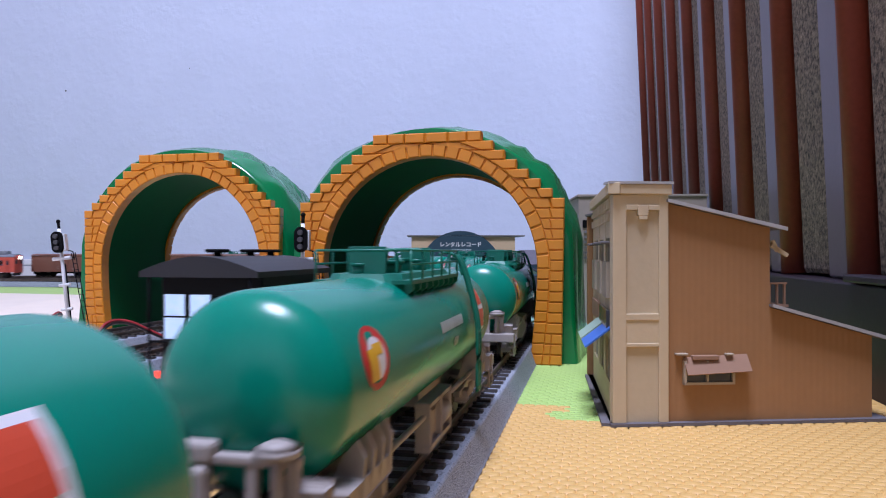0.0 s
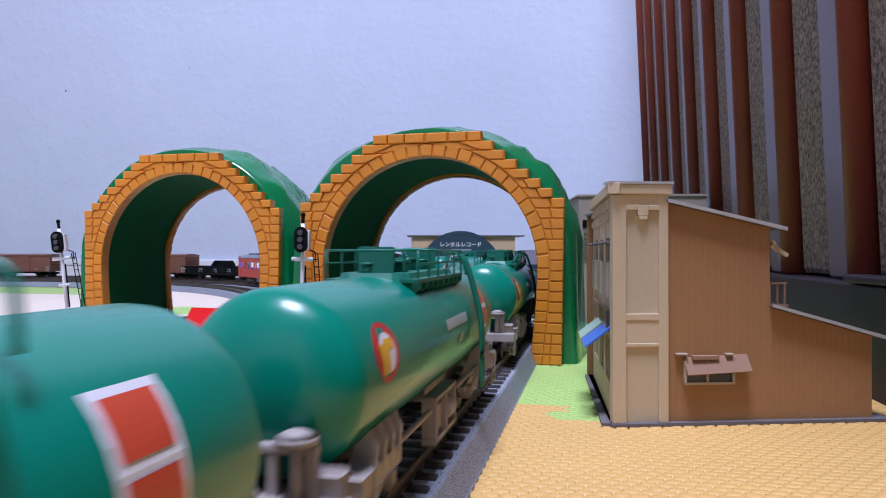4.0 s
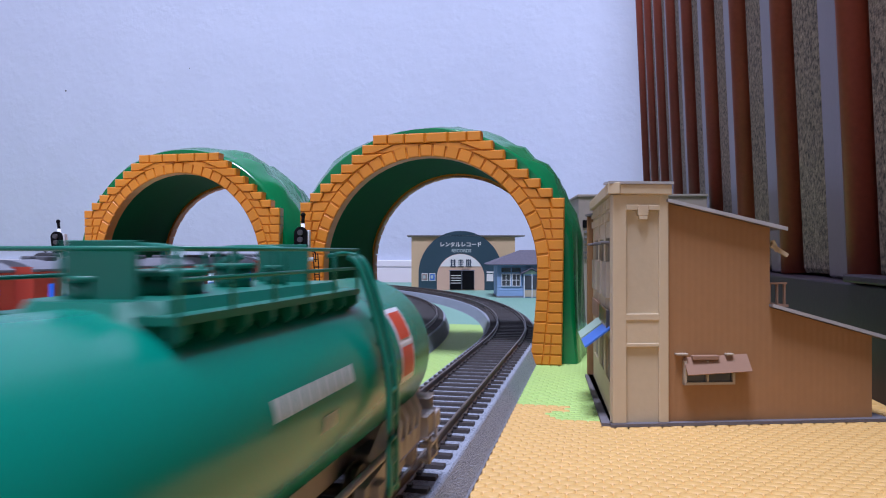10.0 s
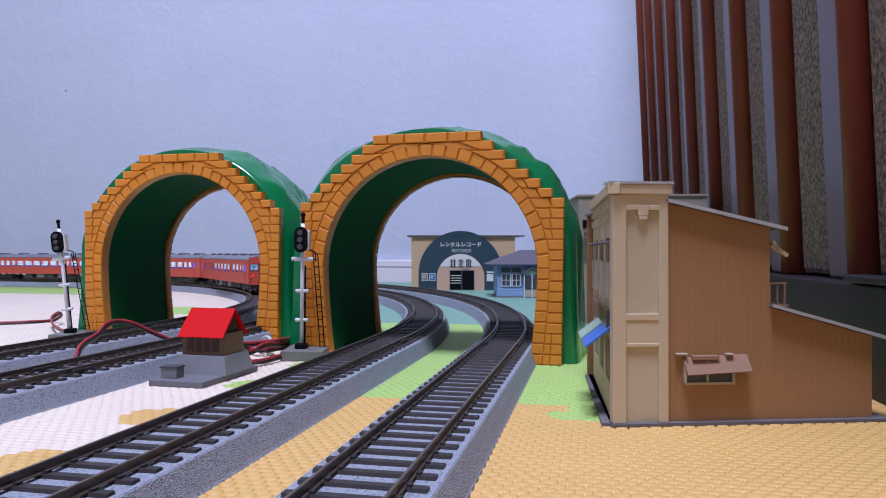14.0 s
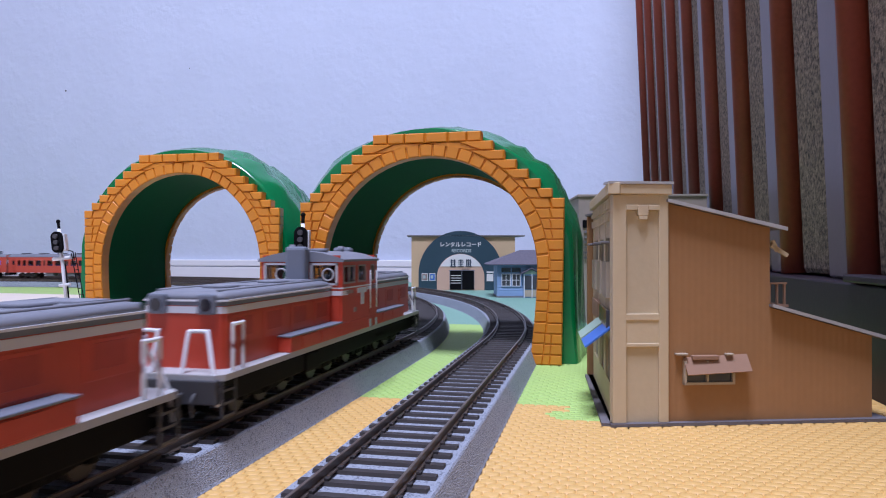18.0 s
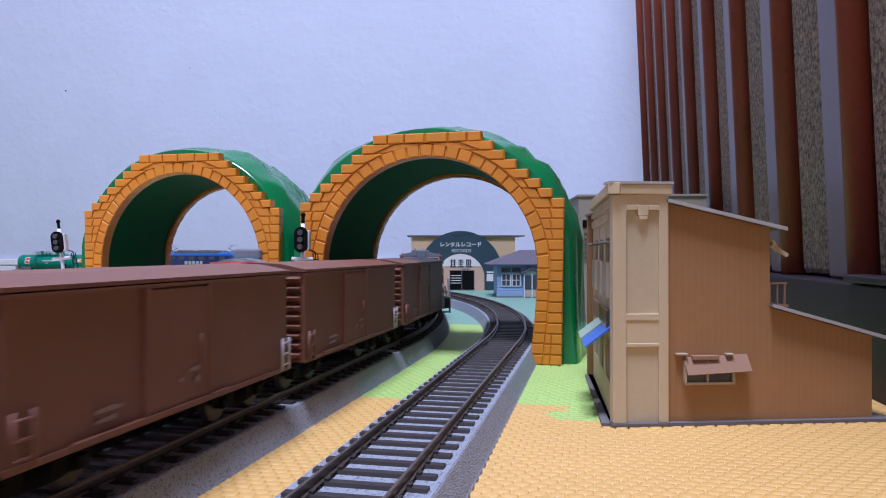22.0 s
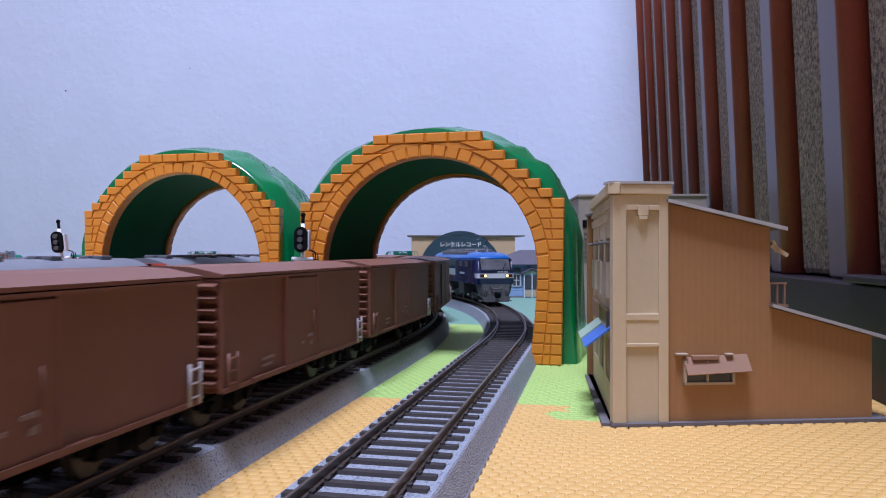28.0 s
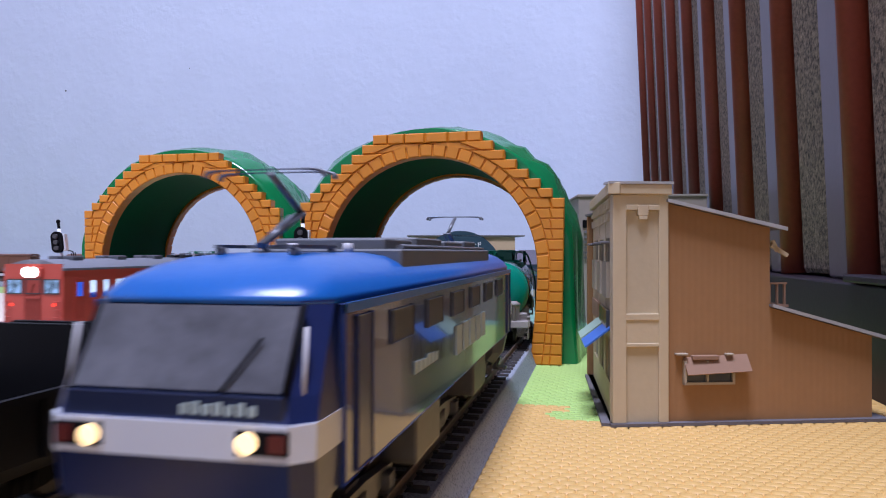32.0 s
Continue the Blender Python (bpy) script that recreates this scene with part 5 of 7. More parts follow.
        for x in (-1, 1):
            cube("end_locker", t, x * 0.0066, x * 0.0126, s * (H - 0.0012) - 0.0013, s * (H - 0.0012) + 0.0013, 0.0090, 0.0146, M_CREAMGREY, 0.0007)
            cube("equipment_box", t, x * 0.0108, x * 0.0142, s * 0.0625 - 0.0030, s * 0.0625 + 0.0030, 0.0086, 0.0128, M_CREAMGREY, 0.0005)
            rod("side_pipe", t, (x * 0.0120, s * 0.014, 0.0108), (x * 0.0120, s * 0.043, 0.0108), 0.0006, M_CREAMGREY, 8)
        bogie(t, s * 0.0505, 0.022, M_CREAMGREY)
        coupler(t, s * (H + 0.0030), s, M_BLACK)
        for x in (-1, 1):
            bm = bmesh.new()
            for yy in (0.0640, 0.0700):
                cyl(bm, (x * 0.0138, s * yy, 0.0025), (x * 0.0138, s * yy, 0.0090), 0.00045, n=5)
            for zz in (0.0028, 0.0056):
                box(bm, x * 0.0120, x * 0.0142, s * 0.0670 - 0.0034, s * 0.0670 + 0.0034, zz, zz + 0.0006)
            part("step", bm, M_CREAMGREY, t)
    # badge, warning plates and lettering on both sides
    def patch(name, yc, zc, hy, hz, mi, lift, label, round_=False):
        """A thin printed patch that follows the barrel."""
        for s in (-1, 1):
            bm = bmesh.new()
            a0 = math.asin((zc - ZC) / R)
            rr = R + lift
            def at(u, v):
                a = a0 + v / rr
                return (s * rr * math.cos(a), yc + u, ZC + rr * math.sin(a))
            if round_:
                c = bm.verts.new(at(0, 0))
                ring = [bm.verts.new(at(hy * math.cos(i * math.tau / 28), hz * math.sin(i * math.tau / 28))) for i in range(28)]
                for i in range(28):
                    bm.faces.new((c, ring[i], ring[(i + 1) % 28]))
            else:
                g = [[bm.verts.new(at(hy * (2 * i - 1), hz * (2 * j / 6 - 1))) for j in range(7)] for i in range(2)]
                for j in range(6):
                    bm.faces.new((g[0][j], g[1][j], g[1][j + 1], g[0][j + 1]))
            part(name, bm, mi, t, label)
    patch("badge_ring", 0.0511, ZC + 0.0036, 0.0061, 0.0050, M_BADGERED, 0.00012, "red ring of a round badge", True)
    patch("badge_field", 0.0509, ZC + 0.0034, 0.0039, 0.0033, M_WHITE, 0.00020, "white field of a round badge", True)
    patch("badge_mark", 0.0530, ZC + 0.0026, 0.0020, 0.0024, M_YELLOW, 0.00028, "yellow mark of a round badge")
    patch("badge_mark", 0.0503, ZC + 0.0046, 0.0022, 0.0009, M_YELLOW, 0.00028, "yellow mark of a round badge")
    patch("plate", -0.0465, ZC + 0.0036, 0.0042, 0.0066, M_WHITE, 0.00012, "white-edged warning plate")
    patch("plate_field", -0.0465, ZC + 0.0066, 0.0033, 0.0025, M_PLACARD, 0.00020, "orange-red plate field")
    patch("plate_field", -0.0465, ZC + 0.0006, 0.0033, 0.0025, M_PLACARD, 0.00020, "orange-red plate field")
    for k in range(9):
        patch("lettering", 0.0043 - k * 0.0027, ZC + 0.0030, 0.00118, 0.0012, M_PALE, 0.00014, "white unreadable lettering")
    for k in range(3):
        patch("lettering", -0.0080 - k * 0.0016, ZC - 0.0014, 0.0006, 0.0010, M_PALE, 0.00014, "white unreadable lettering")
    return t


# ---------- boxcar ----------
def boxcar(open_door):
    t = thing("boxcar", "brown boxcar with ribbed ends" + (" and a half-open door" if open_door else " and shut sliding doors"), "boxcar", group="boxcars")
    H, W, Z0, Z1 = 0.0512, 0.0170, 0.0096, 0.0378
    if open_door:
        for s in (-1, 1):
            for y0, y1 in ((-H, -0.0008), (0.0056, H)):
                cube("side_wall", t, s * W - s * 0.001, s * W, y0, y1, Z0, Z1, M_BOX)
            cube("door_sill", t, s * W - s * 0.001, s * W, -0.0008, 0.0056, Z0, 0.0105, M_BOX)
            cube("door_head", t, s * W - s * 0.001, s * W, -0.0008, 0.0056, 0.0362, Z1, M_BOX)
            cube("end_wall", t, -W + 0.001, W - 0.001, s * H - 0.0005, s * H + 0.0005, Z0, Z1, M_BOX)
        cube("floor", t, -W + 0.001, W - 0.001, -H + 0.0006, H - 0.0006, Z0, Z0 + 0.001, M_BOX)
    else:
        bm = bmesh.new()
        box(bm, -W, W, -H, H, Z0, Z1, 0.0003)
        part("body", bm, M_BOX, t)
    bm = bmesh.new()
    prism(bm, [(-W - 0.0006, Z1 + 0.0002), (-W - 0.0006, Z1 + 0.0010), (-0.009, Z1 + 0.0027), (0, Z1 + 0.0031), (0.009, Z1 + 0.0027), (W + 0.0006, Z1 + 0.0010), (W + 0.0006, Z1 + 0.0002)], -H - 0.0008, H + 0.0008)
    part("roof", bm, M_BOX, t)
    for s in (-1, 1):
        bm = bmesh.new()
        d0, d1 = (-0.0295, -0.0012) if open_door else (-H * 0.30, H * 0.14)
        box(bm, s * W, s * (W + 0.0007), d0, d1, Z0 + 0.0015, Z1 - 0.0012, 0.0002)
        part("door", bm, M_BOX, t)
        for y in (d0 - 0.0005, 0.0062 if open_door else d1 + 0.0005):
            cube("door_post", t, s * W, s * (W + 0.0010), y - 0.0006, y + 0.0006, Z0 + 0.0006, Z1 - 0.0004, M_BOX)
        cube("door_rail", t, s * W, s * (W + 0.0012), -H * 0.72, H * 0.32, Z0 + 0.0006, Z0 + 0.0015, M_BOX)
        cube("eave_rail", t, s * W, s * (W + 0.0008), -H, H, Z1 - 0.0008, Z1 - 0.0001, M_BOX)
        cube("sill", t, s * W, s * (W + 0.0005), -H, H, Z0, Z0 + 0.0011, M_BOX)
        rod("door_latch", t, (s * (W + 0.0010), 0.0035, Z0 + 0.008), (s * (W + 0.0010), 0.0035, Z1 - 0.012), 0.0002, M_BOX, 5)
        # ribbed end
        for k in range(9):
            z = Z0 + 0.0024 + k * 0.00295
            bm = bmesh.new()
            prism(bm, [(s * H, z - 0.0012), (s * (H + 0.0016), z - 0.0004), (s * (H + 0.0018), z + 0.0003), (s * H, z + 0.0012)], -W + 0.0012, W - 0.0012, "x")
            part("end_rib", bm, M_BOX, t)
        # ladder and grab irons
        for x in (-1, 1):
            bm = bmesh.new()
            y0 = s * (H - 0.0010)
            for dy in (0, -0.0042):
                cyl(bm, (x * (W + 0.0011), y0 + s * dy, Z0 + 0.0005), (x * (W + 0.0011), y0 + s * dy, Z0 + 0.0098), 0.0004, n=6)
            for k in range(3):
                z = Z0 + 0.0022 + 0.0031 * k
                cyl(bm, (x * (W + 0.0011), y0, z), (x * (W + 0.0011), y0 - s * 0.0042, z), 0.0003, n=6)
            part("grab_ladder", bm, M_PALEGREY if s * x > 0 else M_BOX, t, "pale grey side ladder" if s * x > 0 else "")
        bars("lettering", t, s * (W + 0.0002), -H * 0.60, -H * 0.45, Z0 + 0.0052, 0.0009, 4, M_BOXTEXT)
        bars("lettering", t, s * (W + 0.0002), -H * 0.60, -H * 0.48, Z0 + 0.0034, 0.0009, 3, M_BOXTEXT)
        bars("lettering", t, s * (W + 0.0008), -H * 0.02, H * 0.06, Z0 + 0.0082, 0.0010, 3, M_BOXTEXT)
        bars("lettering", t, s * (W + 0.0008), -H * 0.10, -H * 0.07, Z0 + 0.0065, 0.0010, 1, M_BOXTEXT)
        bars("lettering", t, s * (W + 0.0008), H * 0.015, H * 0.055, Z0 + 0.0055, 0.0016, 2, M_BOXTEXT)
        bogie(t, s * 0.036, 0.019, M_BLACK)
        coupler(t, s * H, s, M_BLACK)
        cube("underframe", t, -0.004, 0.004, min(0, s * 0.05), max(0, s * 0.05), 0.0066, 0.0097, M_BLACK)
    return t


# ---------- hopper wagon ----------
def hopper_wagon():
    t = thing("hopper_wagon", "black open coal wagon with raised shield-shaped ends", "open wagon", group="open wagons")
    H, W, Z0, Z1 = 0.044, 0.0165, 0.0075, 0.0212
    for s in (-1, 1):
        bm = bmesh.new()
        prism(bm, [(s * (W - 0.003), Z0), (s * W, Z0 + 0.003), (s * W, Z1), (s * (W - 0.0011), Z1), (s * (W - 0.0011), Z0 + 0.003), (s * (W - 0.004), Z0)][::s], -H, H)
        wall = part("side_wall", bm, M_BLACK2, t)
        for k in range(7):
            y = -H + 0.004 + k * (2 * H - 0.008) / 6
            cube("side_rib", wall, s * W, s * (W + 0.0007), y - 0.0005, y + 0.0005, Z0 + 0.003, Z1, M_BLACK2)
        cube("top_rail", wall, s * W, s * (W + 0.0009), -H, H, Z1 - 0.0009, Z1 + 0.0002, M_BLACK2)
        bm = bmesh.new()
        prism(bm, [(-W, Z0 + 0.002), (-W, Z1), (-W + 0.0012, Z1 + 0.003), (-W + 0.0062, Z1 + 0.0092), (W - 0.0062, Z1 + 0.0092), (W - 0.0012, Z1 + 0.003), (W, Z1), (W, Z0 + 0.002)], s * H - 0.0006, s * H + 0.0006)
        shield = part("end_shield", bm, M_BLACK2, t)
        for x in (-0.008, 0, 0.008):
            cube("shield_rib", shield, x - 0.0005, x + 0.0005, min(s * H, s * (H + 0.0013)), max(s * H, s * (H + 0.0013)), Z0, Z1 + 0.006, M_BLACK2)
        cube("buffer_beam", t, -W + 0.002, W - 0.002, s * H - 0.001 + s * 0.002, s * H + 0.001 + s * 0.002, Z0 - 0.001, Z0 + 0.002, M_BLACK2)
        bars("lettering", t, s * (W + 0.0002), -0.004, 0.003, Z0 + 0.0078, 0.0030, 2, M_PALE)
        bars("lettering", t, s * (W + 0.0002), -0.005, 0.005, Z0 + 0.0052, 0.0011, 6, M_PALE)
        bars("lettering", t, s * (W + 0.0002), -0.038, -0.033, Z0 + 0.0085, 0.0013, 3, M_PALE)
        bars("lettering", t, s * (W + 0.0002), -0.037, -0.034, Z0 + 0.0045, 0.0022, 2, M_PALE)
        bars("lettering", t, s * (W + 0.0002), 0.034, 0.038, Z0 + 0.0085, 0.0012, 3, M_PALE)
        bars("lettering", t, s * (W + 0.0002), 0.036, 0.038, Z0 + 0.0045, 0.0020, 1, M_PALE)
        bogie(t, s * 0.029, 0.018, M_BLACK)
        coupler(t, s * (H + 0.002), s, M_BLACK)
    bm = bmesh.new()
    prism(bm, [(-H, 0.0145), (-0.018, 0.0085), (0.018, 0.0085), (H, 0.0145), (H, 0.0135), (0.018, 0.0062), (-0.018, 0.0062), (-H, 0.0135)], -W + 0.003, W - 0.003, "x")
    part("floor", bm, M_BLACK2, t)
    return t


# ---------- caboose ----------
def caboose():
    t = thing("caboose", "black guard's van with lit end windows and a curved roof", "guard's van")
    H, W, Z0, Z1 = 0.0265, 0.0155, 0.0085, 0.0385
    bm = bmesh.new()
    box(bm, -W, W, -H + 0.007, H - 0.007, Z0, Z1, 0.0004)
    for s in (-1, 1):
        box(bm, -W, W, min(s * (H - 0.007), s * H), max(s * (H - 0.007), s * H), Z0, Z0 + 0.002)
    part("body", bm, M_BLACK2, t)
    bm = bmesh.new()
    arc = [(-0.0178 + 0.0356 * i / 12, Z1 + 0.0056 * math.sin(math.pi * (0.08 + 0.84 * i / 12)) - 0.0010) for i in range(13)]
    prism(bm, arc + [(0.0178, Z1 - 0.0012), (-0.0178, Z1 - 0.0012)], -H, H)
    part("roof", bm, M_BLACKROOF, t)
    for y in (-0.016, 0.004, 0.018):
        bm = bmesh.new()
        cyl(bm, (0, y, Z1 + 0.003), (0, y, Z1 + 0.0058), 0.0012, n=10)
        box(bm, -0.0024, 0.0024, y - 0.003, y + 0.003, Z1 + 0.0056, Z1 + 0.0066, 0.0004)
        part("roof_vent", bm, M_BLACK, t)
    for s in (-1, 1):
        for x in (-0.0146, -0.0066, 0.0076):
            w = cube("end_window", t, x, x + 0.0064, s * (H - 0.007) - 0.0002, s * (H - 0.007) + 0.0004, 0.0195, 0.0322, M_LITWIN, 0.0002, "lit bluish-white window")
            cube("window_bar", w, x - 0.0002, x + 0.0066, s * (H - 0.007) - 0.0003, s * (H - 0.007) + 0.0007, 0.0256, 0.0261, M_BLACK2)
        cube("end_door", t, 0.0002, 0.0072, s * (H - 0.007) - 0.0002, s * (H - 0.007) + 0.0005, 0.0105, 0.0320, M_BLACK2, 0.0002)
        for x in (-0.015, -0.005, 0.005, 0.015):
            rod("railing_post", t, (x, s * (H - 0.0006), Z0 + 0.001), (x, s * (H - 0.0006), Z0 + 0.011), 0.0004, M_BLACK, 6)
        rod("hand_rail", t, (-0.015, s * (H - 0.0006), Z0 + 0.011), (0.015, s * (H - 0.0006), Z0 + 0.011), 0.0004, M_BLACK, 6)
        for x in (-0.0152, 0.0152):
            rod("corner_post", t, (x, s * (H - 0.0006), Z0 + 0.011), (x, s * (H - 0.0006), Z1), 0.0004, M_BLACK, 6)
        for y in (-0.018, -0.004, 0.010):
            cube("side_window", t, s * W - 0.0002, s * W + 0.0003, y, y + 0.007, 0.020, 0.0275, M_LITWIN, 0.0, "lit bluish-white window")
        cube("tail_lamp", t, s * 0.012 - 0.001, s * 0.012 + 0.001, -H - 0.001, -H + 0.0005, 0.0095, 0.0115, M_TAIL, 0.0003, "small red tail lamp")
        bogie(t, s * 0.018, 0.014, M_BLACK)
        coupler(t, s * H, s, M_BLACK)
    return t


# ---------- centre-cab diesel locomotive ----------
def diesel_locomotive():
    t = thing("diesel_locomotive", "red centre-cab diesel locomotive with grey roofs and white stripes", "locomotive", group="diesel locomotives")
    HL, DECK = 0.1005, 0.0138
    CA, CB, CW = -0.0155, 0.0255, 0.0160
    bm = bmesh.new()
    loft(bm, [(0.0122, 0.0160, HL, 0.002), (DECK, 0.0160, HL, 0.002)])
    part("deck", bm, M_SILL, t, "pale grey deck edge")
    cube("underframe", t, -0.0135, 0.0135, -HL + 0.004, HL - 0.004, 0.0055, 0.0123, M_BLACK, 0.0005)
    for s in (-1, 1):
        y0, y1 = (CB + 0.0003, HL - 0.0065) if s > 0 else (-HL + 0.0090, CA - 0.0003)
        mid, half = (y0 + y1) / 2, (y1 - y0) / 2
        bm = bmesh.new()
        loft(bm, [(DECK, 0.0118, half, 0.0012, mid), (0.0318, 0.0118, half, 0.0012, mid)])
        hood = part("hood", bm, M_DRED, t)
        bm = bmesh.new()
        loft(bm, [(0.0282, 0.01198, half + 0.0002, 0.0012, mid), (0.0300, 0.01198, half + 0.0002, 0.0012, mid)])
        part("stripe", bm, M_BANDGREY, hood, "broad pale band round the hood")
        bm = bmesh.new()
        loft(bm, [(0.0302, 0.0119, half + 0.0001, 0.0012, mid), (0.0314, 0.0119, half + 0.0001, 0.0012, mid)])
        part("roof_side", bm, M_STACK, hood, "dark grey roof side")
        bm = bmesh.new()
        loft(bm, [(0.0313, 0.0124, half + 0.0004, 0.0012, mid), (0.0318, 0.0124, half + 0.0004, 0.0012, mid)])
        part("gutter", bm, M_WHITE, hood, "thin white gutter line")
        bm = bmesh.new()
        loft(bm, [(0.0318, 0.0120, half + 0.0003, 0.0012, mid), (0.0333, 0.0112, half - 0.0006, 0.0016, mid), (0.0340, 0.0090, half - 0.0016, 0.002, mid)])
        part("hood_roof", bm, M_ROOFGREY, hood, "grey hood roof", True)
        for k in range(2):
            y = mid - half * 0.5 + k * half * 0.9
            rod("roof_fan", hood, (0, y, 0.0338), (0, y, 0.0348), 0.0052, M_ROOFGREY, 20)
            cube("roof_panel", hood, -0.0062, 0.0062, y + half * 0.22, y + half * 0.48, 0.0337, 0.0345, M_ROOFGREY, 0.0003)
        for x in (-0.0088, 0.0088):
            rod("roof_rib", hood, (x, y0 + 0.002, 0.0340), (x, y1 - 0.002, 0.0340), 0.0005, M_ROOFGREY, 6)
        n = 3 if s > 0 else 4
        for x in (-1, 1):
            for k in range(n):
                y = y0 + (y1 - y0) * (k + 0.25) / n
                cube("louvre", hood, x * 0.0118, x * 0.0121, y, y + 0.010, 0.0215, 0.0268, M_DRED2, 0.0001)
                cube("hood_door", hood, x * 0.0118, x * 0.0120, y - 0.002, y + 0.013, 0.0196, 0.0276, M_DRED, 0.0001)
        # lamps and front railing
        ye = y1 if s > 0 else y0
        for x in (-0.0072, 0.0072):
            bm = bmesh.new()
            box(bm, x - 0.0026, x + 0.0026, min(ye, ye + s * 0.0016), max(ye, ye + s * 0.0016), 0.0280, 0.0334, 0.0006)
            lampb = part("lamp_box", bm, M_STACK, hood, "grey twin-lamp housing")
            rod("lens", lampb, (x, ye + s * 0.0014, 0.0305), (x, ye + s * 0.0019, 0.0305), 0.0017, M_DARKPANE, 14)
        for x in (-1, 1):
            yy = s * (HL - 0.0010)
            bm = bmesh.new()
            wire(bm, [(x * 0.0145, yy, 0.0060), (x * 0.0132, yy, 0.0140), (x * 0.0100, yy - s * 0.0030, 0.0232), (x * 0.0094, yy - s * 0.0034, 0.0240), (x * 0.0050, yy - s * 0.0034, 0.0240), (x * 0.0044, yy - s * 0.0030, 0.0230), (x * 0.0044, yy, 0.0130)], 0.00055, 6)
            part("front_railing", bm, M_WHITE, t, "white bent-tube railing")
            bm = bmesh.new()
            wire(bm, [(x * 0.0152, yy - s * 0.0060, 0.0135), (x * 0.0152, yy - s * 0.0060, 0.0252), (x * 0.0152, yy - s * 0.0066, 0.0258), (x * 0.0152, yy - s * 0.0108, 0.0258), (x * 0.0152, yy - s * 0.0114, 0.0252), (x * 0.0152, yy - s * 0.0114, 0.0135)], 0.0005, 6)
            part("side_railing", bm, M_WHITE, t, "white hoop railing")
            bm = bmesh.new()
            for k in range(3):
                z = 0.0030 + k * 0.0032
                box(bm, x * 0.0112, x * 0.0157, min(yy, yy - s * 0.0065), max(yy, yy - s * 0.0065), z, z + 0.0006)
            for dy in (0, -0.0065):
                box(bm, x * 0.0153, x * 0.0158, yy + s * dy - 0.0003, yy + s * dy + 0.0003, 0.0028, 0.0124)
            part("step", bm, M_DARK, t, "dark grey corner steps")
        bm = bmesh.new()
        box(bm, -0.0150, 0.0150, s * HL - 0.001, s * HL + 0.001, 0.0066, 0.0126, 0.0003)
        part("buffer_beam", bm, M_DARK, t, "dark grey buffer beam")
        for x in (-0.0092, -0.0055, 0.0055, 0.0092):
            bm = bmesh.new()
            wire(bm, [(x, s * (HL + 0.001), 0.0092), (x * 1.02, s * (HL + 0.0027), 0.0075), (x, s * (HL + 0.0018), 0.0038)], 0.00045, 6)
            part("brake_hose", bm, M_DARK, t)
        coupler(t, s * HL, s, M_BLACK)
        bogie(t, s * 0.064, 0.030, M_BLACK, 3)
        bogie(t, s * 0.018, 0.016, M_BLACK, 2)
    # low side boxes run on beneath the cab
    for x in (-1, 1):
        bm = bmesh.new()
        box(bm, x * 0.0118, x * 0.0161, -0.0600, 0.0685, DECK, 0.0184, 0.0003)
        bx = part("side_box", bm, M_DRED, t)
        for a, b in ((-0.0603, CA - 0.0004), (CB + 0.0004, 0.0688)):
            cube("side_box_lid", bx, x * 0.0117, x * 0.0164, a, b, 0.0184, 0.0190, M_STACK, 0.0002, "grey lid")
        for y in (-0.046, -0.030, 0.040, 0.055):
            cube("box_door", bx, x * 0.0160, x * 0.0163, y - 0.006, y + 0.006, 0.0144, 0.0180, M_DRED, 0.0001)
        for y in (0.0165, 0.0240):
            cube("step_plate", bx, x * 0.0160, x * 0.0165, y - 0.0008, y + 0.0008, 0.0140, 0.0170, M_PALE, 0.0, "white hand-hold plate")
        cube("air_tank", t, x * 0.0085, x * 0.0135, 0.030, 0.046, 0.0062, 0.0110, M_BLACK, 0.0015)
        cube("fuel_tank", t, x * 0.0085, x * 0.0140, -0.044, -0.032, 0.0048, 0.0112, M_BLACK, 0.0008)
    # cab
    Z0, Z1, W0, W1 = 0.0184, 0.0410, 0.0330, 0.0388
    holes = ((-0.0142, -0.0022, "side_window"), (0.0019, 0.0104, "side_window"), (0.0176, 0.0212, "door_window"))
    bm = bmesh.new()
    for x in (-1, 1):
        e = CB if x > 0 else CA
        box(bm, x * (CW - 0.0008), x * CW, CA, CB, Z0, W0)
        box(bm, x * (CW - 0.0008), x * CW, CA, CB, W1, Z1)
        edges = [CA] + [v for h in holes for v in h[:2]] + [CB]
        for y0, y1 in zip(edges[::2], edges[1::2]):
            box(bm, x * (CW - 0.0008), x * CW, y0, y1, W0, W1)
        box(bm, -CW + 0.0008, CW - 0.0008, e - 0.0004, e + 0.0004, Z0, 0.0328)
        box(bm, -CW + 0.0008, CW - 0.0008, e - 0.0004, e + 0.0004, 0.0395, Z1 + 0.002)
        for x0, x1 in ((-CW + 0.0008, -0.0138), (-0.0045, 0.0045), (0.0138, CW - 0.0008)):
            box(bm, x0, x1, e - 0.0004, e + 0.0004, 0.0328, 0.0395)
    cab = part("cab", bm, M_DRED, t)
    bm = bmesh.new()
    arc = [(-0.0168 + 0.0336 * i / 16, Z1 - 0.0004 + 0.0040 * math.sin(math.pi * (0.05 + 0.90 * i / 16)) ** 0.8) for i in range(17)]
    prism(bm, arc + [(0.0168, Z1 - 0.0004), (-0.0168, Z1 - 0.0004)], CA - 0.0010, CB + 0.0010)
    part("cab_roof", bm, M_ROOFGREY, cab, "grey arched cab roof")
    for y, x, r, h in ((-0.007, 0.004, 0.0030, 0.0016), (0.009, -0.004, 0.0030, 0.0016), (0.018, 0.003, 0.0012, 0.0026), (-0.012, -0.005, 0.0010, 0.0030)):
        rod("roof_vent", cab, (x, y, 0.0440), (x, y, 0.0440 + h), r, M_ROOFGREY, 14)
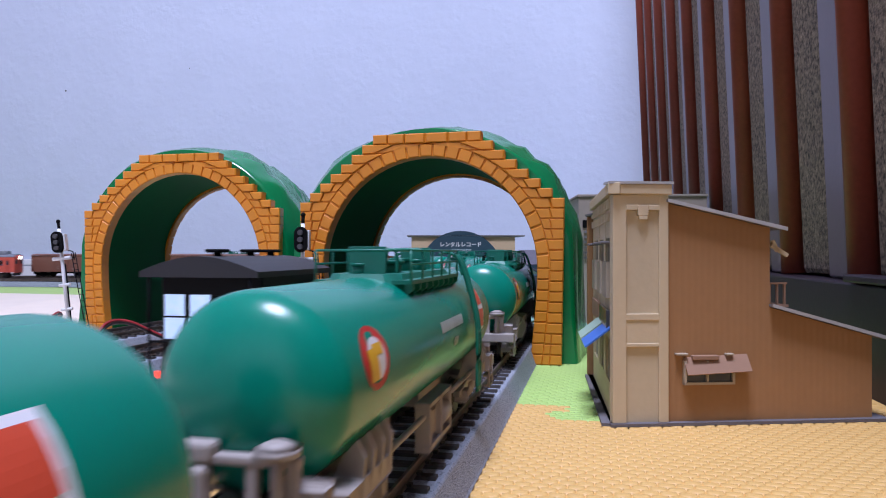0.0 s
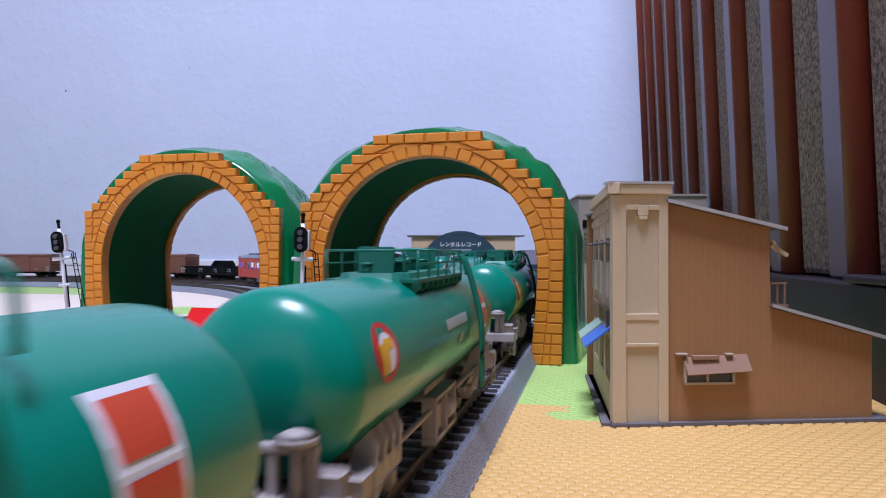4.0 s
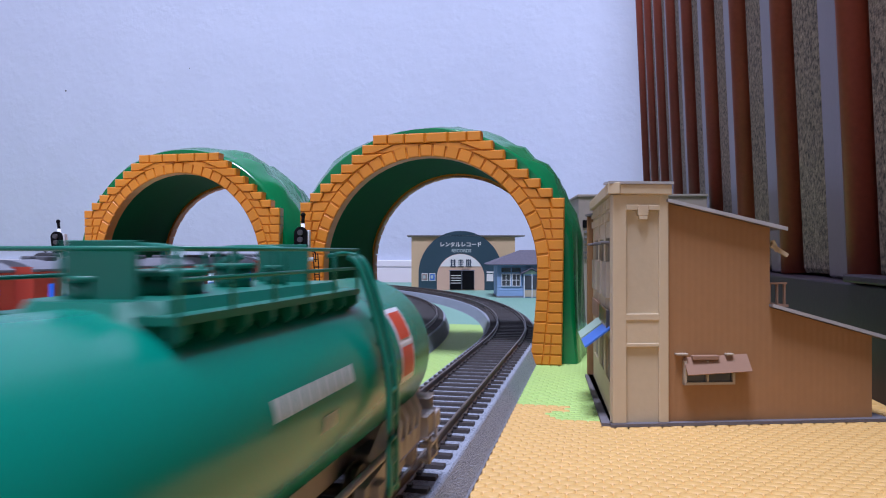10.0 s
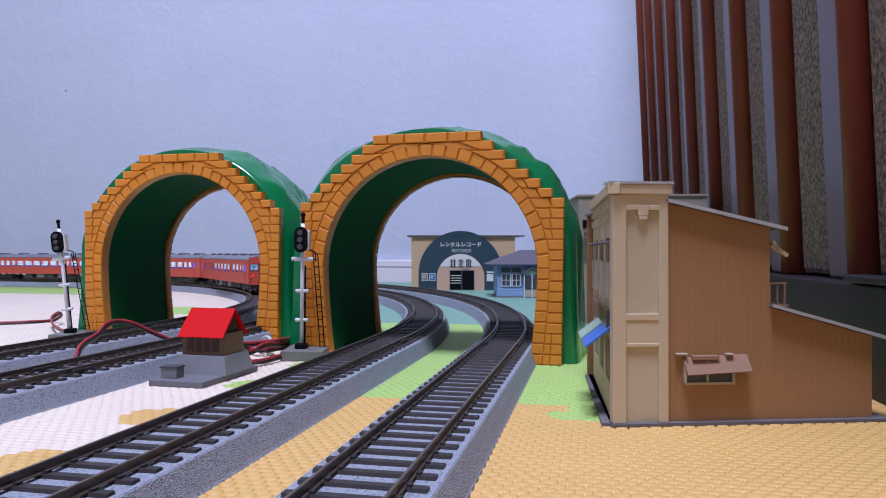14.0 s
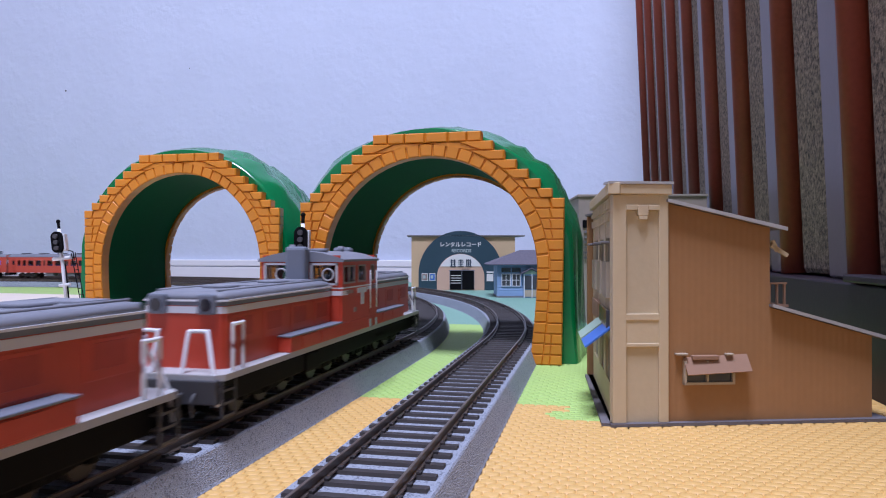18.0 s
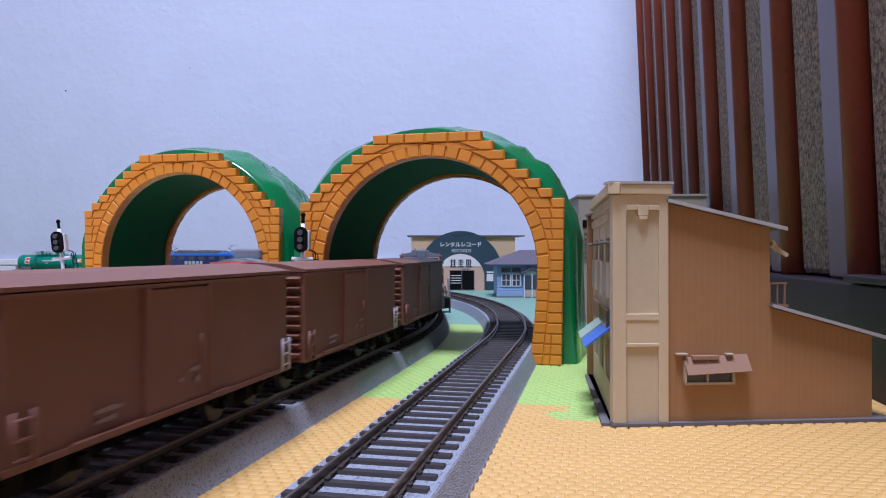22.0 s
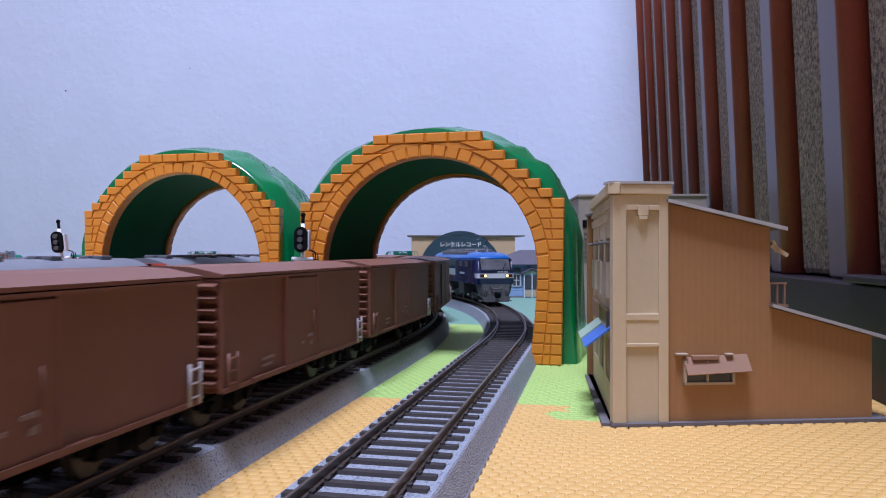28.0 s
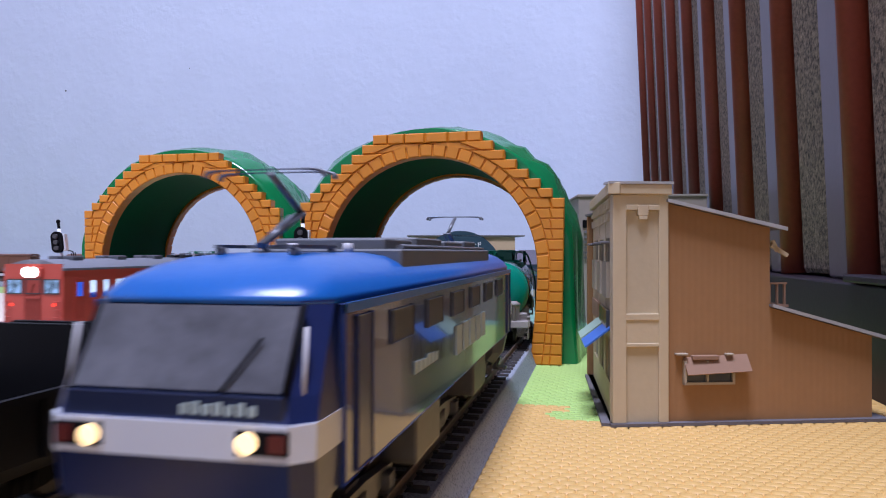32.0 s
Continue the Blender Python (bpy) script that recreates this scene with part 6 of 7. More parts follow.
    for x in (-1, 1):
        for y0, y1, nm in holes:
            w = cube(nm, cab, x * (CW - 0.0006), x * (CW - 0.0003), y0, y1, W0, W1, M_GLASS)
            bars_ = [(y0 - 0.0004, y1 + 0.0004, W0 - 0.0005, W0 + 0.0001), (y0 - 0.0004, y1 + 0.0004, W1 - 0.0001, W1 + 0.0005), (y0 - 0.0004, y0 + 0.0002, W0, W1), (y1 - 0.0002, y1 + 0.0004, W0, W1)]
            if y1 - y0 > 0.01:
                bars_.append(((y0 + y1) / 2 - 0.0002, (y0 + y1) / 2 + 0.0002, W0, W1))
            bm = bmesh.new()
            for a, b, c, d in bars_:
                box(bm, x * (CW - 0.0006), x * (CW + 0.0003), a, b, c, d)
            part("window_frame", bm, M_PINKGREY, w, "dull silver window frame")
        cube("stripe", cab, x * CW, x * (CW + 0.0002), CA, CB, 0.0308, 0.0313, M_WHITE)
        cube("stripe", cab, x * CW, x * (CW + 0.0002), CA, CA + 0.0055, 0.0284, 0.0301, M_BANDGREY)
        cube("stripe", cab, x * CW, x * (CW + 0.0002), 0.0010, 0.0118, 0.0284, 0.0304, M_BANDGREY)
        cube("stripe", cab, x * CW, x * (CW + 0.0002), 0.0050, 0.0088, 0.0238, 0.0284, M_BANDGREY)
        cube("stripe", cab, x * CW, x * (CW + 0.0002), 0.0130, CB, 0.0292, 0.0306, M_BANDGREY)
        cube("cab_door", cab, x * CW, x * (CW + 0.0002), 0.0158, 0.0228, 0.0190, 0.0325, M_DRED, 0.0001)
        for y in (0.0152, 0.0234):
            rod("door_rail", cab, (x * (CW + 0.0007), y, 0.0215), (x * (CW + 0.0007), y, 0.0368), 0.0003, M_WHITE, 6)
        bars("lettering", cab, x * (CW + 0.0001), -0.0120, -0.0040, 0.0288, 0.0014, 5, M_BOXTEXT)
        bars("lettering", cab, x * (CW + 0.0001), -0.0040, 0.0005, 0.0215, 0.0022, 1, M_BOXTEXT)
        e = CB if x > 0 else CA
        cube("stripe", cab, -CW, CW, e + x * 0.0004, e + x * 0.0006, 0.0284, 0.0301, M_BANDGREY)
        cube("stripe", cab, -CW, CW, e + x * 0.0004, e + x * 0.0006, 0.0308, 0.0313, M_WHITE)
        for x0 in (-0.0138, 0.0045):
            cube("end_window", cab, x0, x0 + 0.0093, e - 0.0002, e + 0.0002, 0.0328, 0.0395, M_GLASS)
            bm = bmesh.new()
            for a, b, c, d in ((x0 - 0.0007, x0 + 0.0100, 0.0321, 0.0329), (x0 - 0.0007, x0 + 0.0100, 0.0394, 0.0402), (x0 - 0.0007, x0 + 0.0002, 0.0321, 0.0402), (x0 + 0.0091, x0 + 0.0100, 0.0321, 0.0402)):
                box(bm, a, b, e - 0.0009, e + 0.0009, c, d)
            part("window_frame", bm, M_PALEGREY, cab, "silver window frame")
            bm = bmesh.new()
            c = x0 + 0.0062
            wire(bm, [(c + 0.0021 * math.cos(i * math.tau / 14), e + x * 0.0007, 0.0360 + 0.0021 * math.sin(i * math.tau / 14)) for i in range(15)], 0.0003, 6)
            part("clear_view_disc", bm, M_PALEGREY, cab, "round clear-view ring")
        cube("exhaust", t, -0.0040, 0.0040, min(e + x * 0.0010, e + x * 0.0060), max(e + x * 0.0010, e + x * 0.0060), 0.0330, 0.0462, M_STACK, 0.0012, "grey exhaust stack")
    cube("cab_interior", cab, -0.010, 0.010, CA + 0.006, CB - 0.010, 0.0190, 0.0310, M_UNDER, 0.0005, "grey control desks")
    return t


# ---------- electric locomotive ----------
def electric_locomotive():
    t = thing("electric_locomotive", "blue electric locomotive with a pale front band and two pantographs", "locomotive")
    HL = 0.094
    bm = bmesh.new()
    loft(bm, [(0.0105, 0.0162, HL - 0.0006, 0.0022), (0.0160, 0.0164, HL, 0.0022)])
    part("lower_body", bm, M_NAVY, t)
    bm = bmesh.new()
    loft(bm, [(0.0160, 0.0165, HL + 0.0002, 0.0022), (0.0202, 0.0165, HL + 0.0002, 0.0024)])
    part("front_band", bm, M_BANDGREY, t, "pale grey band round the body")
    bm = bmesh.new()
    loft(bm, [(0.0202, 0.0164, HL - 0.0003, 0.0024), (0.0235, 0.0163, HL - 0.0012, 0.0026), (0.0350, 0.0156, HL - 0.0068, 0.0030)])
    part("upper_body", bm, M_NAVY, t)
    bm = bmesh.new()
    loft(bm, [(0.0346, 0.0159, HL - 0.0062, 0.0036), (0.0355, 0.0158, HL - 0.0066, 0.0038), (0.0370, 0.0150, HL - 0.0085, 0.0042), (0.0386, 0.0132, HL - 0.0125, 0.0046), (0.0396, 0.0110, HL - 0.0165, 0.005), (0.0402, 0.0070, HL - 0.0230, 0.004)])
    part("roof", bm, M_BLUE, t, "bright blue roof", True)
    for s in (-1, 1):
        # long side panels over the pale band, keeping the band on the fronts
        cube("side_panel", t, s * 0.0163, s * 0.0168, -HL + 0.010, HL - 0.010, 0.0106, 0.0344, M_NAVYSIDE, 0.0002, "glossy dark blue side panel")
        cube("side_stripe", t, s * 0.0166, s * 0.0170, -HL + 0.010, HL - 0.010, 0.0332, 0.0346, M_BLUE)
        for y in (HL - 0.017, -HL + 0.017):
            cube("cab_door", t, s * 0.0166, s * 0.01705, y - 0.003, y + 0.003, 0.0112, 0.0325, M_NAVY, 0.0002)
        for k in range(6):
            y = -0.060 + k * 0.0225
            cube("side_grille", t, s * 0.0167, s * 0.0171, y, y + 0.012, 0.0262, 0.0318, M_DARK, 0.0002)
        for k in range(5):
            y = -0.024 + k * 0.0085
            cube("side_letter", t, s * 0.0168, s * 0.0172, y, y + 0.0058, 0.0165, 0.0232, M_PALE, 0.0, "pale block of side lettering")
        bars("lettering", t, s * 0.0169, 0.034, 0.052, 0.0185, 0.0022, 6, M_PALE)
        # front: windscreen, glazing bar, lamps, skirt, coupler
        bm = bmesh.new()
        ya, yb = HL - 0.0012, HL - 0.0066
        v = [(-0.0130, s * (ya + 0.0004), 0.0240), (0.0130, s * (ya + 0.0004), 0.0240), (0.0128, s * (yb + 0.0006), 0.0344), (-0.0128, s * (yb + 0.0006), 0.0344)]
        w = [(a, b - s * 0.0012, c) for a, b, c in v]
        vs = [bm.verts.new(p) for p in v + w]
        for q in ((0, 1, 2, 3), (7, 6, 5, 4), (0, 4, 5, 1), (1, 5, 6, 2), (2, 6, 7, 3), (3, 7, 4, 0)):
            bm.faces.new([vs[i] for i in q])
        bmesh.ops.recalc_face_normals(bm, faces=bm.faces[:])
        ws = part("windscreen", bm, M_SCREEN, t, "dark grey windscreen with painted reflections")
        for x in (-0.0135, 0.0131):
            rod("glazing_bar", ws, (x, s * (ya + 0.0005), 0.0236), (x, s * (yb + 0.0007), 0.0346), 0.00032, M_BLACK, 6)
        rod("wiper", ws, (-0.006, s * (ya + 0.0009), 0.0240), (-0.0095, s * (ya - 0.0022), 0.0305), 0.0002, M_BLACK, 5)
        cube("dark_panel", t, -0.0135, 0.0135, s * (HL - 0.0009) - 0.0005, s * (HL - 0.0009) + 0.0005, 0.0204, 0.0236, M_DARKBLUE, 0.0002)
        bars("front_number", t, s * (HL - 0.0003), -0.0105 if s > 0 else 0.001, -0.001 if s > 0 else 0.0105, 0.0211, 0.0016, 7, M_PALE, "y", s * 0.0002)
        for x in (-1, 1):
            cube("lamp_recess", t, x * 0.0112 - 0.0031, x * 0.0112 + 0.0031, s * (HL + 0.0001) - 0.0003, s * (HL + 0.0001) + 0.0003, 0.0168, 0.0196, M_BLACK, 0.0002)
            rod("headlight", t, (x * 0.0096, s * HL, 0.0182), (x * 0.0096, s * (HL + 0.0008), 0.0182), 0.00125, M_HEAD if s > 0 else M_LENS, 16, "glowing warm headlight" if s > 0 else "unlit lamp")
            cube("tail_lens", t, x * 0.0130 - 0.0010, x * 0.0130 + 0.0010, s * (HL + 0.0002) - 0.0003, s * (HL + 0.0002) + 0.0003, 0.0172, 0.0192, M_TAILOFF)
            rod("corner_rail", t, (x * 0.0148, s * (HL - 0.0022), 0.0208), (x * 0.0146, s * (HL - 0.0040), 0.0320), 0.0003, M_PALEGREY, 5)
        bm = bmesh.new()
        loft(bm, [(0.0030, 0.0095, 0.006, 0.003, s * (HL - 0.0065)), (0.0062, 0.0138, 0.006, 0.003, s * (HL - 0.0065)), (0.0108, 0.0155, 0.0062, 0.003, s * (HL - 0.0068))])
        sk = part("skirt", bm, M_SKIRT, t, "grey front skirt")
        bm = bmesh.new()
        prism(bm, [(-0.011, 0.0016), (-0.0125, 0.0046), (0.0125, 0.0046), (0.011, 0.0016)], s * (HL - 0.0030), s * (HL + 0.0012))
        part("snow_plough", bm, M_SKIRT, sk)
        bm = bmesh.new()
        wire(bm, [(-0.0052, s * (HL + 0.0003), 0.0102), (-0.0035, s * (HL + 0.0010), 0.0086), (0.0035, s * (HL + 0.0010), 0.0086), (0.0052, s * (HL + 0.0003), 0.0102)], 0.0004, 6)
        part("hose_loop", bm, M_SKIRT, sk)
        for x in (-0.0105, -0.0085, 0.0085, 0.0105):
            bm = bmesh.new()
            wire(bm, [(x, s * (HL - 0.0006), 0.0086), (x * 1.02, s * (HL + 0.0012), 0.0072), (x, s * (HL + 0.0004), 0.0042)], 0.0004, 6)
            part("brake_hose", bm, M_DARK, sk)
        bm = bmesh.new()
        cyl(bm, (0, s * (HL - 0.001), 0.0058), (0, s * (HL + 0.0046), 0.0058), 0.0013, n=10)
        box(bm, -0.0026, 0.0026, s * (HL + 0.0046) - 0.0014, s * (HL + 0.0046) + 0.0014, 0.0042, 0.0068, 0.0008)
        part("coupler", bm, M_BLACK, t, "black knuckle coupler")
        for x in (-1, 1):
            bm = bmesh.new()
            box(bm, x * 0.0108, x * 0.0146, s * (HL - 0.003) - 0.002, s * (HL - 0.003) + 0.002, 0.0020, 0.0028)
            box(bm, x * 0.0108, x * 0.0113, s * (HL - 0.003) - 0.002, s * (HL - 0.003) + 0.002, 0.0020, 0.0060)
            part("step", bm, M_SKIRT, t)
        bogie(t, s * 0.060, 0.028, M_SKIRT)
    bogie(t, 0, 0.026, M_SKIRT)
    for y in (-0.032, 0.030):
        cube("underfloor_box", t, -0.0145, 0.0145, y - 0.010, y + 0.010, 0.0045, 0.0105, M_SKIRT, 0.0006)
    # roof gear
    for y0, y1, h in ((-0.048, -0.030, 0.0024), (-0.026, -0.004, 0.0020), (0.000, 0.024, 0.0024), (0.028, 0.046, 0.0018)):
        cube("roof_hood", t, -0.0105, 0.0105, y0, y1, 0.0395, 0.0416 + h * 1.5, M_ROOFGEAR, 0.0006)
    cube("roof_deck", t, -0.0140, 0.0140, -0.052, 0.048, 0.0372, 0.0412, M_ROOFGEAR, 0.0006, "grey roof equipment deck")
    for x in (-0.0125, 0.0125):
        rod("roof_conduit", t, (x, -0.048, 0.0418), (x, 0.044, 0.0418), 0.0007, M_PANTO, 8)
    for y in (-0.050, 0.050):
        for x in (-0.005, 0.005):
            rod("insulator", t, (x, y, 0.0398), (x, y, 0.0428), 0.0009, M_PALEGREY, 10)
    for s in (-1, 1):
        y = s * 0.066
        bm = bmesh.new()
        for x in (-0.0055, 0.0055):
            box(bm, x - 0.0005, x + 0.0005, y - 0.008, y + 0.008, 0.0412, 0.0420)
            for yy in (-0.007, 0.007):
                cyl(bm, (x, y + yy, 0.0396), (x, y + yy, 0.0414), 0.0008, n=8)
        box(bm, -0.0055, 0.0055, y - 0.0006, y + 0.0006, 0.0412, 0.0420)
        pt = part("pantograph", bm, M_PANTO, t, "raised single-arm pantograph")
        bm = bmesh.new()
        cyl(bm, (0, y + s * 0.006, 0.0418), (0, y - s * 0.008, 0.0505), 0.0008, n=8)
        cyl(bm, (0, y - s * 0.008, 0.0505), (0, y + s * 0.003, 0.0590), 0.0006, n=8)
        cyl(bm, (0.0016, y + s * 0.004, 0.0418), (0.0016, y - s * 0.0075, 0.0500), 0.0003, n=6)
        part("arm", bm, M_PANTO, pt)
        for dy in (-0.002, 0.002):
            bm = bmesh.new()
            wire(bm, [(-0.0092, y + s * 0.003 + dy, 0.0578), (-0.0070, y + s * 0.003 + dy, 0.0596), (0.0070, y + s * 0.003 + dy, 0.0596), (0.0092, y + s * 0.003 + dy, 0.0578)], 0.00045, 6)
            part("contact_strip", bm, M_PANTO, pt)
    restack(t, (0, 0.003, 0.0105, 0.0160, 0.0202, 0.0346, 0.0402, 0.0596), (0, 0.003, 0.0165, 0.0218, 0.0258, 0.0382, 0.0442, 0.0560))
    return t


# ---------- diesel railcar ----------
def railcar(ln, lit, cab_front, cab_rear, group, cooler):
    t = thing("railcar", "vermilion diesel railcar with a grey roof and " + ("lit windows" if lit else "unlit windows"), "railcar", group=group)
    H, W, Z0, Z1 = ln / 2 - 0.003, 0.0160, 0.0098, 0.0355
    zw0, zw1 = 0.0213, 0.0300
    # window plan along the side, in shares of the length
    wins, doors = [], []
    y = -0.86
    pattern = [0.055, 0.055, 0.10, 0.10, 0.03, 0.10, 0.10, 0.10, 0.10, 0.10, 0.10, 0.055, 0.055, 0.055, 0.055]
    total = sum(pattern) + 0.042 * (len(pattern) - 1)
    scale_ = 1.66 / total
    y = -0.83
    for w in pattern:
        wins.append((y * H, (y + w * scale_) * H))
        y += (w + 0.042) * scale_
    bm = bmesh.new()
    for s in (-1, 1):
        box(bm, s * (W - 0.0007), s * W, -H, H, Z0, zw0)
        box(bm, s * (W - 0.0007), s * W, -H, H, zw1, Z1)
        edges = [-H] + [v for w in wins for v in w] + [H]
        for a, b in zip(edges[::2], edges[1::2]):
            box(bm, s * (W - 0.0007), s * W, a, b, zw0, zw1)
        e = s * H
        cabend = cab_front if s > 0 else cab_rear
        if cabend:
            box(bm, -W + 0.0007, W - 0.0007, e - 0.0004, e + 0.0004, Z0 - 0.001, 0.0245)
            box(bm, -W + 0.0007, W - 0.0007, e - 0.0004, e + 0.0004, 0.0308, Z1 + 0.003)
            for x0, x1 in ((-W + 0.0007, -0.0140), (-0.0060, -0.0040), (0.0040, 0.0060), (0.0140, W - 0.0007)):
                box(bm, x0, x1, e - 0.0004, e + 0.0004, 0.0245, 0.0308)
        else:
            box(bm, -W + 0.0007, W - 0.0007, e - 0.0004, e + 0.0004, Z0, Z1 + 0.002)
    box(bm, -W + 0.0007, W - 0.0007, -H, H, Z0, Z0 + 0.001)
    body = part("body", bm, M_RED, t)
    bm = bmesh.new()
    arc = [(-W - 0.0003 + (2 * W + 0.0006) * i / 14, Z1 + 0.0052 * math.sin(math.pi * (0.03 + 0.94 * i / 14)) ** 0.75) for i in range(15)]
    prism(bm, arc + [(W + 0.0003, Z1 - 0.0002), (-W - 0.0003, Z1 - 0.0002)], -H - 0.0002, H + 0.0002)
    part("roof", bm, M_ROOFGREY, t, "matt grey roof")
    pane = M_LITPANE if lit else M_DARKPANE
    for s in (-1, 1):
        for a, b in wins:
            cube("window", body, s * (W - 0.0006), s * (W - 0.0002), a, b, zw0, zw1, M_CLEAR)
        cube("rain_strip", body, s * W, s * (W + 0.0003), -H, H, Z1 - 0.0010, Z1 - 0.0004, M_RED)
        cube("waist_strip", body, s * W, s * (W + 0.00025), -H, H, zw0 - 0.0016, zw0 - 0.0010, M_RED)
        for yy in (-0.90 * H, 0.90 * H):
            cube("door_leaf", body, s * (W - 0.0001), s * (W + 0.0003), yy - 0.0035, yy + 0.0035, 0.0115, 0.0318, M_RED2, 0.0001)
            cube("door_window", body, s * (W + 0.0001), s * (W + 0.0004), yy - 0.0020, yy + 0.0020, 0.0225, 0.0295, M_DARKPANE if not lit else M_BLUEPANE)
        cube("seat_row", body, s * 0.0045, s * 0.0145, -0.84 * H, 0.84 * H, 0.0140, 0.0229, M_SEAT if lit else M_SEATDARK, 0.0006, "row of blue seats")
    cube("interior_panel", body, -0.0020, 0.0020, -0.90 * H, 0.90 * H, 0.0110, 0.0350, M_INTLIT if lit else M_INTDARK, 0.0, "glowing panel in place of saloon lamps" if lit else "dim saloon")
    for k in range(6):
        yy = -0.80 * H + k * 0.32 * H
        bm = bmesh.new()
        for x in (-0.0042, 0.0042):
            box(bm, x - 0.0030, x + 0.0030, yy - 0.0042, yy + 0.0042, Z1 + 0.0040, Z1 + 0.0068, 0.0007)
        part("roof_vent", bm, M_VENT, t)
    if cooler:
        cube("roof_cooler", t, -0.0085, 0.0085, 0.52 * H, 0.86 * H, Z1 + 0.0042, Z1 + 0.0105, M_ROOFGREY, 0.0012, "grey roof cooler")
    for s in (-1, 1):
        e = s * H
        if (cab_front if s > 0 else cab_rear):
            for x0, x1 in ((-0.0140, -0.0060), (-0.0040, 0.0040), (0.0060, 0.0140)):
                w = cube("cab_window", body, x0, x1, e - 0.0002, e + 0.0002, 0.0245, 0.0308, M_LITPANE if lit else M_SCREEN)
                bm = bmesh.new()
                for a, b, c, d in ((x0 - 0.0004, x1 + 0.0004, 0.0240, 0.0246), (x0 - 0.0004, x1 + 0.0004, 0.0307, 0.0313), (x0 - 0.0004, x0 + 0.0002, 0.0242, 0.0311), (x1 - 0.0002, x1 + 0.0004, 0.0242, 0.0311)):
                    box(bm, a, b, e - 0.0007, e + 0.0007, c, d)
                part("window_rubber", bm, M_DARK, w, "dark rubber window surround")
                rod("wiper", w, (x0 + 0.003, e + s * 0.0006, 0.0246), (x0 + 0.0046, e + s * 0.0006, 0.0290), 0.0002, M_BLACK, 5)
            cube("number_plate_box", body, -0.0035, 0.0035, min(e, e + s * 0.0008), max(e, e + s * 0.0008), 0.0217, 0.0232, M_RED2, 0.0002)
            bm = bmesh.new()
            box(bm, -0.0060, 0.0060, min(e, e + s * 0.0022), max(e, e + s * 0.0022), 0.0318, 0.0372, 0.0012)
            lb = part("lamp_housing", bm, M_RED, body)
            for x in (-0.0016, 0.0016):
                rod("headlight", lb, (x, e + s * 0.0020, 0.0346), (x, e + s * 0.0027, 0.0346), 0.0025, M_HEADCOOL if (lit or s > 0) else M_LENS, 16, "glowing white headlight")
            for x in (-0.0115, 0.0115):
                rod("marker_lamp", body, (x, e + s * 0.0003, 0.0190), (x, e + s * 0.0010, 0.0190), 0.0007, M_TAIL if s < 0 else M_TAILOFF, 10, "small red marker lamp")
            for z in (0.0130, 0.0165, 0.0205):
                for x in (-1, 1):
                    rod("grab_iron", body, (x * 0.0118, e + s * 0.0009, z), (x * 0.0150, e + s * 0.0009, z), 0.0003, M_RED2, 5)
            cube("gangway_door", body, -0.0046, 0.0046, e - 0.0002, e + s * 0.0006 + 0.0002, 0.0105, 0.0318, M_RED2, 0.0002)
        else:
            bm = bmesh.new()
            for z0, z1, b in ((0.0100, 0.0372, 0.0068),):
                box(bm, -b, b, min(e, e + s * 0.0026), max(e, e + s * 0.0026), z0, z1, 0.0006)
                box(bm, -b + 0.0012, b - 0.0012, min(e + s * 0.0024, e + s * 0.0032), max(e + s * 0.0024, e + s * 0.0032), z0 + 0.001, z1 - 0.001)
            part("gangway", bm, M_BLACK, t, "black rubber gangway")
        cube("coupling_gear", t, -0.0040, 0.0040, min(e, e + s * 0.0030), max(e, e + s * 0.0030), 0.0052, 0.0092, M_BLACK, 0.0006)
        bogie(t, s * (H - 0.032), 0.026, M_DARK)
        if (cab_front if s > 0 else cab_rear):
            bm = bmesh.new()
            prism(bm, [(-0.0130, 0.0042), (-0.0140, 0.0092), (0.0140, 0.0092), (0.0130, 0.0042)], e - s * 0.004, e - s * 0.0028)
            part("cowcatcher", bm, M_DARK, t)
    for k, (yy, w) in enumerate(((-0.030, 0.016), (-0.008, 0.012), (0.010, 0.014), (0.032, 0.012))):
        for s in (-1, 1):
            cube("underfloor_box", t, s * 0.0055, s * 0.0145, yy - w / 2, yy + w / 2, 0.0042, 0.0098, M_UNDER if (k + s) % 2 else M_DARK, 0.0005)
    return t


# ---- trains on their tracks ----
# track -> way of running, time of one lap, and where along the track the train's mark is, by seconds from its passing time
RUNS = {
    1: (-1, 36.5, [(-12.8, 1.79), (-12.2, 1.692), (-11, 1.494), (-9.8, 1.31), (-7, 0.97), (-4.5, 0.675), (-3.9, 0.59), (-3, 0.468), (-2, 0.352), (-1.6, 0.288), (-1.2, 0.227), (-0.7, 0.160), (-0.4, 0.1205), (0, 0.0720), (0.4, 0.0243), (0.67, -0.0078), (1, -0.0490)]),
    2: (1, 35.1, [(-1.5, 0.006), (-0.85, 0.0855), (-0.5, 0.128), (0, 0.19), (0.5, 0.2545), (1, 0.3175), (2.2, 0.475), (6.25, 1.13), (8.2, 1.33), (10, 1.58)]),
    3: (-1, 17.27, [(-5.2, 1.575), (-4.5, 1.435), (-4.2, 1.376), (-3.9, 1.320), (-2.7, 1.045), (-1.2, 0.66), (-0.2, 0.365), (0, 0.322), (0.4, 0.236), (1.0, 0.106), (1.8, -0.067)]),
    4: (1, 20.4, [(-6.0, -0.599), (-4.5, -0.3635), (-3.0, -0.128), (-1.0, 0.186), (0, 0.343), (0.08, 0.3555), (0.48, 0.424), (0.88, 0.500), (1.28, 0.572), (1.68, 0.646), (2.08, 0.722), (2.48, 0.80), (4.58, 1.20), (6.5, 1.56)]),
}


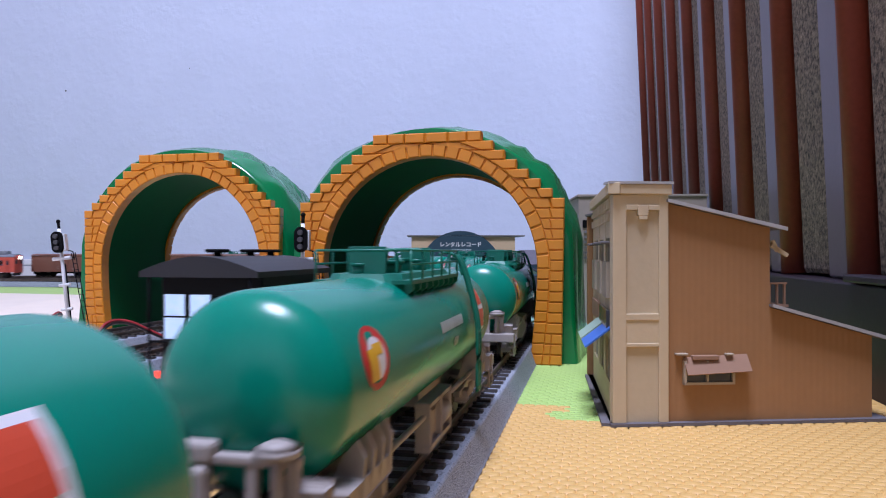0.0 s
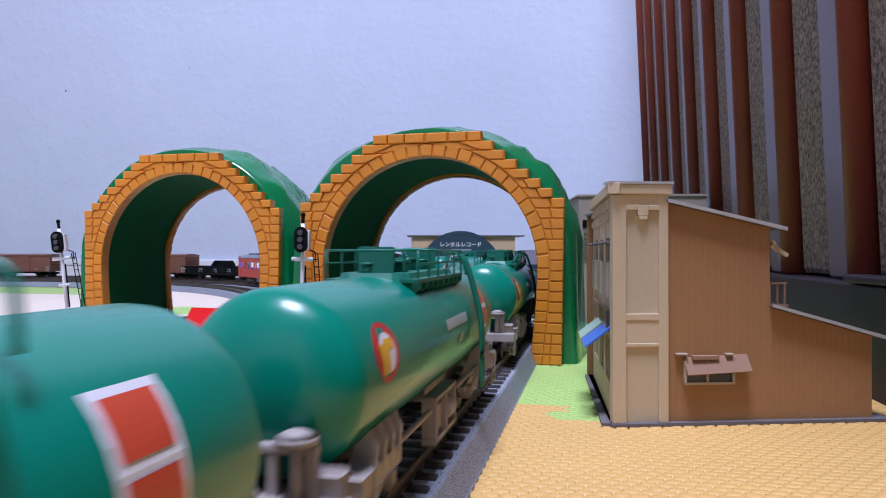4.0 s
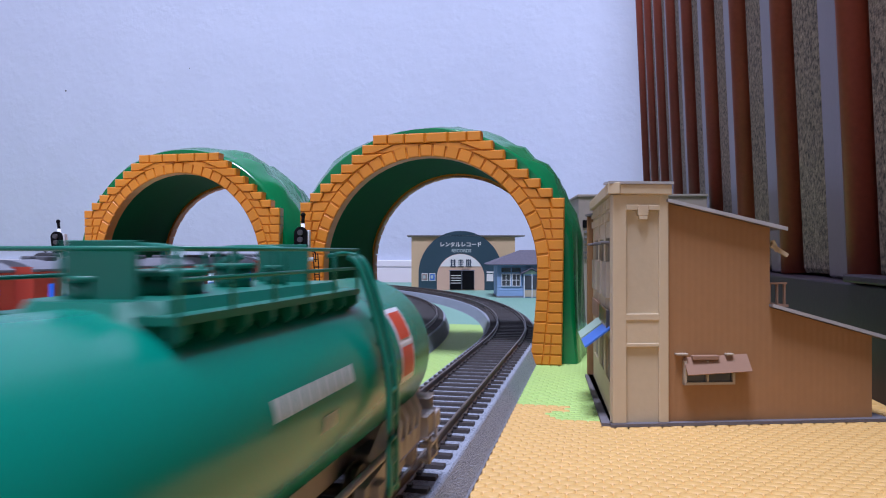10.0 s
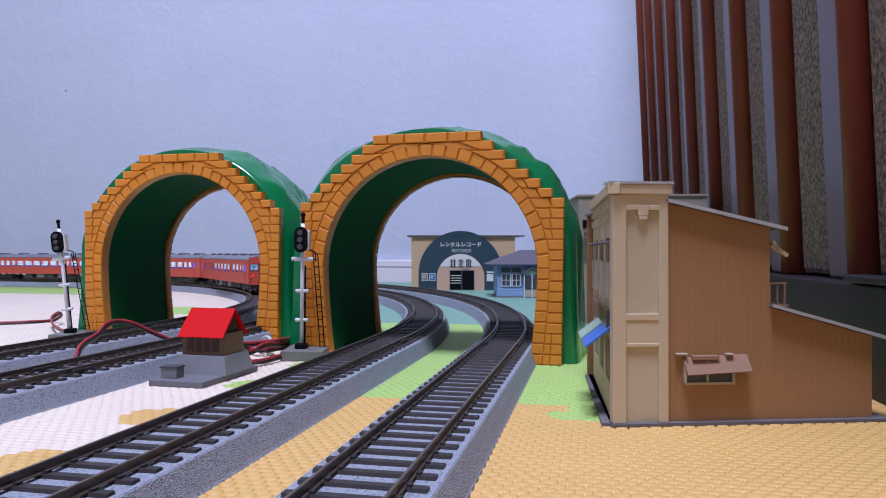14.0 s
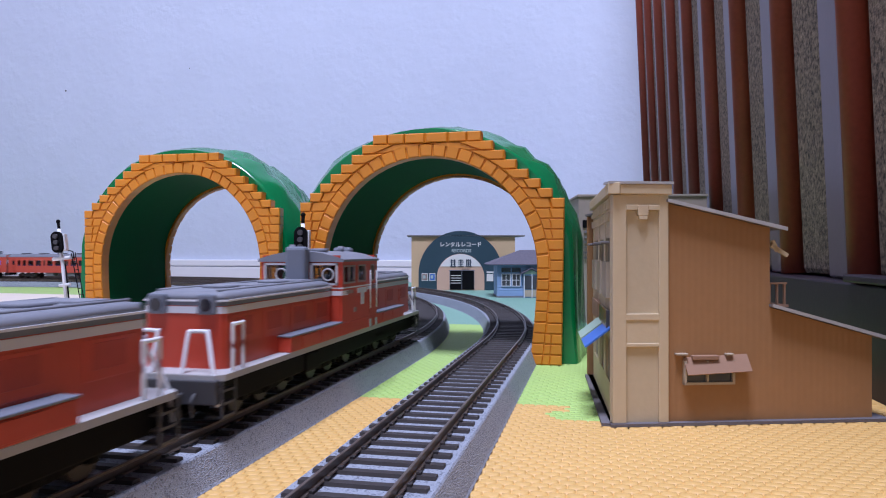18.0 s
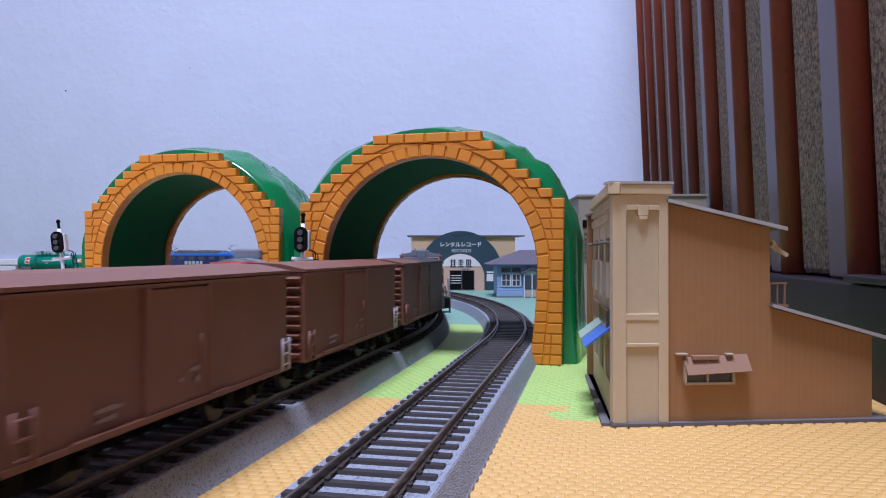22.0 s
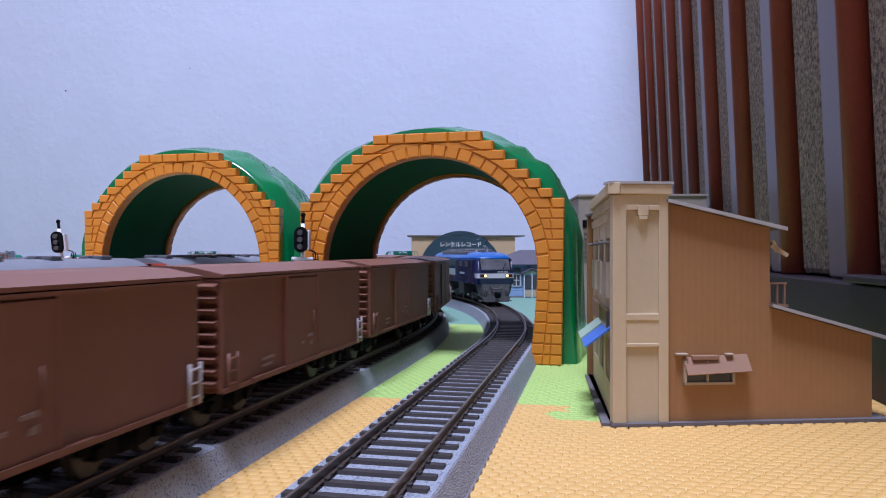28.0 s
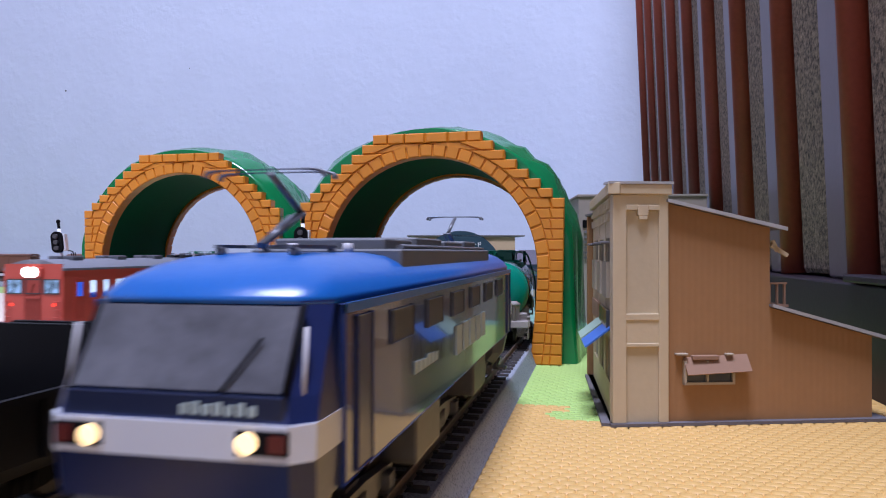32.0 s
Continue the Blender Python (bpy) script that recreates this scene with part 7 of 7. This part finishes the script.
def mark(k, t):
    """Place along track k at t seconds from the mark's passing time."""
    way, lap, rows = RUNS[k]
    rows = rows + [(rows[0][0] + lap, rows[0][1] + way * length(k))]
    laps = math.floor((t - rows[0][0]) / lap)
    t -= laps * lap
    ts, ss = [r[0] for r in rows], [r[1] for r in rows]
    n = len(ts)
    i = max(j for j in range(n - 1) if ts[j] <= t + 1e-9)
    def slope(j):
        if j in (0, n - 1):
            a, b = (ss[1] - ss[0]) / (ts[1] - ts[0]), (ss[-1] - ss[-2]) / (ts[-1] - ts[-2])
            return (a + b) / 2
        return (ss[j + 1] - ss[j - 1]) / (ts[j + 1] - ts[j - 1])
    h = ts[i + 1] - ts[i]
    u = (t - ts[i]) / h
    a, b = slope(i) * h, slope(i + 1) * h
    return (ss[i] * (2 * u ** 3 - 3 * u * u + 1) + a * (u ** 3 - 2 * u * u + u) + ss[i + 1] * (3 * u * u - 2 * u ** 3) + b * (u ** 3 - u * u)) + laps * way * length(k)


def place(k, way, s, ln):
    """The pose of a vehicle whose middle is at s on track k; its front looks along the way that it runs."""
    a, b = on_track(k, s - way * ln * 0.33), on_track(k, s + way * ln * 0.33)
    return pose((a[0] + b[0]) / 2, (a[1] + b[1]) / 2, RAIL, 0, 0, math.degrees(math.atan2(b[1] - a[1], b[0] - a[0])) - 90)


FLEET = []       # (thing, track, length, time at which its mark passes, how far its middle lies behind the mark)


def copies(first, n):
    return [first] + [copy_thing(first, Matrix()) for i in range(n - 1)]


FLEET.append((electric_locomotive(), 1, 0.19, 31.98, 0.094))
# the tank train runs a little unevenly; these are the passing times of its wagons
TANK_TIMES = (-2.040, -0.705, 0.645, 2.005, 3.384, 4.690, 6.018, 7.319, 8.660, 9.990)
for car, passing in zip(copies(tank_wagon(), 10), TANK_TIMES):
    FLEET.append((car, 1, 0.165, passing + 36.5, 0.0))
for i, car in enumerate(copies(diesel_locomotive(), 2)):
    FLEET.append((car, 2, 0.205, 17.457 + 1.783 * i, 0.0))
for i, car in enumerate(copies(boxcar(False), 10) + copies(boxcar(True), 2)):
    FLEET.append((car, 2, 0.112, 20.57 + 0.911 * i, 0.0))
for i, car in enumerate(copies(hopper_wagon(), 5)):
    FLEET.append((car, 2, 0.094, 31.42 + 0.765 * i, 0.0))
FLEET.append((caboose(), 2, 0.066, 35.02, 0.0))
FLEET.append((railcar(0.222, False, True, False, "short railcar train", True), 3, 0.222, 5.70, -0.1125))
FLEET.append((railcar(0.222, True, True, True, "short railcar train", True), 3, 0.222, 5.70, 0.1125))
FLEET.append((railcar(0.232, True, True, False, "long railcar train", False), 4, 0.232, 11.96, -0.1165 - 3 * 0.235))
for i, car in enumerate(copies(railcar(0.232, True, False, False, "long railcar train", False), 2)):
    FLEET.append((car, 4, 0.232, 11.96, -0.1165 - (2 - i) * 0.235))
FLEET.append((railcar(0.232, True, False, True, "long railcar train", False), 4, 0.232, 11.96, -0.1165))


def motions():
    for car, k, ln, passing, behind in FLEET:
        way = RUNS[k][0]
        walk(car, [(i * 0.32, place(k, way, mark(k, i * 0.32 - passing) - way * behind, ln)) for i in range(101)])


sleepers()
motions()
